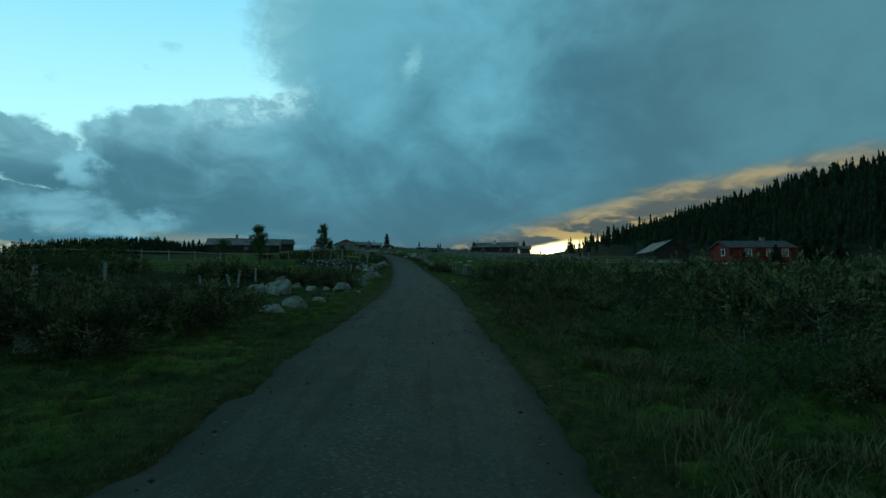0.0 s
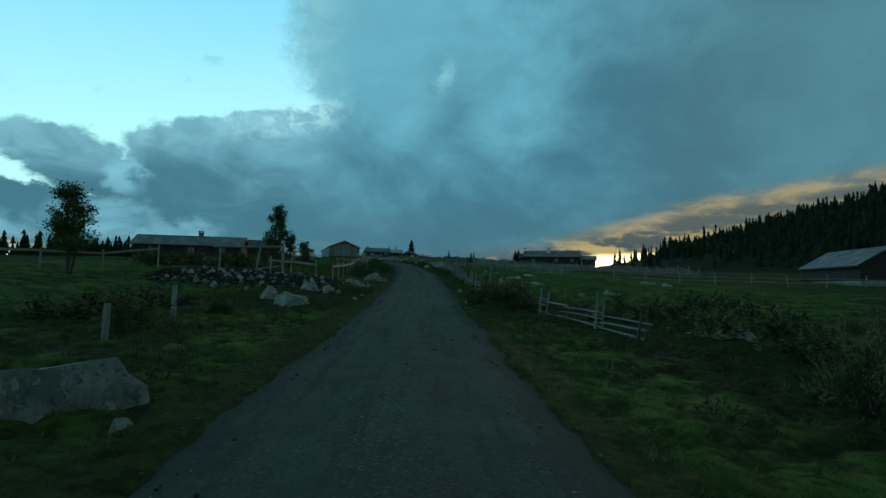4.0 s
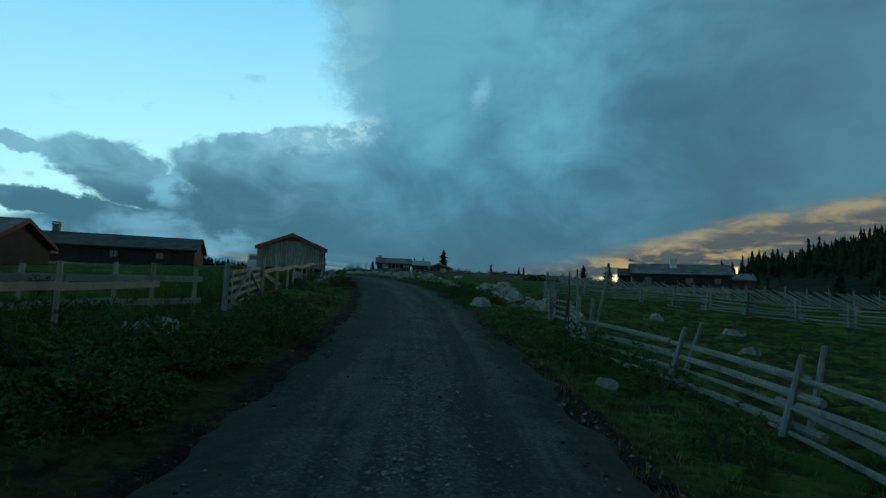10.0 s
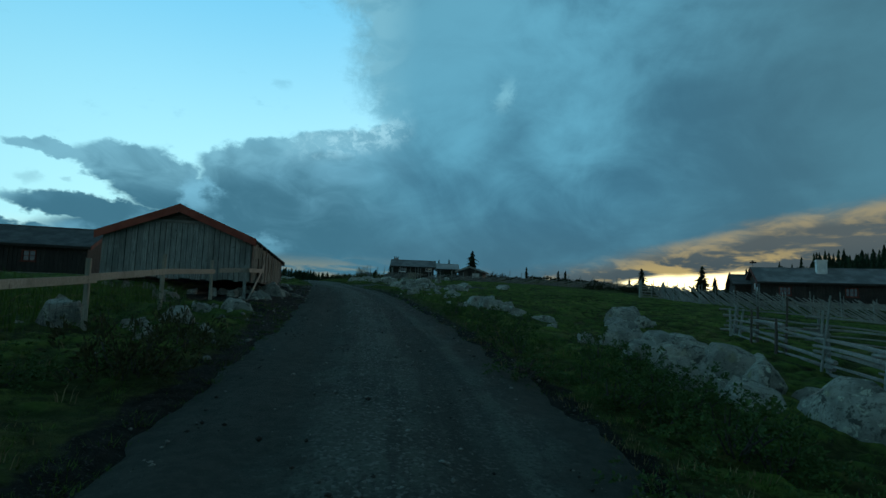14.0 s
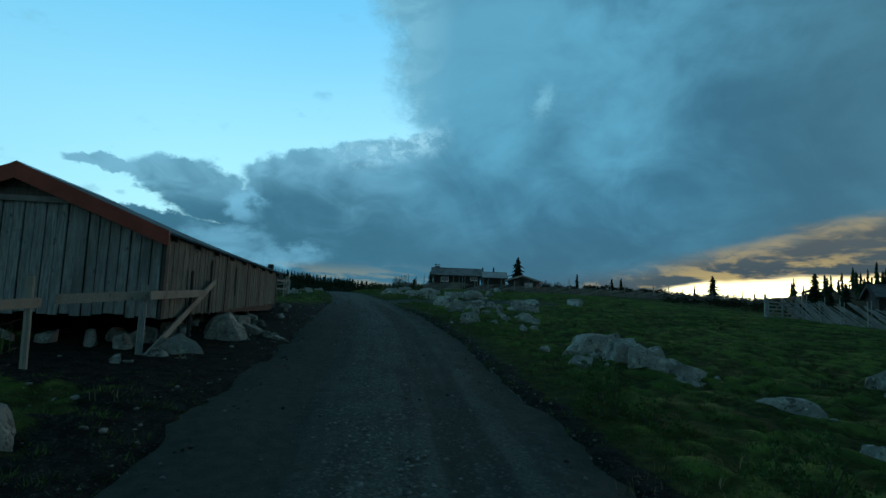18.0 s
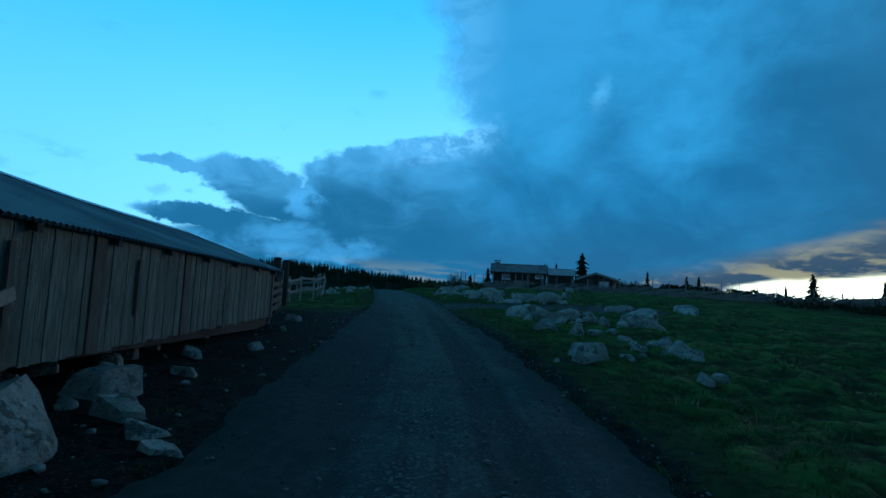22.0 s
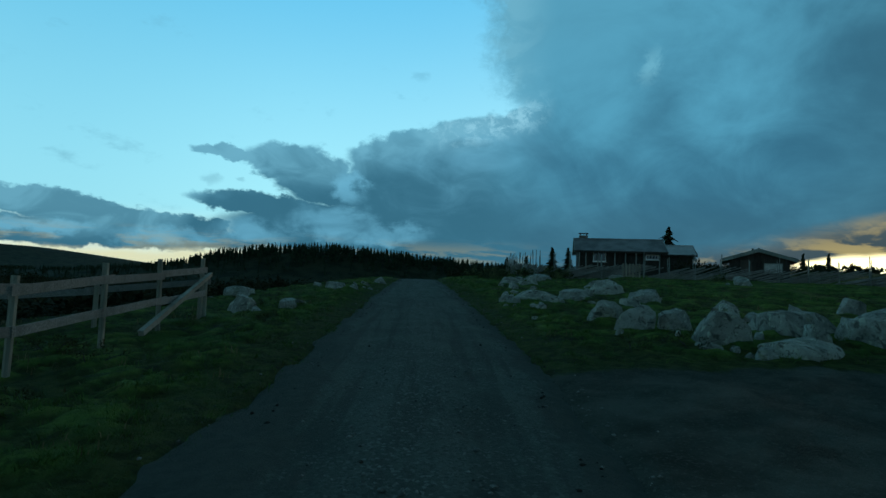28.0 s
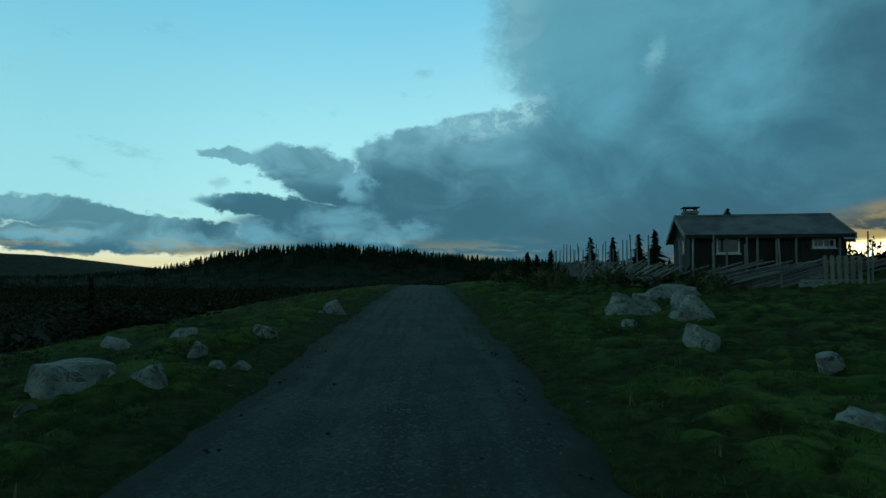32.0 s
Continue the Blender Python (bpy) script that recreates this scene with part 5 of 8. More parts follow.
# a white van parked by the long house
def van(x, y, turn):
    z = gz(x, y)
    b = thing("parked_van", x, y, z, turn, "white van parked on the grass beside the long house", "van")
    prof = [(-2.3, 0.45), (2.2, 0.45), (2.3, 0.9), (2.1, 1.15), (1.45, 1.3), (0.9, 1.95), (-2.2, 2.0), (-2.35, 1.2)]
    v, f = prism(prof, -0.9, 0.9)
    v = [(x, y * (0.9 if zz > 1.5 else 1.0), zz) for x, y, zz in v]
    part("body", mesh("body", v, f, WHITE), b)
    for sy in (-1, 1):
        part("side_window", mesh("side_window", *box(0.1, 0.95, sy * 0.87 - 0.02, sy * 0.87 + 0.02, 1.3, 1.75), GLASS), b)
        for wx in (-1.5, 1.45):
            tyre = part("tyre", mesh("tyre", *log((wx, sy * 0.92, 0.33), (wx, sy * 0.70, 0.33), 0.33, 0.33, 16), IRON), b)
            part("rim", mesh("rim", *log((wx, sy * 0.935, 0.33), (wx, sy * 0.90, 0.33), 0.19, 0.19, 12), WHITE), tyre)
    part("rear_window", mesh("rear_window", *box(-2.33, -2.27, -0.7, 0.7, 1.35, 1.8), GLASS), b)


van(-33.6, 145.4, 112)


# ---- fences ----
def rp(s, d):
    x, y = at_road(s, d)
    return float(x), float(y)


def line_points(pts, step):
    """Places along a broken line of (station, right) points, a step apart."""
    w = [Vector(rp(*p)) for p in pts]
    out, left = [w[0]], step
    for a, b in zip(w, w[1:]):
        L = (b - a).length
        at = left
        while at <= L:
            out.append(a.lerp(b, at / L))
            at += step
        left = at - L
    return out


def rails_fence(name, pts, step, label, tall, rails, rail_m, post_m, seed, post_r=0.05, rail_h=0.10, lean=0.03, square=False, round_rail=False):
    """Posts along a line with straight boards or poles between them."""
    rnd = random.Random(seed)
    w = line_points(pts, step) if step else [Vector(rp(*p)) for p in pts]
    f0 = thing(name, w[0].x, w[0].y, gz(w[0].x, w[0].y), 0, label, "fence")
    inv = f0.matrix_basis.inverted()
    tops = []
    for p in w:
        z = gz(p.x, p.y)
        t = tall * rnd.uniform(0.93, 1.08)
        a = inv @ Vector((p.x, p.y, z - 0.35))
        b = inv @ Vector((p.x + rnd.uniform(-lean, lean), p.y + rnd.uniform(-lean, lean), z + t))
        part("post", mesh("post", *log(a, b, post_r * rnd.uniform(0.9, 1.15), post_r * 0.92, 4 if square else 7), post_m), f0)
        tops.append((a.lerp(b, 0.35 / (t + 0.35)), b, t))
    for (a0, b0, t0), (a1, b1, t1) in zip(tops, tops[1:]):
        side = (b1 - b0).normalized().cross(Vector((0, 0, 1))) * (post_r + 0.02)
        for r in rails:
            q0, q1 = a0.lerp(b0, (r + rnd.uniform(-0.03, 0.03)) / t0), a1.lerp(b1, (r + rnd.uniform(-0.03, 0.03)) / t1)
            ext = (q1 - q0).normalized() * rnd.uniform(0.05, 0.2)
            q0, q1 = q0 + side - ext, q1 + side + ext
            if round_rail:
                part("rail", mesh("rail", *log(q0, q1, rail_h * 0.5, rail_h * 0.38, 6, rnd.uniform(0.01, 0.05)), rail_m), f0)
            else:
                n = side.normalized() * 0.012
                up = Vector((0, 0, rail_h / 2))
                vv = [q + s * n + k * up for q in (q0, q1) for s in (-1, 1) for k in (-1, 1)]
                part("rail", mesh("rail", vv, [(0, 1, 3, 2), (4, 6, 7, 5), (0, 4, 5, 1), (2, 3, 7, 6), (0, 2, 6, 4), (1, 5, 7, 3)], rail_m), f0)
    return f0


def net(parent, pts, tall, step=0.18):
    """Wire netting under a rail: upright and level wires."""
    w = line_points(pts, step)
    inv = parent.matrix_basis.inverted()
    v, f = [], []
    rows = [0.1, 0.28, 0.46, 0.64, 0.82]
    ps = [(p.x, p.y, gz(p.x, p.y)) for p in w]
    for x, y, z in ps:
        a, b = inv @ Vector((x, y, z)), inv @ Vector((x, y, z + tall))
        k = len(v)
        v += [tuple(a + Vector((-0.002, 0, 0))), tuple(a + Vector((0.002, 0.0, 0))), tuple(b + Vector((0.002, 0, 0))), tuple(b + Vector((-0.002, 0, 0)))]
        f.append((k, k + 1, k + 2, k + 3))
    for r in rows:
        for (x0, y0, z0), (x1, y1, z1) in zip(ps, ps[1:]):
            a, b = inv @ Vector((x0, y0, z0 + r)), inv @ Vector((x1, y1, z1 + r))
            k = len(v)
            v += [tuple(a - Vector((0, 0, 0.002))), tuple(b - Vector((0, 0, 0.002))), tuple(b + Vector((0, 0, 0.002))), tuple(a + Vector((0, 0, 0.002)))]
            f.append((k, k + 1, k + 2, k + 3))
    ob = part("wire_netting", mesh("wire_netting", v, f, IRON), parent, "thin wire netting")
    ob["kind"] = "stuff"


ROADSIDE = [(71.8, -4.9), (80, -4.9), (90, -5.2), (95, -5.5), (101.5, -5.0)]
fl = rails_fence("rail_fence", ROADSIDE, 2.75, "pale wooden post fence with one top rail and wire netting", 1.18, (0.86,), WNEW_H, WNEW, 1, 0.045, 0.13, 0.03)
net(fl, ROADSIDE, 0.85)
UPPER = [(108.15, -4.9), (109.8, -4.7), (112.3, -4.62), (114.8, -4.65), (117.3, -4.5), (120, -4.42), (123.9, -4.46), (127.9, -4.2)]
fl = rails_fence("rail_fence", UPPER, 0, "pale wooden post fence with one top rail running to the barn", 1.28, (0.86,), WNEW_H, WNEW, 2, 0.05, 0.13, 0.04)
net(fl, UPPER, 0.8)
# its last bay passes the barn's corner: end post, rail, slanting brace and a stake
BARN_U, BARN_N = Vector((-math.sin(radians(20.5)), math.cos(radians(20.5)), 0)), Vector((math.cos(radians(20.5)), math.sin(radians(20.5)), 0))


def by_barn(along, off, z):
    """A place by the barn's side wall: along it, out from it, above its sill."""
    return Vector((-19.98, 127.36, 7.25 + z)) + BARN_U * along + BARN_N * off


def board_between(a, b, wide, thick):
    """A sawn board on edge from a to b."""
    ax = (b - a).normalized()
    side = ax.cross(Vector((0, 0, 1))).normalized()
    up = side.cross(ax)
    vv = [p + side * sx * thick / 2 + up * su * wide / 2 for p in (a, b) for sx, su in ((-1, -1), (1, -1), (1, 1), (-1, 1))]
    return [tuple(v) for v in vv], [(0, 1, 2, 3), (7, 6, 5, 4), (0, 4, 5, 1), (1, 5, 6, 2), (2, 6, 7, 3), (3, 7, 4, 0)]


inv = fl.matrix_basis.inverted()
ends = [Vector((*rp(s_, d_), gz(*rp(s_, d_)) + h_)) for s_, d_, h_ in ((107.8, -4.82, 0.84), (112.1, -4.78, 0.06))]
part("brace_board", mesh("brace_board", *board_between(inv @ ends[0], inv @ ends[1], 0.15, 0.03), WGREY_H), fl, "grey board slanting down behind the posts")
foot = by_barn(-0.5, 0.0, 0)
brace = thing("fence_brace", foot.x, foot.y, gz(foot.x, foot.y), 0, "end bay of the fence with pale rail and slanting board", "fence")
inv = brace.matrix_basis.inverted()
part("end_post", mesh("end_post", *log(inv @ by_barn(-0.52, -0.05, -0.95), inv @ by_barn(-0.36, -0.10, 0.56), 0.06, 0.05, 8), WGREY), brace)
part("top_board", mesh("top_board", *board_between(inv @ by_barn(-1.95, -0.66, 0.28), inv @ by_barn(-0.40, 0.0, 0.40), 0.14, 0.03), WNEW_H), brace)
part("top_board", mesh("top_board", *board_between(inv @ by_barn(-0.52, 0.05, 0.39), inv @ by_barn(1.85, 0.27, 0.49), 0.14, 0.03), WNEW_H), brace)
part("brace_board", mesh("brace_board", *board_between(inv @ by_barn(-0.62, 0.10, -0.62), inv @ by_barn(2.95, 0.15, 0.78), 0.13, 0.03), WNEW_H), brace)
part("stake", mesh("stake", *log(inv @ by_barn(1.50, 0.10, -0.6), inv @ by_barn(1.42, 0.11, 0.92), 0.04, 0.03, 6), WBROWN), brace)


def braced_gate(s0, d0, s1, d1, label, tall=1.05, seed=3):
    """A field gate of boards with uprights and a cross brace."""
    (xa, ya), (xb, yb) = rp(s0, d0), rp(s1, d1)
    za, zb = gz(xa, ya), gz(xb, yb)
    g = thing("field_gate", xa, ya, za, math.degrees(math.atan2(yb - ya, xb - xa)), label, "gate")
    L = math.hypot(xb - xa, yb - ya)
    k = (zb - za) / L
    for px_ in (0.0, L):
        part("gate_post", mesh("gate_post", *log((px_, 0.05, k * px_ - 0.4), (px_ + 0.02, 0.05, k * px_ + tall + 0.18), 0.075, 0.07), WGREY), g)
    for i, h in enumerate((0.12, 0.34, 0.56, 0.78, 0.98)):
        v, f = box(0.05, L - 0.05, -0.03, -0.005, h - 0.05, h + 0.05)
        part("gate_board", mesh("gate_board", [(x, y, z + k * x) for x, y, z in v], f, WGREY_H), g)
    for a, b in (((0.1, 0.12), (L * 0.5, 0.98)), ((L * 0.5, 0.98), (L - 0.1, 0.12))):
        part("cross_brace", mesh("cross_brace", *log((a[0], -0.055, a[1] + k * a[0]), (b[0], -0.055, b[1] + k * b[0]), 0.05, 0.05, 4), WGREY_H), g)
    for px_ in (0.12, L * 0.5, L - 0.12):
        v, f = box(px_ - 0.05, px_ + 0.05, -0.085, -0.06, 0.05, tall)
        part("gate_upright", mesh("gate_upright", [(x, y, z + k * x) for x, y, z in v], f, WGREY), g)
    return g


braced_gate(102.2, -4.4, 108.0, -4.95, "weathered grey board gate with cross braces standing in the fence")
rails_fence("board_fence", [(96.2, -7.4), (99.5, -6.2), (102.0, -4.55)], 1.9, "grey board fence leading to the field gate", 1.15, (0.35, 0.85), WNEW_H, WNEW, 8, 0.05, 0.14)

# far fence across the left pasture, ending at the timber gate frame
rails_fence("pasture_fence", [(58, -50), (62, -36), (65.6, -25.6), (67.5, -20), (70, -15.5), (72.4, -12.6)], 2.7, "pale post and rail fence across the pasture", 1.2, (1.0,), WNEW_H, WNEW, 4, 0.05, 0.12)
rails_fence("pasture_fence", [(72.2, -8.6), (71.0, -6.6), (71.8, -5.0)], 1.6, "short pale board fence beside the gate frame", 0.95, (0.75,), WNEW_H, WNEW, 5, 0.045, 0.13)


def gate_frame():
    pts = [(-16.9, 71.7), (-14.6, 71.86), (-13.1, 72.0)]
    zg = 3.40
    g = thing("timber_gateway", *pts[2], zg, 0, "tall grey timber gate frame with a top beam and slanting boards", "gate")
    inv = g.matrix_basis.inverted()
    for i, (x, y) in enumerate(pts):
        part("frame_post", mesh("frame_post", *log(inv @ Vector((x - (0.12 if i == 1 else 0), y, gz(x, y) - 0.3)), inv @ Vector((x + (0.12 if i == 1 else 0), y, zg + 1.58)), 0.09 if i == 2 else 0.06, 0.08 if i == 2 else 0.05, 8), WGREY), g)
    part("top_beam", mesh("top_beam", *log(inv @ Vector((-17.3, 71.66, zg + 1.50)), inv @ Vector((-13.05, 72.0, zg + 1.56)), 0.075, 0.07), WGREY_H), g)
    for z0, z1, x0, x1 in ((0.05, 0.42, -15.3, -13.2), (-0.05, 0.02, -17.2, -13.3), (-0.25, -0.1, -17.2, -14.0)):
        part("board", mesh("board", *log(inv @ Vector((x0, 71.75, zg + z0)), inv @ Vector((x1, 71.95, zg + z1)), 0.08, 0.07, 4), WGREY_H), g)


gate_frame()

# leaning old posts on the left
rnd = random.Random(11)
for s_, d_, h_, lx, ly in ((38.4, -5.3, 1.0, -0.10, 0.05), (40.8, -5.45, 0.95, -0.05, 0.0), (43.4, -5.45, 0.9, -0.1, 0.1), (45.5, -5.2, 0.82, -0.22, 0.1), (49.0, -5.3, 0.7, 0.05, 0.0), (52.2, -5.5, 0.8, 0.0, 0.0),
                           (13.2, -8.7, 1.15, -0.04, 0.0), (18.8, -10.3, 1.1, 0.02, 0.0), (20.5, -7.6, 0.9, -0.35, 0.1), (22.4, -7.2, 0.95, -0.4, 0.1), (26.5, -8.4, 0.8, 0.15, 0.0), (31.0, -8.8, 0.75, 0.0, 0.05)):
    x, y = rp(s_, d_)
    p = thing("fence_post", x, y, gz(x, y), 0, "lone leaning weathered fence post in the grass", "post", "old posts")
    part("shaft", mesh("shaft", *log((0, 0, -0.3), (lx * h_, ly * h_, h_), 0.06, 0.055, 8), WGREY), p)

# split-rail fence on the right: pairs of stakes with long heavy poles laid between them
def pole_fence(name, pts, step, label, seed, tall=1.05, n_rails=4, lean=-0.5, gap=0.20, thick=0.05, tall_stakes=0.2):
    """lean: how far the stakes' tops lie along the line from their feet."""
    rnd = random.Random(seed)
    w = line_points(pts, step)
    f0 = thing(name, w[0].x, w[0].y, gz(w[0].x, w[0].y), 0, label, "fence")
    inv = f0.matrix_basis.inverted()
    hts = [float(height(p.x, p.y, False)[0]) for p in w]
    for i, p in enumerate(w):
        q = w[min(i + 1, len(w) - 1)] - w[max(i - 1, 0)]
        q.normalize()
        nrm = Vector((q.y, -q.x))
        ln0 = lean * rnd.uniform(0.6, 1.25)
        for sd in (-1, 1):
            if rnd.random() < 0.10:
                continue
            long_ = rnd.random() < tall_stakes
            t = tall * (rnd.uniform(1.3, 1.7) if long_ else rnd.uniform(0.85, 1.15))
            base = p + nrm * sd * 0.11 + q * rnd.uniform(-0.10, 0.10)
            tip = base + q * ln0 * t / tall + nrm * rnd.uniform(-0.10, 0.16)
            r0 = rnd.uniform(0.022, 0.034) if long_ else rnd.uniform(0.035, 0.062)
            part("stake", mesh("stake", *log(inv @ Vector((base.x, base.y, hts[i] - 0.35)), inv @ Vector((tip.x, tip.y, hts[i] + t)), r0, r0 * 0.7, 7, 0.015), WGREY if rnd.random() < 0.75 else WBROWN), f0)
    for i in range(len(w) - 1):
        a, b = w[i], w[i + 1]
        q = (b - a).normalized()
        nrm = Vector((q.y, -q.x))
        for k in range(n_rails):
            if rnd.random() < 0.06:
                continue
            h0 = 0.12 + k * gap + rnd.uniform(-0.04, 0.04)
            h1 = h0 + rnd.uniform(-0.12, 0.06)
            o = nrm * rnd.uniform(-0.05, 0.05)
            e = rnd.uniform(0.15, 0.55)
            a2, b2 = a - q * e + o, b + q * e + o
            r0 = thick * rnd.uniform(0.7, 1.25)
            part("rail", mesh("rail", *log(inv @ Vector((a2.x, a2.y, hts[i] + h0)), inv @ Vector((b2.x, b2.y, hts[i + 1] + h1)), r0, r0 * rnd.uniform(0.55, 0.8), 8, rnd.uniform(0.015, 0.06)), WGREY_H), f0)
    return f0


pole_fence("pole_fence", [(52, 5.6), (58, 5.0), (63, 4.6), (67, 4.2)], 2.6, "thin old pole fence half hidden in the juniper", 25, 1.0, 3, -0.25, 0.2, 0.03, 0.2)
pole_fence("pole_fence", [(67, 4.2), (71.8, 4.0), (75, 3.7), (80.5, 3.9)], 2.6, "old split-rail fence with heavy poles beside the road", 21, 1.05, 3, -0.40, 0.21, 0.056, 0.15)
pole_fence("pole_fence", [(80.6, 3.9), (83.2, 3.85), (85.9, 3.65), (89.2, 4.05), (92.8, 4.5), (94.2, 4.75), (97.0, 4.5), (99.6, 3.95)], 2.75, "old split-rail fence with stakes leaning back over the grass", 24, 1.15, 4, -0.55, 0.20, 0.048, 0.3)
pole_fence("pole_fence", [(99.6, 3.95), (102.2, 4.5), (104.5, 5.1), (107, 5.3), (110, 6.4), (112.3, 7.3), (117.1, 8.6), (122, 10.6), (127.7, 13.4)], 2.5, "old split-rail fence crossing the stony pasture", 22, 1.05, 5, -0.25, 0.17, 0.045, 0.1)
pole_fence("pole_fence", [(127.8, 13.7), (124.5, 16.3), (120, 17.3), (112, 19.5), (104, 21.5)], 2.6, "old split-rail fence turning off across the meadow", 23, 1.15, 5, 0.1, 0.18, 0.04)


# slanting-rail fences: many split poles laid aslant between tall stakes
def slant_fence(name, pts, label, seed, tall=1.15, post_tall=1.6, step=0.30, reach=2.3):
    rnd = random.Random(seed)
    w = line_points(pts, step)
    f0 = thing(name, w[0].x, w[0].y, gz(w[0].x, w[0].y), 0, label, "fence")
    inv = f0.matrix_basis.inverted()
    for i, p in enumerate(w[:-1]):
        q = (w[i + 1] - p).normalized()
        e = p + q * reach * rnd.uniform(0.85, 1.1)
        z0, z1 = gz(p.x, p.y), gz(e.x, e.y)
        sd = Vector((q.y, -q.x)) * rnd.uniform(-0.05, 0.05)
        part("pole", mesh("pole", *log(inv @ Vector((p.x + sd.x, p.y + sd.y, z0 + rnd.uniform(-0.05, 0.06))), inv @ Vector((e.x + sd.x, e.y + sd.y, z1 + tall * rnd.uniform(0.85, 1.1))), rnd.uniform(0.04, 0.058), 0.03, 5), WGREY_H), f0)
        if i % 8 == 0:
            for s2 in (-1, 1):
                o = Vector((q.y, -q.x)) * 0.09 * s2
                t = post_tall * rnd.uniform(0.85, 1.15)
                part("stake", mesh("stake", *log(inv @ Vector((p.x + o.x, p.y + o.y, z0 - 0.3)), inv @ Vector((p.x + o.x * 1.4 + rnd.uniform(-0.06, 0.06), p.y + o.y, z0 + t)), 0.035, 0.022, 6), WGREY), f0)
    return f0


slant_fence("slanted_pole_fence", [(114, 46), (120, 38.5), (127, 33), (135, 28.8), (141, 25.8), (145.6, 25.2), (150, 25.8)], "weathered slanting-pole fence in front of the meadow house", 31, 1.05, 1.3, 0.19, 1.8)
slant_fence("slanted_pole_fence", [(205, 8.6), (197, 8.2), (189.6, 8.25), (188.4, 10.4), (187.9, 13.3)], "weathered slanting-pole fence before the cabin", 32, 0.85, 1.7, 0.13, 3.0)
slant_fence("slanted_pole_fence", [(187.5, 14.9), (187.4, 19.0), (184.5, 28), (180, 38), (176, 48)], "weathered slanting-pole fence beside the shed", 33, 0.85, 1.6, 0.21, 2.8)
braced_gate(150.2, 24.2, 149.6, 25.9, "small weathered field gate in the pole fence", 1.25)


def picket_gate(s0, d0, s1, d1):
    (xa, ya), (xb, yb) = rp(s0, d0), rp(s1, d1)
    g = thing("picket_gate", xa, ya, gz(xa, ya), math.degrees(math.atan2(yb - ya, xb - xa)), "small pale picket gate before the cabin", "gate")
    L = math.hypot(xb - xa, yb - ya)
    for h in (0.15, 0.75):
        part("cross_rail", mesh("cross_rail", *box(0, L, 0.0, 0.03, h - 0.04, h + 0.04), WNEW_H), g)
    for i in range(6):
        px_ = L * (i + 0.5) / 6
        part("picket", mesh("picket", *prism([(px_ - 0.06, 0.05), (px_ + 0.06, 0.05), (px_ + 0.06, 0.93), (px_, 0.98), (px_ - 0.06, 0.93)], -0.03, -0.002), WNEW), g)


picket_gate(187.8, 13.5, 187.6, 14.75)

# corral after the barn and the paddock further on
rails_fence("corral_fence", [(142.8, -3.75), (146.2, -4.15), (150.0, -4.9)], 1.75, "dark heavy board corral fence beside the barn", 1.1, (0.25, 0.5, 0.75, 1.0), WBROWN, WDARK, 41, 0.08, 0.14, 0.02)
x, y = rp(146.0, -4.15)
x2, y2 = rp(151.0, -4.9)
gp2 = thing("gate_post", x2, y2, gz(x2, y2), 0, "tall dark timber gate post beyond the barn", "post")
part("shaft", mesh("shaft", *log((0, 0, -0.4), (-0.03, 0.02, 1.85), 0.11, 0.10, 9), WDARK), gp2)
gp = thing("gate_post", x, y, gz(x, y), 0, "tall dark timber gate post beside the barn", "post")
part("shaft", mesh("shaft", *join(log((0, 0, -0.4), (0.02, 0, 1.78), 0.13, 0.12, 9)), WDARK), gp)
rails_fence("paddock_fence", [(150.2, -5.0), (155, -5.4), (158.9, -4.75), (160.9, -4.9), (164.6, -4.95)], 2.0, "pale board paddock fence with two rails", 1.3, (0.58, 1.08), WGREY_H, WNEW, 42, 0.05, 0.13, 0.04)
rails_fence("paddock_fence", [(164.7, -4.95), (161, -7.6), (157.5, -9.5), (153, -14), (149, -22)], 2.4, "pale board paddock fence leading away downhill", 1.05, (0.8,), WGREY_H, WNEW, 43, 0.05, 0.13, 0.04)
x, y = rp(164.5, -4.85)
br = thing("fence_brace", x, y, gz(x, y), 0, "slanting board bracing the paddock corner", "fence")
inv = br.matrix_basis.inverted()
part("brace_board", mesh("brace_board", *log(inv @ Vector((*rp(161.3, -4.7), gz(*rp(161.3, -4.7)) + 0.05)), inv @ Vector((*rp(164.7, -4.85), gz(*rp(164.7, -4.85)) + 0.98)), 0.07, 0.065, 4), WNEW_H), br)
rails_fence("meadow_fence", [(92, 20), (88, 27), (84, 40), (80, 60)], 3.0, "weathered pole fence across the meadow", 1.1, (0.4, 0.75), WGREY_H, WGREY, 44, 0.05, 0.09, 0.08, round_rail=True)


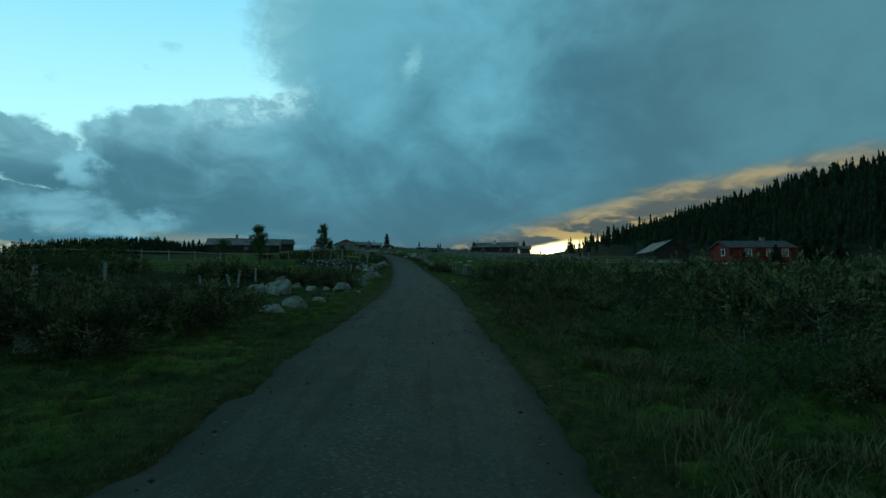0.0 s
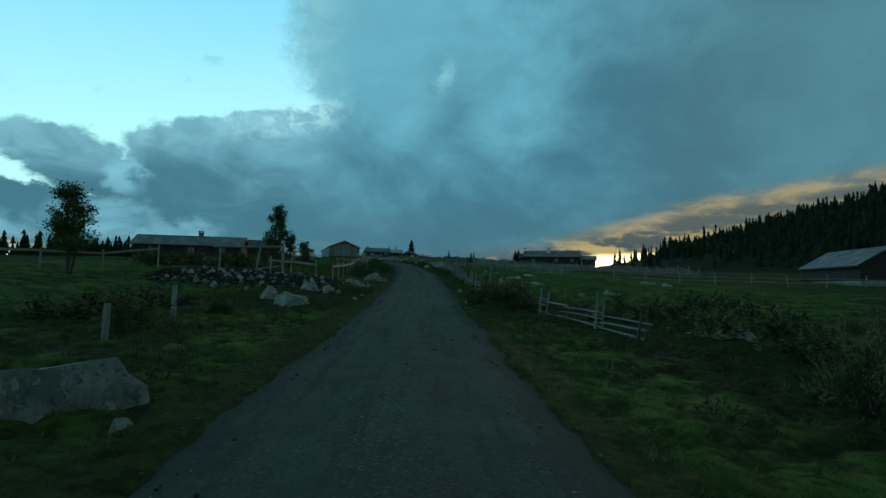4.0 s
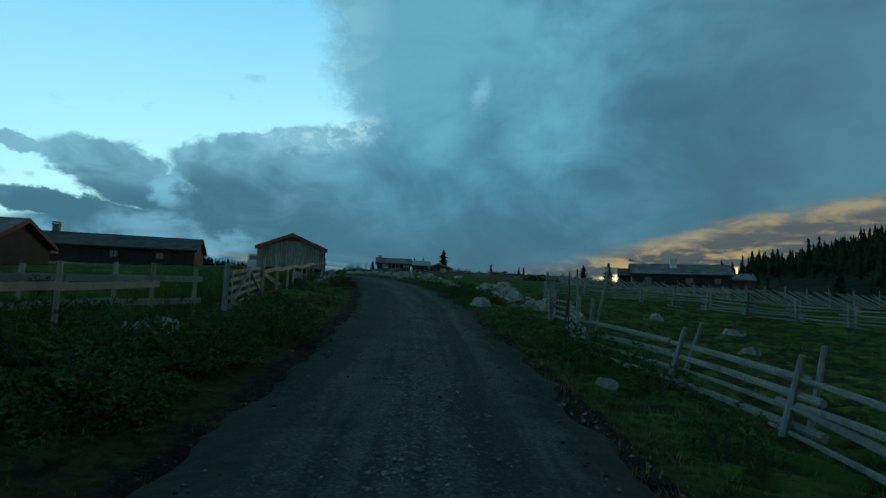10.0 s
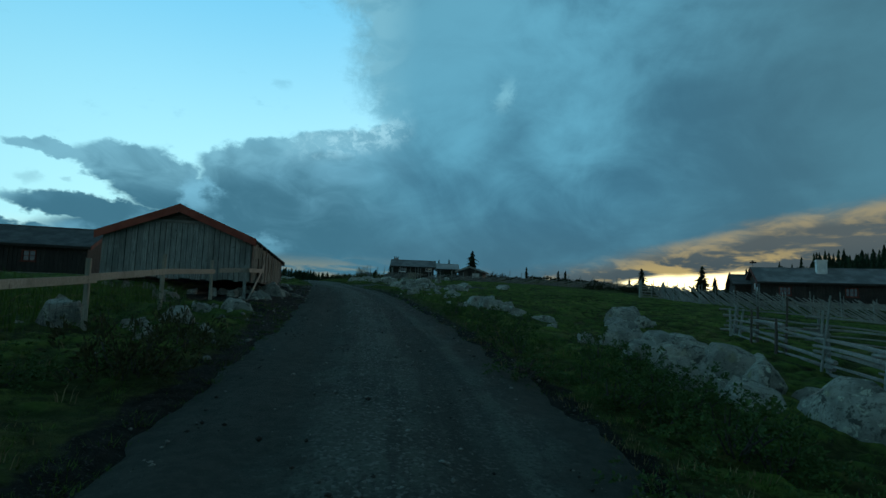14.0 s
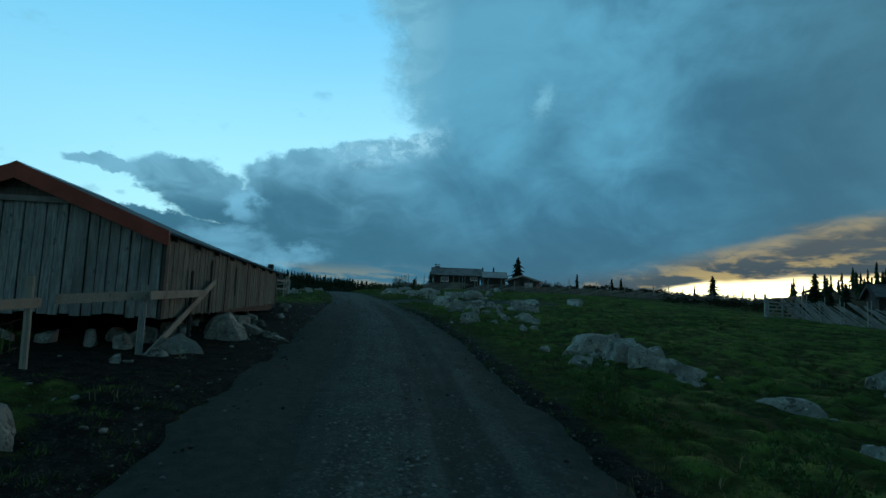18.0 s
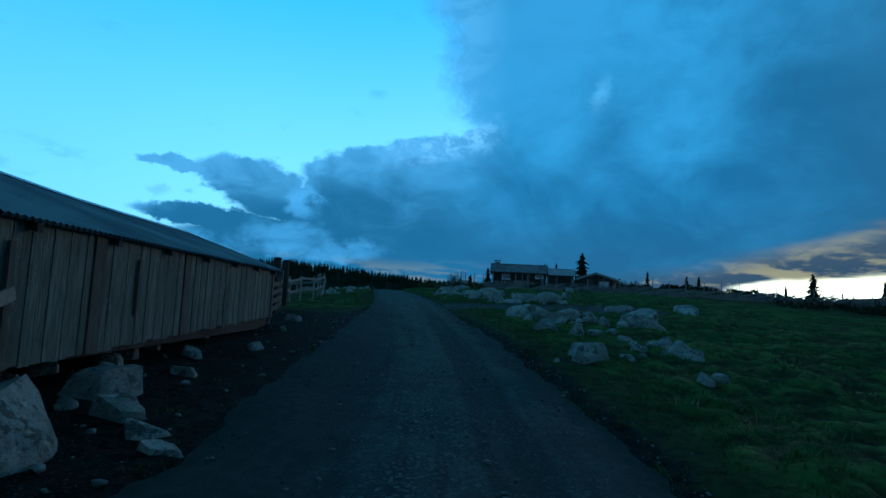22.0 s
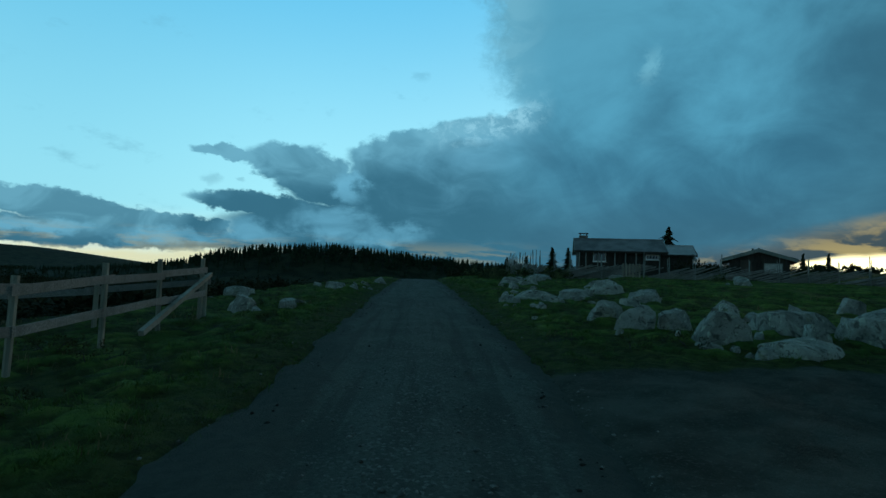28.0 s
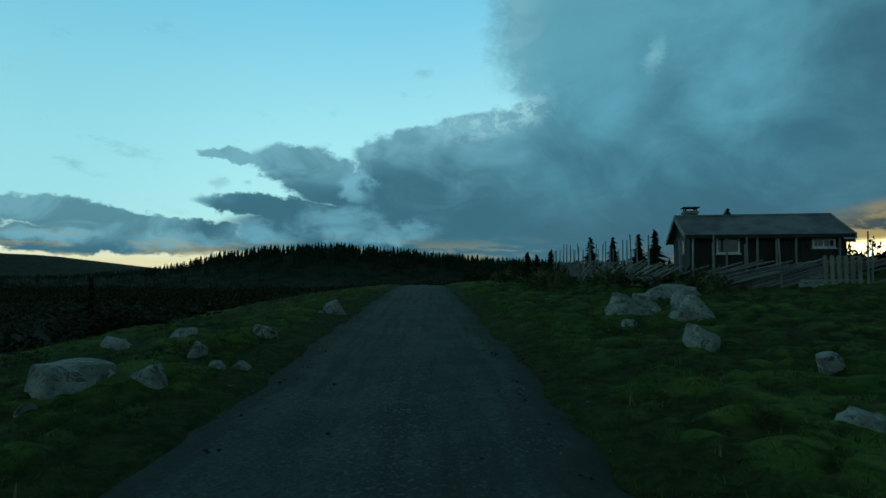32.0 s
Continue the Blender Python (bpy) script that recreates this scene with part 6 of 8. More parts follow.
# ---- boulders ----
def boulder_mesh(name, seed, cuts=7, sub=3):
    """A broken granite block: a ball cut by several flat planes, then roughened."""
    rnd = random.Random(seed)
    bm = bmesh.new()
    bmesh.ops.create_icosphere(bm, subdivisions=sub, radius=0.5)
    tilt = Vector((rnd.uniform(-0.35, 0.35), rnd.uniform(-0.35, 0.35), 1)).normalized()
    planes = [(tilt, rnd.uniform(0.20, 0.36)), (Vector((rnd.uniform(-0.8, 0.8), rnd.uniform(-0.8, 0.8), 1)).normalized(), rnd.uniform(0.36, 0.48))]
    for k in range(cuts):
        a = 2 * math.pi * k / cuts + rnd.uniform(-0.45, 0.45)
        n = Vector((math.cos(a), math.sin(a), rnd.uniform(-0.1, 0.9))).normalized()
        planes.append((n, rnd.uniform(0.24, 0.50)))
    off = Vector((seed * 3.1, seed * 1.7, seed))
    for v in bm.verts:
        c = v.co.normalized()
        p4 = (abs(c.x) ** 2.6 + abs(c.y) ** 2.6 + abs(c.z) ** 2.6) ** (1 / 2.6)
        v.co = c * 0.5 / p4
        for n, d in planes:
            k = v.co.dot(n)
            if k > d:
                v.co -= n * (k - d) * 0.95
        v.co *= 1 + 0.22 * noise.noise(v.co * 1.9 + off) + 0.09 * noise.noise(v.co * 6 + off) + 0.035 * noise.noise(v.co * 15 + off)
    top = max(v.co.z for v in bm.verts)
    wide = max(max(abs(v.co.x), abs(v.co.y)) for v in bm.verts)
    for v in bm.verts:
        v.co.x, v.co.y, v.co.z = v.co.x * 0.5 / wide, v.co.y * 0.5 / wide, max(v.co.z, -0.25) / top
    me = bpy.data.meshes.new(name)
    bm.to_mesh(me)
    bm.free()
    me.materials.append(ROCK)
    me.polygons.foreach_set("use_smooth", [True] * len(me.polygons))
    me.set_sharp_from_angle(angle=radians(30))
    return me


BOULDERS = [boulder_mesh("boulder", 3 + 2 * k, 4 + k % 4) for k in range(20)]
rnd_b = random.Random(77)
SMALL = []


def small_stone(me, m):
    """Keeps a small stone for the joined mesh of loose stones."""
    v = np.empty(len(me.vertices) * 3, np.float32)
    me.vertices.foreach_get("co", v)
    f = np.empty(len(me.polygons) * 3, np.int32)
    me.polygons.foreach_get("vertices", f)
    a = np.array(m)
    SMALL.append((v.reshape(-1, 3) @ a[:3, :3].T + a[:3, 3], f.reshape(-1, 3)))


PEBBLES = [boulder_mesh("stone", 203 + 2 * k, 4 + k % 3, 2) for k in range(8)]


def lay_boulders(rows):
    """Boulders at (station, right, width, height seen)."""
    for s, d, w, h in rows:
        x, y = rp(s, d)
        h = 0.9 * h if h < 0.5 else 0.45 + (h - 0.5) * 0.58
        b = new("boulder", rnd_b.choice(BOULDERS))
        flat = h / max(w, 0.05)
        if flat > 0.72:
            w, flat = h / 0.72, 0.72
        b.matrix_basis = pose(x, y, gz(x, y) - 0.12 * h, rnd_b.gauss(0, 10), rnd_b.gauss(0, 10), rnd_b.uniform(-35, 35) + rnd_b.choice((0, 180)) - 12) @ Matrix.Diagonal((w * 1.06, w * rnd_b.uniform(0.7, 1.0), h, 1))
        kind = "large grey granite boulder" if w > 1.0 else "small grey granite stone" if w < 0.5 else "grey granite rock"
        shape = "upright, lichen-spotted, in the grass" if flat > 0.65 else "low and flat, lichen-spotted, in the grass" if flat < 0.33 else "rounded, lichen-spotted, in the grass"
        tagged(b, f"{kind}, {shape}", "boulder", "pasture boulders")
        if w > 0.75 and not 153.5 < s < 160:
            for _ in range(rnd_b.randint(1, 3)):
                a, k = rnd_b.uniform(3.4, 6.0), w * rnd_b.uniform(0.14, 0.34)
                x2, y2 = x + math.cos(a) * w * 0.68, y + math.sin(a) * w * 0.62
                small_stone(rnd_b.choice(PEBBLES), pose(x2, y2, gz(x2, y2) - 0.03, rnd_b.uniform(-20, 20), rnd_b.uniform(-20, 20), rnd_b.uniform(0, 360)) @ Matrix.Diagonal((k, k * rnd_b.uniform(0.6, 1.0), k * rnd_b.uniform(0.35, 0.6), 1)))


lay_boulders([
    (9.3, -6.1, 0.46, 0.37), (17.1, -4.3, 0.84, 0.29), (18.5, -3.9, 0.61, 0.22), (19.2, -4.1, 0.94, 0.42), (20, 6.5, 0.37, 0.15), (20.9, -3.6, 0.61, 0.25),
    (26.9, -3.4, 0.26, 0.14), (27.6, -2.9, 0.45, 0.12), (28.2, -3.75, 1.15, 0.38), (28.1, -4.55, 0.42, 0.16), (27.8, -5.25, 0.66, 0.34), (29.0, -6.2, 0.78, 0.42), (30.6, -7.2, 0.66, 0.72), (32.4, -3.1, 0.34, 0.40), (34.3, -3.6, 0.44, 0.34),
    (35.2, -3.6, 0.52, 0.17), (35.8, 3.6, 0.3, 0.26), (38.2, -3.8, 0.53, 0.18), (38.8, -4.2, 0.47, 0.28), (39.9, 2.8, 0.43, 0.11), (40.7, -3.4, 0.32, 0.25),
    (40.9, -6.1, 0.57, 0.23), (42.1, -4.7, 0.57, 0.44), (44.6, -3.3, 1.6, 0.62), (53.8, 8.5, 1.76, 0.38),
])
lay_boulders([
    (58.4, -4.2, 1.31, 0.58), (59.8, -5.3, 1.22, 0.76), (61.3, -2.4, 0.31, 0.13), (61.5, 2.1, 0.21, 0.14), (63.5, -2.3, 0.23, 0.16), (63.9, -3.4, 0.28, 0.21),
    (64.3, -4, 0.37, 0.3), (64.6, -4.9, 0.93, 0.54), (64.8, -4, 0.63, 0.4), (69.2, 2.4, 0.3, 0.27), (69.9, -2.65, 0.25, 0.22), (70.75, -3.42, 1.15, 0.53),
    (70.8, 9.6, 0.43, 0.21), (71.4, -3.2, 0.4, 0.16), (71.7, 11.6, 1.07, 0.38), (72.41, -3.44, 0.78, 0.21), (73.44, -3.91, 0.87, 0.38), (73.5, -3, 0.2, 0.18),
    (75.6, 5.4, 1.06, 0.32), (77.66, -2.98, 1.43, 0.55), (78, -2.3, 0.3, 0.16), (81.9, 6.9, 0.86, 0.43),
])
lay_boulders([
    (82.9, 10.1, 1.61, 0.27), (84.2, 21.4, 1.16, 0.35), (86.45, -3.37, 0.64, 0.21), (86.4, 20.8, 1.4, 0.37), (87.24, -3.03, 0.87, 0.4), (89.22, -3.16, 0.55, 0.19),
    (91.6, 2.3, 0.32, 0.14), (93.19, -4.3, 0.74, 0.25), (93, 10.2, 1.95, 0.45), (96, 3.2, 0.38, 0.14), (96.5, -2.7, 0.5, 0.2), (97.75, -4.25, 1.2, 0.46),
    (100.9, 3, 0.29, 0.12), (101.4, 8.9, 0.63, 0.21), (101.9, 14.2, 1.58, 0.41), (106.3, 11.5, 0.8, 0.22), (110, 3.4, 1.09, 0.35), (110.7, 6.1, 0.71, 0.61),
    (110.8, 11.3, 0.84, 0.42), (111.5, 5.9, 0.62, 0.5), (112.2, 5.4, 0.34, 0.17), (113.1, 6, 0.32, 0.14),
])
lay_boulders([
    (113.5, 7.4, 1.01, 0.67), (113.9, 5.7, 0.43, 0.1), (114.8, 7.4, 1.07, 0.34), (117.5, 7.8, 0.63, 0.25), (117.7, 7.2, 0.77, 0.32), (119, 7.3, 0.71, 0.57),
    (119.6, 6.8, 1.04, 0.59), (119.77, -3.38, 0.34, 0.22), (120.42, -3.77, 0.6, 0.32), (120.82, -2.62, 0.44, 0.2), (126.5, -5.0, 0.83, 0.46), (120.4, -5.0, 0.86, 0.66), (121.3, 6.9, 1.16, 0.83), (121.4, -3.4, 0.9, 0.38), (123, 6.8, 1.65, 1.1),
    (124.9, -2.8, 0.97, 0.36), (125.7, 5.9, 0.42, 0.33), (124.2, -3.6, 0.72, 0.32), (127.6, 9, 1.17, 0.43), (127.6, 10, 0.76, 0.54), (127.7, 6.4, 0.92, 0.28),
    (128.9, -3.5, 0.34, 0.16), (129.3, 10.3, 1.51, 0.75), (130.2, 4.2, 0.48, 0.31), (130.25, -3.12, 0.98, 0.36),
])
lay_boulders([
    (130.4, 5.8, 0.68, 0.38), (130.4, 6.4, 0.87, 0.38), (131.25, -4.39, 0.64, 0.28), (131.1, 5.4, 0.97, 0.58), (131.9, 4.7, 0.5, 0.16), (132.1, 4.1, 0.26, 0.13),
    (132.1, 6.6, 0.88, 0.55), (132.5, -2.9, 1.32, 0.66), (132.8, 5.7, 1.5, 0.87), (132.9, -1.75, 0.4, 0.08), (133.3, -2.08, 0.51, 0.19), (133.75, -2.5, 0.62, 0.26),
    (134.44, -3.14, 0.87, 0.46), (135.2, -3.4, 0.6, 0.22), (135.8, -2.8, 0.45, 0.15), (136.9, 5, 0.2, 0.27), (137.2, -3.2, 0.45, 0.24), (137.4, 5.5, 0.32, 0.15),
    (138.7, 3.6, 1.05, 0.38), (138.5, -2.6, 0.42, 0.15), (139.34, 4.64, 0.35, 0.16),
])
lay_boulders([
    (140.03, 6.02, 1.1, 0.32), (140.47, 5.35, 0.42, 0.22), (141.02, 6.16, 0.57, 0.32), (141.42, 6.39, 0.83, 0.15), (141.5, -2.8, 0.2, 0.15), (141.88, 5.55, 0.46, 0.16),
    (143.2, 5.25, 0.51, 0.23), (143.42, 4.76, 0.57, 0.46), (143.54, 5.84, 0.37, 0.19), (144.07, 4.08, 0.69, 0.28), (144.5, -3.2, 0.55, 0.24), (146.78, 7.89, 1.75, 0.47),
    (147.27, 5.53, 1.2, 0.4), (147.91, 6.68, 0.78, 0.36), (148.24, 4.35, 1.38, 0.93), (148.31, 8.77, 1.56, 0.66), (148.23, 5.92, 1.1, 0.47), (148.56, 5.1, 0.92, 0.57),
    (154.9, 10.3, 1, 0.34), (155.7, 14.4, 1.4, 0.42), (156, 10.7, 0.92, 0.26), (157.4, 11.8, 1.3, 0.34),
])
lay_boulders([
    (157.4, 15.4, 1.41, 0.45), (160.6, 5.5, 0.24, 0.11), (160.6, 6.4, 1.42, 0.4), (160.7, 5.1, 0.43, 0.11), (161.4, 5.6, 1.08, 0.82), (161.5, 8.8, 1.92, 0.64),
    (162.8, 7.9, 2.12, 1), (162.9, 4.7, 0.88, 0.71), (162.9, 5.5, 0.77, 0.61), (164.7, 4.6, 0.88, 0.54), (165.1, 3, 0.22, 0.08), (165.8, 11.6, 0.83, 0.53),
    (166.3, -4.5, 1.25, 0.5), (173.6, -6.9, 1.7, 0.36), (166.1, 5.1, 0.42, 0.27), (166.3, -3.4, 0.67, 0.27), (166.8, -3.3, 0.7, 0.34), (167.4, -4.8, 0.58, 0.43), (167.6, 3.7, 0.56, 0.24),
    (168.1, 6.5, 0.8, 0.28), (168.2, 3.6, 0.32, 0.15), (169, 5.6, 0.31, 0.13),
])
lay_boulders([
    (169.5, 7.5, 1.05, 0.52), (170.7, 4.4, 2.1, 0.40), (171.6, 5.7, 1.5, 0.36), (169.75, 3.2, 0.55, 0.36), (170.85, 3.1, 0.42, 0.33), (170.5, 3.05, 0.22, 0.1), (168.5, 2.75, 0.24, 0.13), (168.6, 3.05, 0.2, 0.13), (170.3, 7.9, 0.88, 0.47), (171.3, 3.4, 0.39, 0.25), (173.3, 7.6, 1.74, 0.56), (174.2, 4, 0.37, 0.15),
    (175.9, 8.2, 1.51, 0.55), (176.1, -3.6, 1.2, 0.44), (176.3, 5.3, 0.35, 0.33), (176.4, -2.8, 0.53, 0.26), (177.6, -2.5, 0.35, 0.13), (177.8, -2.2, 0.36, 0.14),
    (178.2, -3, 0.36, 0.22), (178.3, 4.6, 0.71, 0.37), (179.6, 17, 1.32, 0.88), (179.7, -5, 0.69, 0.3), (180.6, 4.4, 0.33, 0.17), (180.7, -2.7, 0.6, 0.27),
    (181, -4.4, 0.74, 0.32), (181.2, 5.7, 0.82, 0.31), (182.7, 6.6, 0.66, 0.33), (183.1, 5.4, 1.29, 0.65),
])
lay_boulders([
    (184, 6, 0.73, 0.32), (185.5, 7.5, 1.94, 0.48), (186.4, -2.3, 0.84, 0.47), (187.6, 13, 1.11, 0.33),
])

# jumbled heaps of broken blocks cleared from the pasture
hp = random.Random(31)
for s0, d0, ls, ld, n, w0 in ((24.4, -6.5, 1.3, 0.8, 11, 0.8), (118.3, 6.2, 2.2, 0.9, 24, 0.82), (130.6, 5.7, 1.3, 0.7, 8, 0.5), (140.0, 5.9, 1.0, 0.7, 3, 0.3), (147.4, 5.4, 1.0, 1.5, 8, 0.42), (163.5, 8.0, 2.5, 1.4, 9, 0.55), (183.5, 6.3, 1.8, 0.9, 10, 0.55)):
    for k in range(n):
        q, r_ = hp.uniform(-1, 1), hp.uniform(-1, 1)
        x, y = rp(s0 + q * ls, d0 + r_ * ld)
        w = w0 * hp.uniform(0.5, 1.45)
        lift = 0.28 * max(0.0, 1 - q * q - r_ * r_) * hp.random()
        m = pose(x, y, gz(x, y) - 0.08 + lift, hp.gauss(0, 22), hp.gauss(0, 22), hp.uniform(0, 360)) @ Matrix.Diagonal((w * 1.2, w * hp.uniform(0.5, 0.9), w * hp.uniform(0.35, 0.7), 1))
        if w < 0.58:
            small_stone(hp.choice(PEBBLES), m)
            continue
        b = new("boulder", hp.choice(BOULDERS))
        b.matrix_basis = m
        tagged(b, "broken grey granite block in a jumbled heap of stones", "boulder", "stone heaps")
# loose stone bank under the gate frame
bank = random.Random(8)
for k in range(170):
    s, d = 64.3 + bank.random() * 7.6, -4.2 - bank.random() * 8.0
    x, y = rp(s, d)
    w = 0.10 + 0.38 * bank.random() ** 2
    small_stone(bank.choice(PEBBLES), pose(x, y, gz(x, y) - 0.03, bank.uniform(-25, 25), bank.uniform(-25, 25), bank.uniform(0, 360)) @ Matrix.Diagonal((w, w * 0.8, w * 0.55, 1)))
# foundation stones along the barn's foot
fs = random.Random(9)
for k in range(16):
    s, d = 130.2 + k * 0.82, -3.95 + fs.uniform(-0.2, 0.15)
    x, y = rp(s, d)
    w = fs.uniform(0.35, 0.70)
    b = new("foundation_stone", fs.choice(BOULDERS))
    b.matrix_basis = pose(x, y, gz(x, y) - 0.08, fs.uniform(-10, 10), fs.uniform(-10, 10), fs.uniform(0, 360)) @ Matrix.Diagonal((w, w * 0.8, fs.uniform(0.22, 0.4) if k < 9 else 0.2, 1))
    tagged(b, "grey foundation stone under the barn wall", "stone", "barn foundation stones")
for k in range(7):
    c = Vector((-20.2, 127.6)) + Vector((-0.937, -0.35)) * (0.4 + 0.68 * k)
    b = new("foundation_stone", fs.choice(BOULDERS))
    b.matrix_basis = pose(c.x, c.y, gz(c.x, c.y) - 0.08, 0, 0, fs.uniform(0, 360)) @ Matrix.Diagonal((fs.uniform(0.3, 0.6), 0.4, fs.uniform(0.25, 0.4), 1))
    tagged(b, "grey foundation stone under the barn wall", "stone", "barn foundation stones")


at, vs, fs_ = 0, [], []
for v, f in SMALL:
    vs.append(v)
    fs_.append(f + at)
    at += len(v)
tagged(new("loose_stones", fast_mesh("loose_stones", np.concatenate(vs), None, np.concatenate(fs_), ROCK)), "small broken grey stones lying round the boulders and banks", "stones", kind="stuff")

# ---- loose gravel, grass and heath ----
def scatter(n, s0, s1, dfun, seed):
    r = np.random.RandomState(seed)
    s = r.uniform(s0, s1, n)
    d = dfun(r, n)
    mid, half = mid_half(s)
    d = d + (mid + (half - 1) * d) * (1 - sstep(np.abs(d), 2.0, 5.0))
    x, y = at_road(s, d)
    return r, s, d, x, y


def stones(name, n, s0, s1, dfun, size, seed, label, material=PEBBLE):
    r, s, d, x, y = scatter(n, s0, s1, dfun, seed)
    c = across_road(s, d) / (ROAD_W / 2)
    z = np.where(np.abs(c) < 1.02, np.interp(s, RS, RL[:, 2]) + 0.03 * (1 - c * c) - 0.012, height(x, y))
    k = size * (0.5 + r.rand(n) ** 3 * 2.2)
    if size > 0.02:
        hull = bmesh.new()
        bmesh.ops.create_icosphere(hull, subdivisions=1, radius=1.15)
        base = np.array([v_.co[:] for v_ in hull.verts]) * (1, 0.75, 0.55)
        t = np.array([[v_.index for v_ in f_.verts] for f_ in hull.faces])
        hull.free()
    else:
        base = np.array([(1, 0, 0), (0, 1, 0), (-1, 0, 0), (0, -1, 0), (0, 0, 0.6), (0, 0, -0.6)])
        t = np.array([(0, 1, 4), (1, 2, 4), (2, 3, 4), (3, 0, 4), (1, 0, 5), (2, 1, 5), (3, 2, 5), (0, 3, 5)])
    m = len(base)
    v = base[None] * (0.5 + 0.7 * r.rand(n, m, 1)) * k[:, None, None] * 0.8
    a = r.rand(n) * 6.28
    c, sn = np.cos(a)[:, None], np.sin(a)[:, None]
    vx, vy = v[..., 0] * c - v[..., 1] * sn, v[..., 0] * sn + v[..., 1] * c
    v = np.stack([vx + x[:, None], vy + y[:, None], v[..., 2] + z[:, None] + 0.2 * k[:, None]], -1)
    tr = (t[None] + m * np.arange(n)[:, None, None]).reshape(-1, 3)
    return tagged(new(name, fast_mesh(name, v.reshape(-1, 3), None, tr, material)), label, "gravel", kind="stuff")


stones("loose_gravel", 13000, -3, 205, lambda r, n: np.where(r.rand(n) < 0.45, r.normal(0, 0.22, n), np.sign(r.rand(n) - 0.5) * (ROAD_W / 2 - 0.1 + np.abs(r.normal(0, 0.25, n)))), 0.016, 1, "loose grey gravel along the road")
stones("verge_stones", 3000, 58, 160, lambda r, n: 1.42 + np.abs(r.normal(0, 0.3, n)), 0.018, 2, "grey stones along the gravelly verge")
stones("bank_stones", 1500, 63.8, 72.5, lambda r, n: -4.0 - 8.5 * r.rand(n), 0.05, 13, "small broken stones of the rough stone bank", PEBBLE)
stones("bank_clods", 2600, 63.8, 72.5, lambda r, n: -4.0 - 8.5 * r.rand(n), 0.07, 19, "dark clods of earth in the rough stone bank", SOIL)
stones("yard_stones", 260, 118, 150, lambda r, n: -1.6 - np.abs(r.normal(0, 1.0, n)), 0.035, 3, "small stones on the trodden earth by the barn")
stones("road_gravel", 11000, 80, 160, lambda r, n: r.normal(0.05, 0.34, n), 0.019, 14, "loose pale gravel between the wheel tracks")
stones("edge_clods", 8000, -2, 200, lambda r, n: np.sign(r.rand(n) - 0.5) * (1.46 + r.normal(0, 0.15, n)), 0.017, 15, "dark clods and crumbled earth along the road edge", SOIL)
stones("droppings", 900, -2, 200, lambda r, n: r.uniform(-1.5, 1.5, n), 0.02, 4, "dark sheep droppings and clods on the road", SOIL)


def grass(name, n, s0, s1, dfun, tall, blades, material, seed, label, width=0.012, keep=None, curl=0.5):
    """Tufts of bent blades, all in one mesh."""
    r, s, d, x, y = scatter(n, s0, s1, dfun, seed)
    if keep is not None:
        m = keep(r, s, d, x, y)
        x, y, n = x[m], y[m], int(m.sum())
    z = height(x, y)
    N = n * blades
    a = r.rand(N) * 6.283
    ca, sa = np.cos(a), np.sin(a)
    out = np.sqrt(r.rand(N)) * np.repeat(0.10 + 0.14 * r.rand(n), blades) * (0.5 + tall * 4)
    bx, by = np.repeat(x, blades) + ca * out, np.repeat(y, blades) + sa * out
    bz = np.repeat(z, blades) - 0.02
    h = tall * (0.5 + r.rand(N) * 0.6) * np.repeat(0.5 + 0.9 * r.rand(n), blades)
    a = a + r.normal(0, 0.9, N)
    ca, sa = np.cos(a), np.sin(a)
    w = width * (0.7 + 0.6 * r.rand(N))
    l = h * curl * (0.4 + r.rand(N))
    mx, my = bx + ca * l * 0.35, by + sa * l * 0.35
    tx_, ty_ = bx + ca * l, by + sa * l
    v = np.stack([np.stack([bx - sa * w, by + ca * w, bz], -1), np.stack([bx + sa * w, by - ca * w, bz], -1),
                  np.stack([mx + sa * w * 0.8, my - ca * w * 0.8, bz + h * 0.65], -1), np.stack([mx - sa * w * 0.8, my + ca * w * 0.8, bz + h * 0.65], -1),
                  np.stack([tx_, ty_, bz + h], -1)], 1)
    if tall < 0.15:
        v = v[:, [0, 1, 4]]
        return tagged(new(name, fast_mesh(name, v.reshape(-1, 3), None, 3 * np.arange(N)[:, None] + np.array([[0, 1, 2]]), material)), label, "grass", kind="stuff")
    i = 5 * np.arange(N)[:, None]
    return tagged(new(name, fast_mesh(name, v.reshape(-1, 3), i + np.array([[0, 1, 2, 3]]), i + np.array([[3, 2, 4]]), material)), label, "grass", kind="stuff")


def not_bare(r, s, d, x, y):
    bare = ((s > 127.5) & (s < 152) & (d < 0) & (d > -5.2) & (r.rand(len(s)) < 0.9)) | ((s > 154.5) & (s < 159.5) & (d > 1) & (d < 12))
    bare |= (s > 63) & (s < 73.5) & (d < -4.2) & (d > -13)
    inbarn = (s > 129.5) & (s < 143) & (d < -3.5) & (d > -9)
    return ~(bare | inbarn)


def tufty(r, s, d, x, y):
    """Mostly on the hummocks."""
    far = np.abs(d)
    on = hummocks(x, y, s, d, far)
    return not_bare(r, s, d, x, y) & (r.rand(len(s)) < 0.25 + 1.4 * on) & ~((d < 0) & (s > 78) & (s < 106) & (d > -5) & (r.rand(len(s)) < 0.7))


def verge(r, n):
    return np.sign(r.rand(n) - 0.5) * (ROAD_W / 2 - 0.05 + np.abs(r.normal(0, 1.1, n)))


def wide(r, n):
    return np.sign(r.rand(n) - 0.5) * (2.2 + 12 * r.rand(n) ** 1.4)


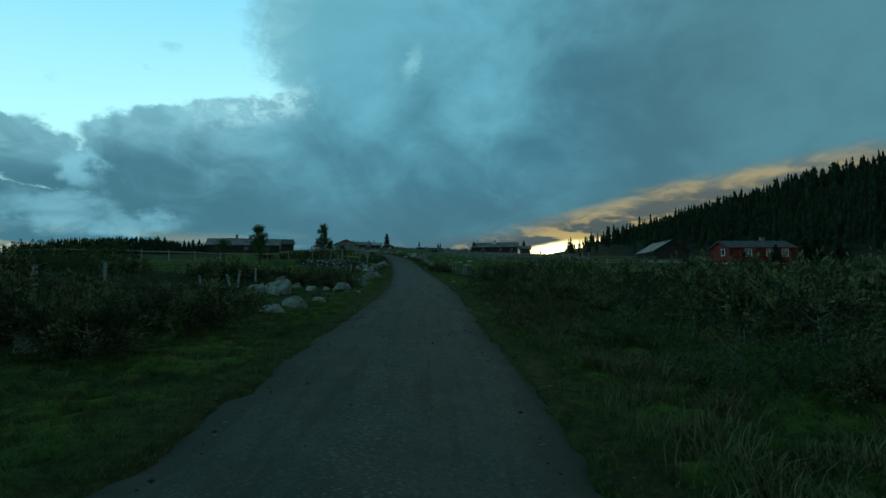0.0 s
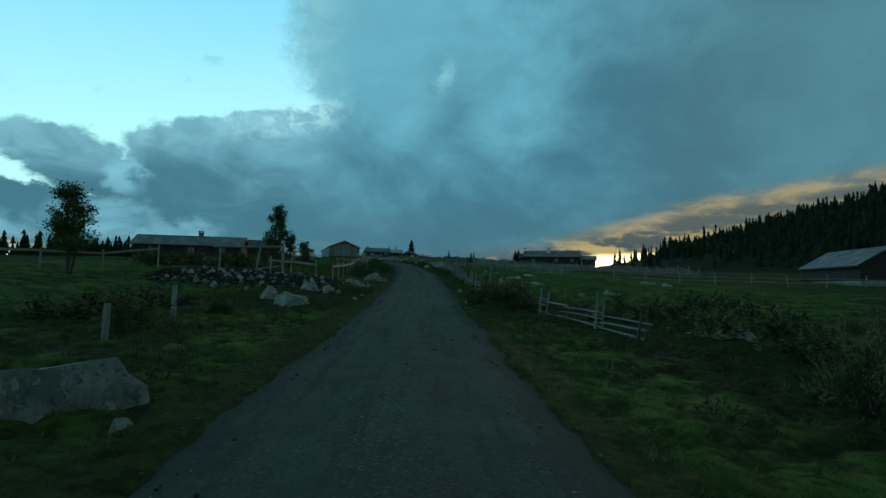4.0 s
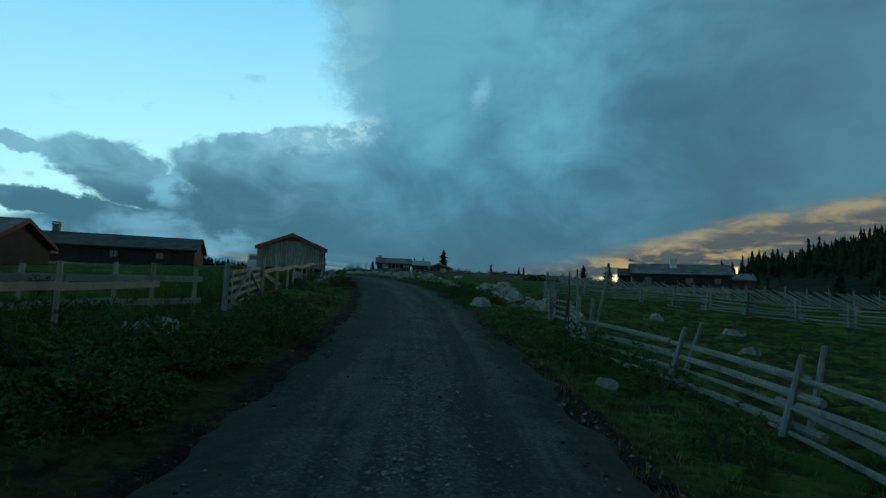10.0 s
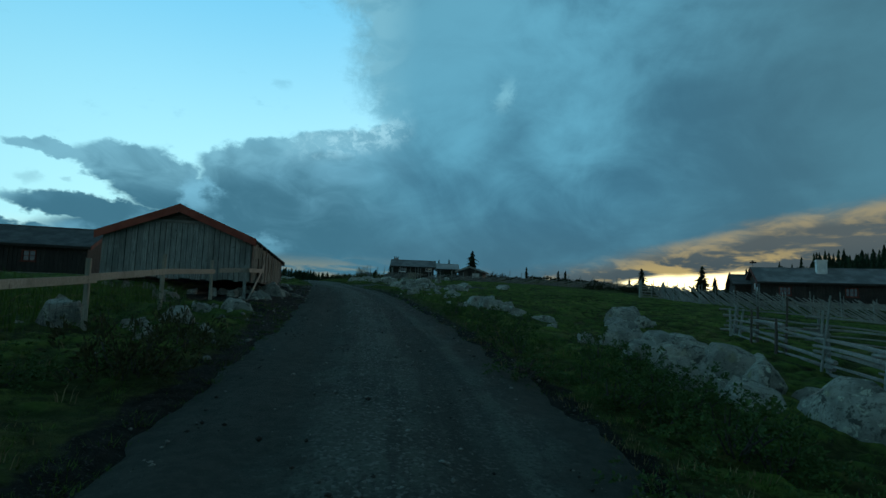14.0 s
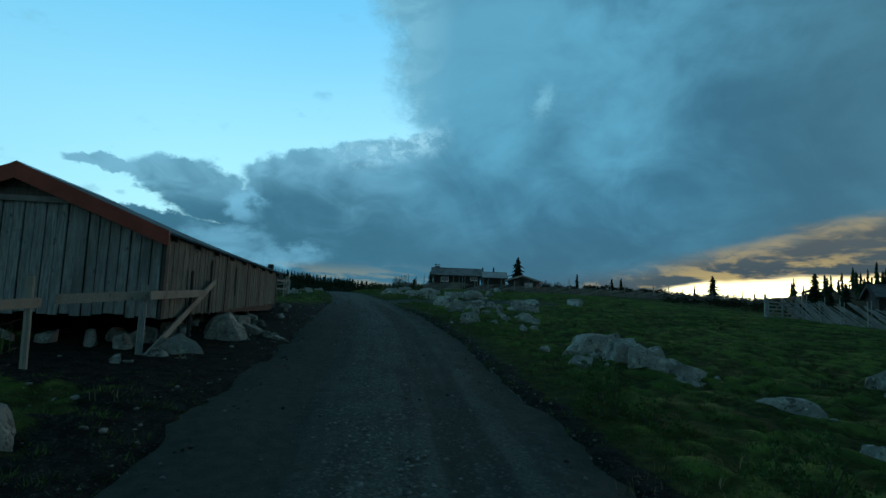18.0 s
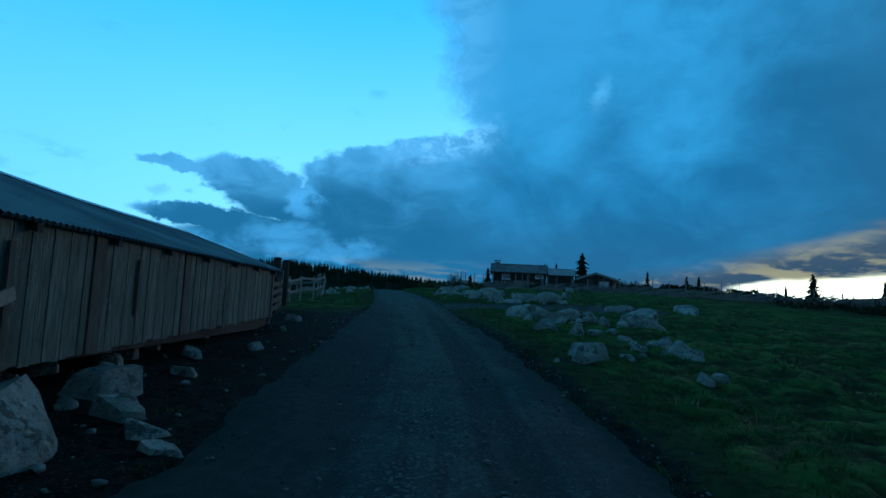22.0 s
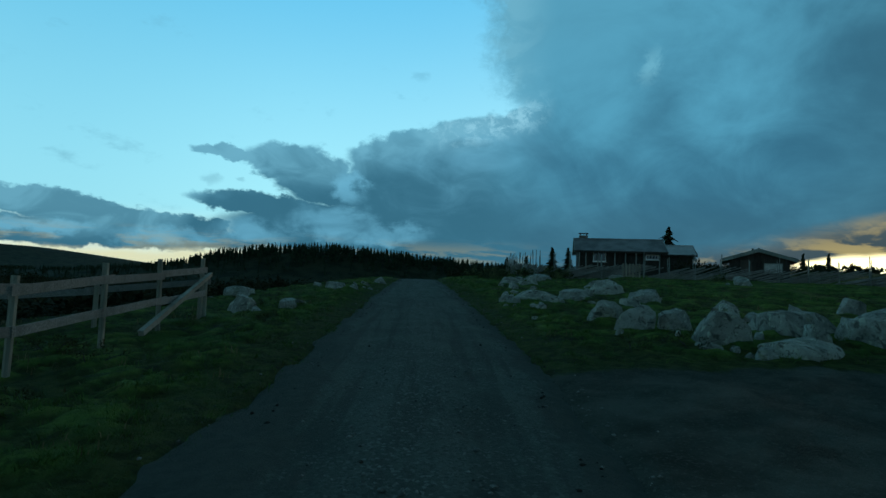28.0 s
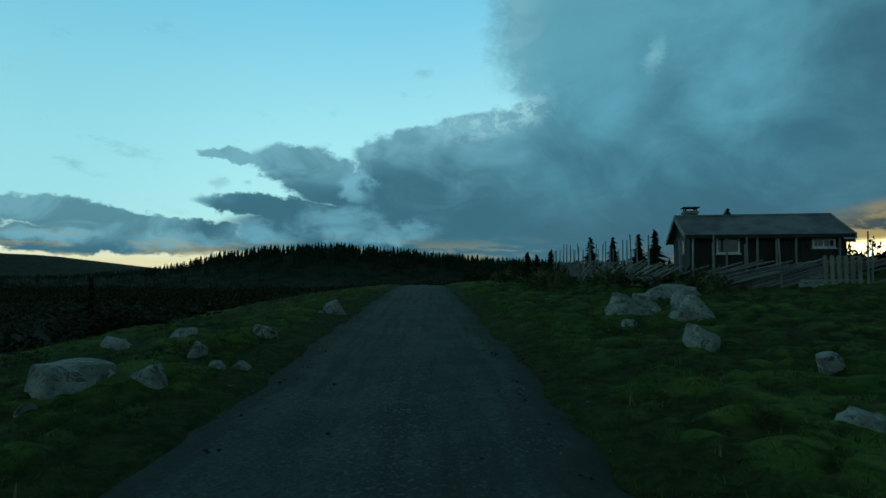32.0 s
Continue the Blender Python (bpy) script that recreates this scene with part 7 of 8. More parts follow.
grass("verge_grass", 26000, -3, 200, verge, 0.07, 18, GRASSB, 5, "short green grass along the road verge", 0.0045, tufty, 0.9)
grass("pasture_grass", 34000, -3, 205, wide, 0.055, 14, GRASSB, 6, "short grazed green pasture grass", 0.006, tufty, 1.0)
grass("near_grass", 7000, -2, 20, lambda r, n: np.sign(r.rand(n) - 0.5) * (1.5 + 7 * r.rand(n)), 0.09, 12, GRASSB, 12, "green grass between the juniper bushes", 0.005, None, 0.9)
def ragged(r, s, d, x, y):
    """In short runs along the edge."""
    return not_bare(r, s, d, x, y) & (r.rand(len(s)) < 1.3 * np.maximum(tussock(x + 1.7, y, 0.8, 0.5), tussock(x, y + 4.4, 0.45, 0.4)))


grass("edge_grass", 16000, -2, 203, lambda r, n: np.sign(r.rand(n) - 0.5) * (1.58 + r.normal(0, 0.13, n)), 0.06, 16, GRASSB, 26, "low grass creeping over the road edge", 0.005, ragged, 1.2)
grass("tussock_grass", 2600, 0, 205, lambda r, n: np.sign(r.rand(n) - 0.5) * (1.9 + 7 * r.rand(n) ** 1.3), 0.105, 30, GRASSB, 16, "soft rounded grass tussocks beside the road", 0.004, tufty, 1.3)
grass("pasture_tussocks", 7000, 62, 200, lambda r, n: 2.6 + 17 * r.rand(n) ** 1.3, 0.085, 24, GRASSB, 18, "low dark grass tussocks over the stony pasture", 0.006, tufty, 1.1)
grass("dry_grass", 1500, 0, 205, wide, 0.15, 7, DRYB, 7, "tufts of dry straw-coloured grass", 0.006, not_bare)
grass("tall_grass", 2600, 60, 130, lambda r, n: -5.0 - np.abs(r.normal(0, 2.2, n)), 0.42, 8, GRASSB, 8, "tall uncut grass along the fence", 0.008, not_bare)
grass("dry_verge_grass", 700, 70, 125, lambda r, n: 1.7 + np.abs(r.normal(0, 0.7, n)), 0.10, 10, DRYB, 9, "dry grass on the gravelly verge", 0.006)


# ---- shrubs ----
def sprig_mesh(name, material, seed, n, rx, rz, leaf_l, leaf_w, up=0.5, twigs=14, hollow=0.35, trunkm=None):
    """A shrub: stems from the foot and many small sprigs in an uneven mound."""
    r = np.random.RandomState(seed)
    m = max(12, n // 17)
    c = r.normal(size=(m, 3))
    c[:, 2] = np.abs(c[:, 2]) * 0.9 + 0.02
    c /= np.linalg.norm(c, axis=1)[:, None]
    az = np.arctan2(c[:, 1], c[:, 0])
    lob = 1 + 0.22 * np.sin(3 * az + seed) + 0.18 * np.sin(7 * az + 2 * seed) * c[:, 2] + 0.16 * np.sin(15 * c[:, 2] + 4 * c[:, 0] + seed)
    c0 = c * (lob * (hollow + (1 - hollow) * r.rand(m) ** 0.4))[:, None] * np.array([rx, rx, rz])
    k = r.randint(0, m, n)
    tip = c[k] * np.array([1, 1, 0.7]) + np.array([0, 0, up * 0.5])
    q = r.rand(n)
    u = r.normal(size=(n, 3))
    p = c0[k] + tip * (q * leaf_l * 1.5)[:, None] + u * leaf_l * 0.42
    dr = tip + u * 0.75 + np.array([0, 0, 0.1 * up])
    dr /= np.linalg.norm(dr, axis=1)[:, None]
    sd = np.cross(dr, r.normal(size=(n, 3)))
    sd /= np.linalg.norm(sd, axis=1)[:, None] + 1e-9
    L = leaf_l * (0.5 + r.rand(n))[:, None]
    W = leaf_w * (0.6 + 0.8 * r.rand(n))[:, None]
    nm = np.cross(dr, sd)
    v = np.stack([p - sd * W * 0.3, p + sd * W * 0.3, p + dr * L * 0.55 + sd * W + nm * W * 0.5, p + dr * L, p + dr * L * 0.55 - sd * W + nm * W * 0.5], 1)
    v = v[:, [0, 2, 3, 4]]
    crown = fast_mesh(name, v.reshape(-1, 3), 4 * np.arange(n)[:, None] + np.array([[0, 1, 2, 3]]), None, material)
    sv, sf = [], []
    rr = random.Random(seed)
    for k in range(twigs):
        a = rr.uniform(0, 6.28)
        e = rr.uniform(0.3, 0.9)
        b = log((0.05 * math.cos(a), 0.05 * math.sin(a), -0.1), (rx * e * math.cos(a), rx * e * math.sin(a), rz * rr.uniform(0.35, 0.95)), 0.02, 0.006, 4, 0.05)
        k0 = len(sv)
        sv += b[0]
        sf += [tuple(q + k0 for q in g) for g in b[1]]
    return crown, mesh("stem", sv, sf, trunkm or BARK)


TAWNY = mat("heath_grass_blades", leaf((0.066, 0.088, 0.034), (0.23, 0.20, 0.10)), 0.9, 0, 5, 0.15)


def clumpy(r, s, d, x, y):
    """In rounded clumps with dark gaps."""
    return r.rand(len(s)) < 1.5 * np.maximum(tussock(x, y, 1.15, 0.6), tussock(x + 3.1, y + 5.7, 0.7, 0.45)) - 0.25


grass("heath_grass", 6500, 1, 22, lambda r, n: 2.6 + 4.6 * r.rand(n) ** 1.2, 0.22, 18, TAWNY, 22, "long brown-green heath grass in soft clumps", 0.0045, clumpy, 1.1)
grass("long_grass", 2200, 1, 24, lambda r, n: 2.2 + 2.6 * r.rand(n) ** 1.3, 0.15, 16, TAWNY, 23, "long soft dull green grass beside the junipers", 0.0045, clumpy, 1.0)


def plume_mesh(name, material, seed, boughs, per, rx, rz, leaf_l, leaf_w, stems=10):
    """A juniper: feathery boughs that rise and spread from the foot, each a tapering spray of needles."""
    r = np.random.RandomState(seed)
    az = r.rand(boughs) * 6.283
    up = 0.08 + 1.2 * r.rand(boughs)
    dirs = np.stack([np.cos(az) * np.cos(up), np.sin(az) * np.cos(up), np.sin(up)], 1)
    lob = 1 + 0.25 * np.sin(3 * az + seed) + 0.15 * np.sin(5 * az + 2 * seed)
    ends = dirs * (lob * (0.62 + 0.42 * r.rand(boughs)))[:, None] * np.array([rx, rx, rz]) + np.array([0, 0, 0.06])
    starts = ends * (0.30 + 0.3 * r.rand(boughs))[:, None] * np.array([1, 1, 0.7])
    k = np.repeat(np.arange(boughs), per)
    n = len(k)
    q = r.rand(n) ** 0.8
    axis = ends - starts + np.array([0, 0, 0.05]) * rz
    axis /= np.linalg.norm(axis, axis=1)[:, None]
    side = r.normal(size=(n, 3))
    side -= axis[k] * np.sum(side * axis[k], 1)[:, None]
    side /= np.linalg.norm(side, axis=1)[:, None]
    p = starts[k] + (ends - starts)[k] * q[:, None] + np.array([0, 0, 0.10]) * (rz * q**2)[:, None] + side * (0.115 * (1.12 - q) * r.rand(n) ** 0.5)[:, None]
    dr = axis[k] * (0.45 + 0.5 * q)[:, None] + side * (1.0 - 0.4 * q)[:, None]
    dr /= np.linalg.norm(dr, axis=1)[:, None]
    sd = np.cross(dr, r.normal(size=(n, 3)))
    sd /= np.linalg.norm(sd, axis=1)[:, None] + 1e-9
    L, W = leaf_l * (0.6 + 0.8 * r.rand(n))[:, None], leaf_w * (0.7 + 0.6 * r.rand(n))[:, None]
    v = np.stack([p, p + dr * L * 0.5 + sd * W, p + dr * L, p + dr * L * 0.5 - sd * W], 1)
    crown = fast_mesh(name, v.reshape(-1, 3), 4 * np.arange(n)[:, None] + np.array([[0, 1, 2, 3]]), None, material)
    pick = r.choice(boughs, min(stems, boughs), False)
    return crown, mesh("stem", *join(*[log((0.04 * dirs[i][0], 0.04 * dirs[i][1], -0.1), tuple(ends[i] * 0.85), 0.018, 0.005, 4, 0.04) for i in pick]), BARK)


JUN = [plume_mesh("juniper_crown", JUNIPER, 10 + k, 105, 36, 0.95, 0.74, 0.062, 0.011) for k in range(6)]
JUN_FAR = [plume_mesh("juniper_crown", JUNIPER, 20 + k, 62, 16, 0.95, 0.74, 0.11, 0.028, 4) for k in range(4)]
WIL = [sprig_mesh("willow_crown", BIRCH, 30 + k, 1350, 0.8, 0.8, 0.055, 0.020, 0.3, 9) for k in range(3)]
HEA = [sprig_mesh("heath_crown", HEATH, 40 + k, 330, 0.7, 0.35, 0.06, 0.012, 0.9, 3) for k in range(3)]


def shrub(kind, s, d, size, tall, rnd, label):
    x, y = rp(s, d)
    sets = {"juniper_bush": JUN if abs(d) < (8.2 if s < 46 else 6.0) and s < 196 else JUN_FAR, "willow_bush": WIL, "heather_clump": HEA}[kind]
    k = rnd.randrange(len(sets))
    b = thing(kind, x, y, gz(x, y) - 0.03, rnd.uniform(0, 360), label, "bush", kind.replace("_", " ") + "s")
    b.matrix_basis = b.matrix_basis @ Matrix.Diagonal((size, size, tall, 1))
    part("crown", sets[k][0], b)
    part("stem", sets[k][1], b)


rj = random.Random(101)


def thicket(kind, n, s0, s1, d0, d1, size, tall, label, power=1.0):
    for _ in range(n):
        shrub(kind, rj.uniform(s0, s1), d0 + (d1 - d0) * rj.random() ** power, size * rj.uniform(0.7, 1.35), tall * rj.uniform(0.7, 1.3), rj, label)


JL, WL_, HL = "dense dark green juniper bush on the pasture", "leafy green willow bush by the road", "low brown-green heather clump in the grass"
thicket("juniper_bush", 58, 6, 31, 6.6, 18, 1.5, 1.75, JL)
thicket("juniper_bush", 12, 4.5, 16, 5.6, 8.5, 1.05, 0.85, JL)
thicket("juniper_bush", 14, 16, 31, 5.0, 9, 1.2, 1.2, JL)
thicket("juniper_bush", 30, 33, 47, 5.0, 12, 1.25, 1.7, JL)
thicket("juniper_bush", 12, 47, 60, 5.8, 14, 1.1, 0.9, JL)
thicket("juniper_bush", 34, 5.5, 16, -14, -4.4, 1.2, 1.15, JL)
thicket("juniper_bush", 12, 32.5, 38, -13, -7.5, 1.05, 0.8, JL)
thicket("juniper_bush", 15, 30.6, 33.6, -7.6, -4.1, 1.0, 1.15, JL)
thicket("willow_bush", 12, 30, 48, -30, -17, 1.9, 1.55, "large dense willow thicket on the slope")
thicket("juniper_bush", 22, 16, 40, -28, -9, 1.3, 1.2, JL)
thicket("juniper_bush", 6, 50, 58, -8, -3.8, 1.0, 0.8, JL)
thicket("juniper_bush", 13, 60.6, 65.8, 2.7, 4.9, 0.92, 1.0, "spreading juniper bush hanging over the road edge")
thicket("juniper_bush", 26, 76, 102, -20, -9.5, 1.3, 1.3, JL)
thicket("willow_bush", 22, 64, 124, -4.4, -2.5, 0.55, 0.5, WL_)
thicket("willow_bush", 30, 66, 128, 2.3, 3.8, 0.5, 0.5, WL_)
thicket("willow_bush", 7, 112, 122, 2.8, 5.0, 0.6, 0.7, WL_)
thicket("willow_bush", 26, 81, 100, -6.2, -2.9, 0.8, 0.75, "dense dark leafy scrub on the road bank")
thicket("willow_bush", 10, 92.5, 97, -3.7, -2.1, 0.8, 0.75, "dense dark leafy scrub on the road bank")
thicket("willow_bush", 7, 98, 101.5, -3.3, -2.0, 0.7, 0.62, "dense dark leafy scrub on the road bank")
thicket("heather_clump", 40, 80, 118, -6.5, -2.3, 0.9, 0.9, HL)
thicket("willow_bush", 7, 96, 107, 2.6, 5.0, 0.7, 0.7, WL_)
thicket("willow_bush", 10, 112, 118, 2.5, 4.6, 0.7, 0.65, WL_)
thicket("heather_clump", 6, 116.8, 119.0, -3.2, -2.2, 1.1, 1.3, HL)
thicket("heather_clump", 60, 4, 60, 2.6, 10, 0.8, 0.8, HL)
thicket("heather_clump", 40, 2, 60, -9, -2.4, 0.7, 0.7, HL)
thicket("heather_clump", 40, 70, 135, 5, 22, 0.8, 0.5, HL)
thicket("heather_clump", 50, 135, 200, 2.6, 20, 0.7, 0.55, HL)
thicket("heather_clump", 30, 150, 200, -9, -2.6, 0.7, 0.55, HL)
thicket("juniper_bush", 22, 186, 204, 4.8, 10.5, 1.0, 0.85, JL)
thicket("juniper_bush", 8, 184, 192, 17, 32, 0.9, 0.55, JL)
thicket("juniper_bush", 13, 24, 34, 5.0, 7.6, 1.1, 1.15, JL)
thicket("juniper_bush", 16, 21.5, 28, 4.3, 6.8, 0.9, 0.85, JL)
thicket("heather_clump", 26, 14, 30, 2.9, 4.6, 0.9, 1.1, HL)
thicket("willow_bush", 14, 6, 14, 3.6, 5.6, 0.6, 0.7, WL_)


def bush_mass(name, rows, seed, label):
    """Junipers too many to count, joined: rows of (how many, station from, to, right from, to, width, height)."""
    r = np.random.RandomState(seed)
    shapes = []
    for k in range(4):
        me = plume_mesh("scrub_crown", SCRUB, 70 + k, 34, 11, 0.95, 0.75, 0.13, 0.032, 1)[0]
        v = np.empty(len(me.vertices) * 3, np.float32)
        me.vertices.foreach_get("co", v)
        shapes.append(v.reshape(-1, 3))
    vs = []
    for n, s0, s1, d0, d1, size, tall in rows:
        x, y = at_road(r.uniform(s0, s1, n), r.uniform(d0, d1, n))
        z = height(x, y)
        for k in range(n):
            v = shapes[r.randint(len(shapes))]
            a, q, t = r.rand() * 6.28, size * r.uniform(0.7, 1.35), tall * r.uniform(0.7, 1.3)
            c, s = math.cos(a) * q, math.sin(a) * q
            vs.append(np.stack([v[:, 0] * c - v[:, 1] * s + x[k], v[:, 0] * s + v[:, 1] * c + y[k], v[:, 2] * t + z[k] - 0.03], 1))
    v = np.concatenate(vs)
    return tagged(new(name, fast_mesh(name, v, np.arange(len(v)).reshape(-1, 4), None, SCRUB)), label, "bush", kind="stuff")


bush_mass("juniper_scrub", [(330, 164, 232, -48, -8.0, 1.6, 1.0), (26, 194, 208, 22, 34, 1.2, 1.5), (26, 204, 240, 3.0, 14, 1.3, 1.0), (20, 204, 240, -12, -3.5, 1.3, 0.8), (22, 168, 200, 34, 62, 1.5, 0.9), (26, 151, 170, 29, 44, 1.3, 1.0)], 55,
          "dark juniper scrub covering the slopes beyond the pasture")

# bleached dead branches among the junipers
for s_, d_ in ((7.5, 4.6), (6.2, 6.0), (11.0, 4.4), (9.5, 7.2)):
    x, y = rp(s_, d_)
    b = thing("dead_branch", x, y, gz(x, y), rj.uniform(0, 360), "bleached dead juniper branch among the bushes", "branch", "dead branches")
    part("branch", mesh("branch", *log((0, 0, 0), (0.1, 0.1, 0.75), 0.02, 0.008, 5, 0.04), DEADW), b)
    for k in range(9):
        h = rj.uniform(0.15, 0.7)
        a = rj.uniform(0, 6.28)
        part("twig", mesh("twig", *log((0.13 * h, 0.13 * h, h), (0.35 * math.cos(a), 0.35 * math.sin(a), h + rj.uniform(0.1, 0.35)), 0.009, 0.003, 4, 0.03), DEADW), b)


# ---- trees ----
def spruce_verts(r, tall, wide, tiers, star=9):
    """A ragged spruce: drooping tiers of pointed boughs."""
    v, t = [], []
    for k in range(tiers):
        q = k / tiers
        z = tall * (0.06 + 0.94 * q)
        rad = wide * (1 - q) ** 0.85 * (0.62 + 0.62 * r.rand())
        top = z + tall * 1.5 / tiers
        o = len(v)
        v.append((0, 0, min(top, tall)))
        for j in range(star * 2):
            a = math.pi * j / star + r.rand() * 0.25
            rr = rad * ((0.45 + 0.95 * r.rand()) if j % 2 == 0 else 0.25)
            v.append((rr * math.cos(a), rr * math.sin(a), z - (0.35 * rad if j % 2 == 0 else -0.05 * rad)))
        for j in range(star * 2):
            t.append((o, o + 1 + j, o + 1 + (j + 1) % (star * 2)))
    return np.array(v), np.array(t)


def dense_spruce(name, seed, tall, wide):
    """A full spruce: overlapping ragged tiers over a trunk."""
    v, t = spruce_verts(np.random.RandomState(seed), tall, wide, 27, 11)
    r = np.random.RandomState(seed + 50)
    v = v * (1 + r.normal(0, 0.10, (len(v), 1)) * np.array([1, 1, 0.0])) + r.normal(0, 0.11, v.shape) * np.array([1, 1, 1.5])
    return fast_mesh(name, v, None, t, SPRUCE), mesh("trunk", *log((0, 0, -0.3), (0, 0, tall * 0.96), 0.018 * tall, 0.01, 8), BARK)


NEAR_SP = [dense_spruce("spruce_crown", 60 + k, 10.0, 1.75 + 0.25 * k) for k in range(4)]


def spruce(x, y, tall, label, k=None, fat=0.95):
    k = rj.randrange(4) if k is None else k
    t = thing("spruce_tree", x, y, gz(x, y), rj.uniform(0, 360), label, "tree", "spruces")
    t.matrix_basis = t.matrix_basis @ Matrix.Diagonal((tall / 10 * fat, tall / 10 * fat, tall / 10, 1))
    part("crown", NEAR_SP[k][0], t)
    part("trunk", NEAR_SP[k][1], t)


spruce(-26.9, 263.2, 12.0, "tall dark spruce behind the cabin", 3, 1.35)
spruce(-32.2, 239.4, 5.3, "small dark spruce on the skyline")
spruce(-30.6, 245.0, 6.1, "small dark spruce on the skyline")
spruce(-44.4, 241.3, 5.8, "small dark spruce on the skyline", 2, 1.5)
spruce(-41.0, 237.4, 5.0, "small dark spruce on the skyline", 2, 1.5)
spruce(-37.3, 230.3, 4.5, "small dark spruce on the skyline", 2, 1.5)
spruce(-35.4, 226.7, 4.5, "small dark spruce on the skyline", 2, 1.5)
spruce(-57.5, 273.9, 8.0, "small dark spruce on the skyline", 2, 1.5)
spruce(-64.5, 281.7, 8.5, "small dark spruce on the skyline", 2, 1.5)
spruce(-61.4, 277.6, 7.5, "small dark spruce on the skyline", 2, 1.5)
spruce(56.4, 84.4, 4.6, "dark spruce beside the houses", 2, 2.3)
spruce(57.2, 80.6, 3.7, "dark spruce beside the houses", 2, 2.3)
spruce(9.6, 178.8, 3.6, "dark spruce beside the houses", 1, 2.1)
spruce(11.8, 181.4, 2.4, "dark spruce beside the houses", 3, 1.6)
spruce(14.3, 183.9, 2.9, "dark spruce beside the houses", 3, 1.6)
spruce(14.2, 256.4, 6.0, "small thin spruce on the skyline", 3, 0.7)
spruce(12.9, 233.6, 5.4, "small dark spruce on the skyline", 3, 1.6)
spruce(25.2, 201.5, 3.6, "dark spruce beside the houses", 3, 1.6)
spruce(30.0, 207.6, 5.0, "dark spruce beside the houses", 3, 1.6)
spruce(-11.9, 270.6, 9.2, "small dark spruce on the skyline")
spruce(-2.7, 276.2, 9.0, "small dark spruce on the skyline")
spruce(-1.5, 261.0, 7.4, "small dark spruce on the skyline")
spruce(39.4, 170.5, 3.9, "small dark spruce on the skyline", 3, 1.6)
spruce(-180.3, 263.4, 12.9, "small dark spruce on the skyline")
spruce(41.7, 69.9, 2.9, "dark spruce beside the houses", 2, 2.3)
spruce(46.7, 71.9, 3.9, "dark spruce beside the houses", 2, 2.3)


def birch(x, y, tall, wide, seed, label, leaves=2600):
    """A mountain birch: forked stems, limbs and many small leaves in clumps."""
    r = random.Random(seed)
    t = thing("birch_tree", x, y, gz(x, y), 0, label, "tree", "birches")
    pieces, tips = [], []
    for k in range(3):
        a = r.uniform(0, 6.28)
        top = Vector((0.3 * wide * math.cos(a), 0.3 * wide * math.sin(a), tall * r.uniform(0.8, 0.97)))
        pieces.append(log((0.08 * math.cos(a), 0.08 * math.sin(a), -0.2), top, 0.015 * tall, 0.012, 7, 0.12))
        tips.append(top)
        for m in range(12):
            q = r.uniform(0.22, 0.95)
            s = top * q
            a2 = r.uniform(0, 6.28)
            e = s + Vector((math.cos(a2), math.sin(a2), r.uniform(0.4, 1.0))) * wide * r.uniform(0.35, 0.75) * (1.15 - q * 0.7)
            pieces.append(log(s, e, 0.02, 0.006, 5, 0.06))
            tips += [e, s.lerp(e, 0.6)]
    part("trunk", mesh("trunk", *join(*pieces), BARK), t)
    n = leaves
    rr = np.random.RandomState(seed)
    c = np.array([tuple(p) for p in tips])[rr.randint(0, len(tips), n)]
    p = c + rr.normal(size=(n, 3)) * np.array([0.10, 0.10, 0.11]) * wide
    p = p[(p[:, 2] > tall * 0.12)]
    n = len(p)
    d1 = rr.normal(size=(n, 3))
    d1 /= np.linalg.norm(d1, axis=1)[:, None]
    d2 = np.cross(d1, rr.normal(size=(n, 3)))
    d2 /= np.linalg.norm(d2, axis=1)[:, None]
    k = 0.058 * (0.7 + 0.7 * rr.rand(n))[:, None]
    v = np.stack([p, p + d1 * k + d2 * k * 0.6, p + d1 * 2 * k, p + d1 * k - d2 * k * 0.6], 1)
    part("crown", fast_mesh("crown", v.reshape(-1, 3), 4 * np.arange(n)[:, None] + np.array([[0, 1, 2, 3]]), None, BIRCH), t)


birch(-18.95, 86.5, 5.6, 1.45, 1, "leafy mountain birch with a full green crown", 6500)
birch(-18.1, 87.4, 3.3, 1.0, 2, "small leafy birch beside the taller one", 3000)
birch(-21.6, 65.4, 4.5, 1.5, 3, "leafy mountain birch beside the pasture fence", 6500)
birch(-14.9, 81.7, 2.6, 0.9, 4, "slender young birch on the slope", 1800)
birch(-30.5, 77.0, 2.6, 1.6, 5, "low bushy birch behind the pasture fence", 2600)


def forest(name, n, seed, label, place, tall=(6, 12), slim=0.24):
    """Many far spruces in one mesh."""
    r = np.random.RandomState(seed)
    kinds = [spruce_verts(r, 1.0, slim, 6, 5) for _ in range(6)]
    x, y = place(r, n)
    z = height(x, y, False)
    vs, ts, o = [], [], 0
    for k in range(len(x)):
        v, t = kinds[r.randint(6)]
        h = r.uniform(*tall) * (min(1.0, max(0.4, 0.35 + (z[k] - 6) / 28)) if tall[1] > 9 else 1.0)
        a = r.rand() * 6.28
        c, s = math.cos(a) * h, math.sin(a) * h
        w = np.stack([v[:, 0] * c - v[:, 1] * s + x[k], v[:, 0] * s + v[:, 1] * c + y[k], v[:, 2] * h + z[k] - 0.4], 1)
        vs.append(w)
        ts.append(t + o)
        o += len(v)
    return tagged(new(name, fast_mesh(name, np.concatenate(vs), None, np.concatenate(ts), SPRUCE)), label, "forest", kind="stuff")


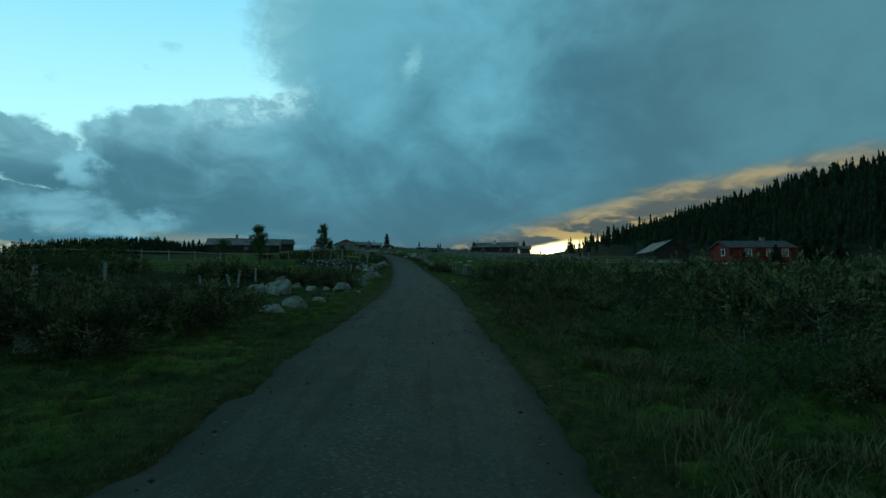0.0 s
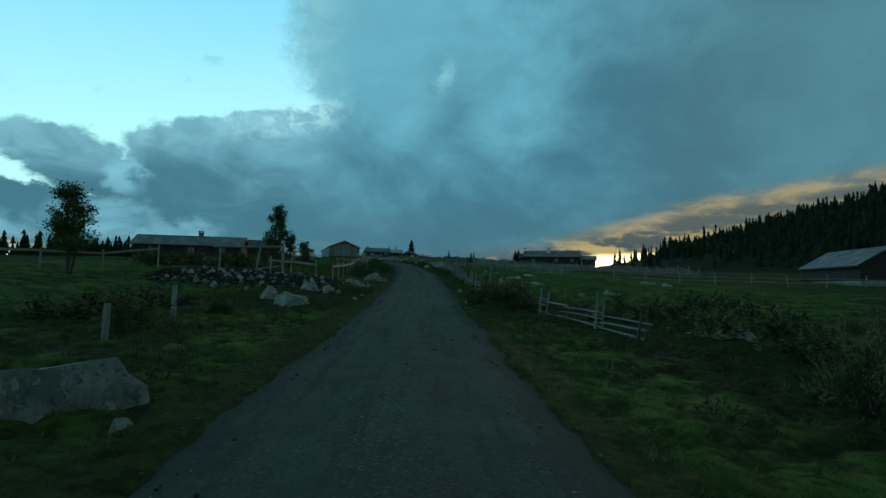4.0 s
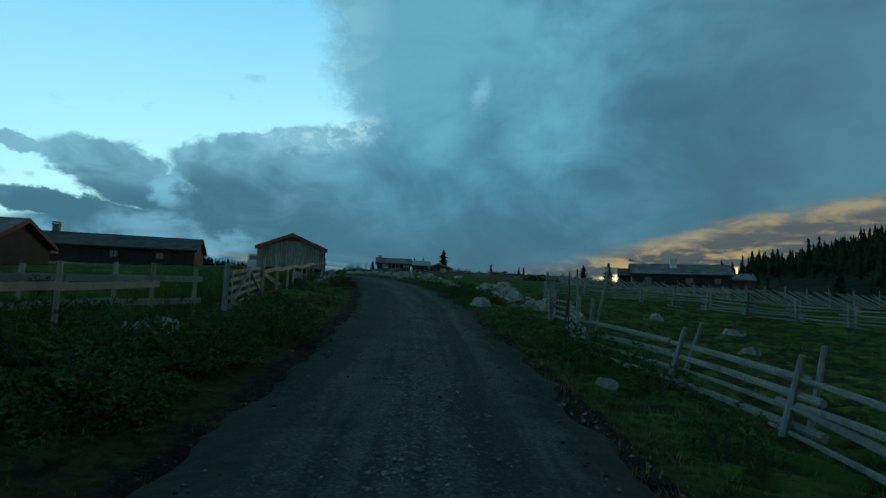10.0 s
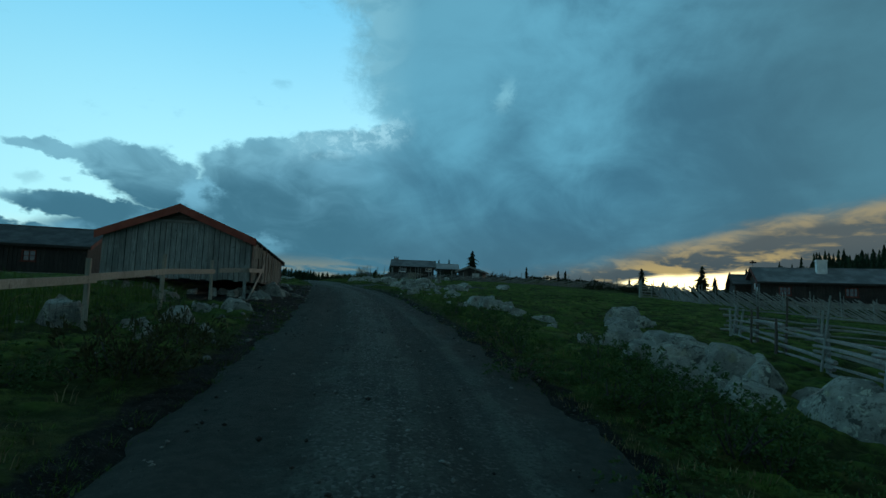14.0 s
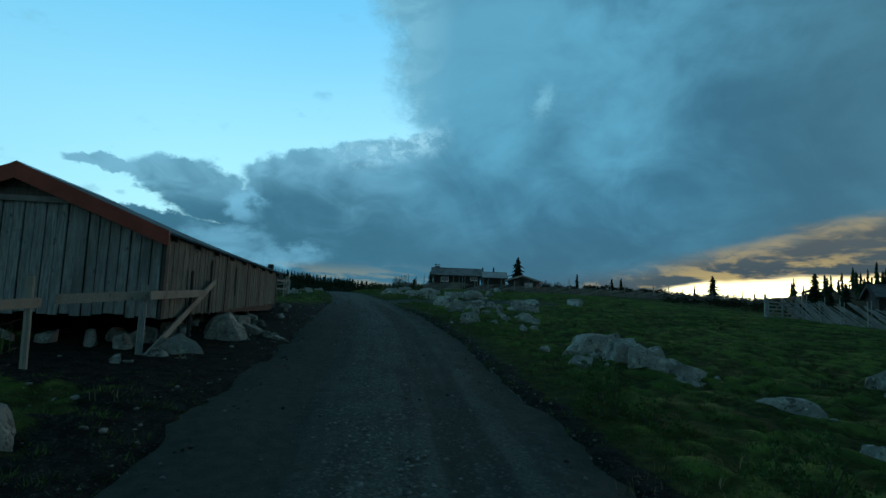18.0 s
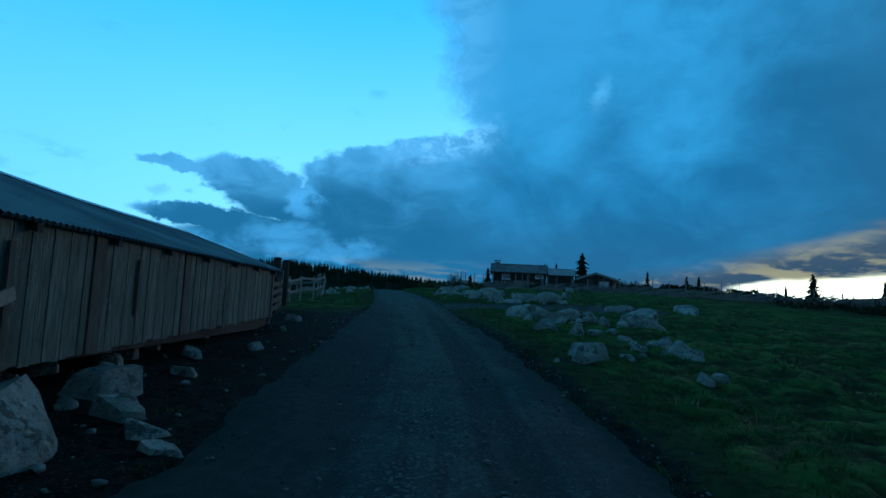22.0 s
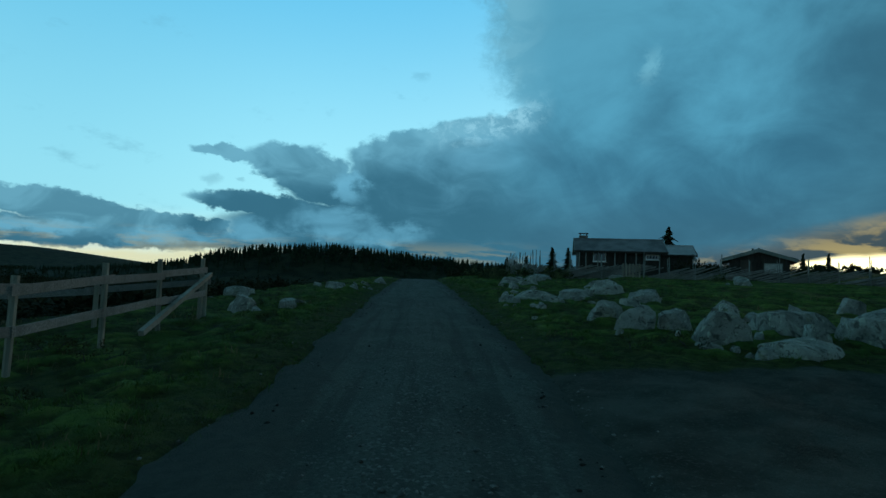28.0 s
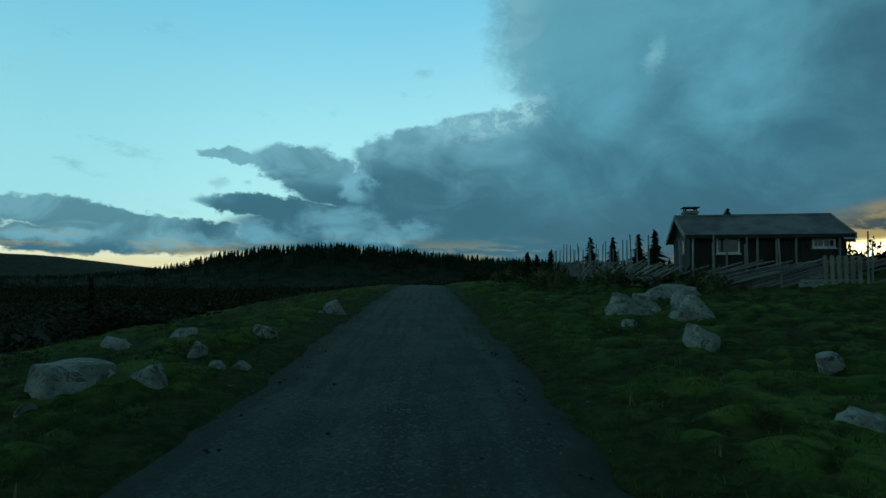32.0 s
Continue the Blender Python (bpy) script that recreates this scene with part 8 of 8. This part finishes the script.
def along(line, spread_):
    def place(r, n):
        line_ = np.array(line, float)
        seg = np.hypot(*np.diff(line_, axis=0).T)
        q = r.rand(n) * seg.sum()
        cum = np.r_[0, np.cumsum(seg)]
        k = np.clip(np.searchsorted(cum, q) - 1, 0, len(seg) - 1)
        f = ((q - cum[k]) / seg[k])[:, None]
        p = line_[k] * (1 - f) + line_[k + 1] * f
        return p[:, 0] + r.normal(0, spread_, n), p[:, 1] + r.normal(0, spread_, n)
    return place


forest("hill_forest", 2500, 1, "dark spruce forest on the hillside", along([(175, 425), (228, 300), (290, 150), (325, 40)], 34), (6, 13))
forest("hill_forest", 1100, 2, "dark spruce forest at the foot of the hill", along([(140, 410), (150, 330), (155, 240), (170, 140), (180, 60)], 24), (4, 10))
forest("hill_forest", 900, 9, "dark spruce forest along the meadow edge below the hill", along([(118, 330), (122, 240), (130, 150), (138, 60)], 15), (4.0, 8.8))
forest("valley_forest", 2900, 3, "dark spruce forest on the low hill across the valley", along([(-60, 675), (-120, 655), (-230, 605), (-311, 553), (-372, 515), (-400, 496), (-432, 466), (-475, 428), (-555, 362)], 34), (6, 10))
# small trees set near, in place of the far forest on the left skyline
forest("pasture_forest", 110, 12, "small dark spruces standing in for the far forest on the left", along([(-96, 122), (-78, 119), (-64, 114), (-54, 111)], 3.5), (2.6, 4.3), 0.3)
forest("far_trees", 12, 6, "scattered dark spruces on the far ridge under the sunset", along([(10, 620), (90, 640), (180, 600), (280, 560)], 40), (4, 7))
forest("far_trees", 26, 7, "scattered dark spruces in the valley", along([(-300, 400), (-380, 440), (-430, 400)], 30), (4, 8))


def scrub(name, n, seed, label, place, wide=(1.2, 3.0), leaves=60):
    """Low dark bushes far off, each a mound of leaf tips, in one mesh."""
    r = np.random.RandomState(seed)
    x, y = place(r, n)
    keep = (road_frame(x, y)[2] > 34) & ((x < -45) | (wide[1] < 2.5))
    x, y = x[keep], y[keep]
    n = len(x)
    z = height(x, y, False)
    w = r.uniform(*wide, n)
    u = r.normal(size=(n, leaves, 3))
    u[..., 2] = np.abs(u[..., 2]) * 0.9
    u /= np.linalg.norm(u, axis=2)[..., None]
    p = u * w[:, None, None] * np.array([0.6, 0.6, 0.42]) * (0.7 + 0.3 * r.rand(n, leaves, 1)) + np.stack([x, y, z], 1)[:, None]
    d1, d2 = r.uniform(-1, 1, (n, leaves, 3)), r.uniform(-1, 1, (n, leaves, 3))
    k = w[:, None, None] * 0.11
    v = np.stack([p - d1 * k, p + d1 * k * 0.6 + d2 * k * 0.8, p + u * k * 2.0], 2)
    return tagged(new(name, fast_mesh(name, v.reshape(-1, 3), None, np.arange(n * leaves * 3).reshape(-1, 3), SCRUB)), label, "scrub", kind="stuff")


def slope_left(r, n):
    return at_road(r.uniform(170, 232, n), -30 - 45 * r.rand(n) ** 1.2)


scrub("valley_scrub", 1500, 5, "dark juniper scrub covering the slope below the road", slope_left)
scrub("valley_scrub", 3200, 8, "dark juniper scrub across the valley", along([(-60, 290), (-130, 330), (-220, 300), (-300, 240), (-260, 150)], 55), (2.5, 5.5), 16)
scrub("valley_scrub", 2600, 15, "dark juniper scrub on the low ground below the wooded hill", along([(-190, 340), (-320, 350), (-420, 290), (-480, 230)], 45), (3.0, 6.5), 16)
scrub("crest_scrub", 80, 9, "dark juniper bushes along the low rise behind the meadow", along([(-27, 238), (-8, 228), (0, 224)], 4), (1.0, 2.0), 90)
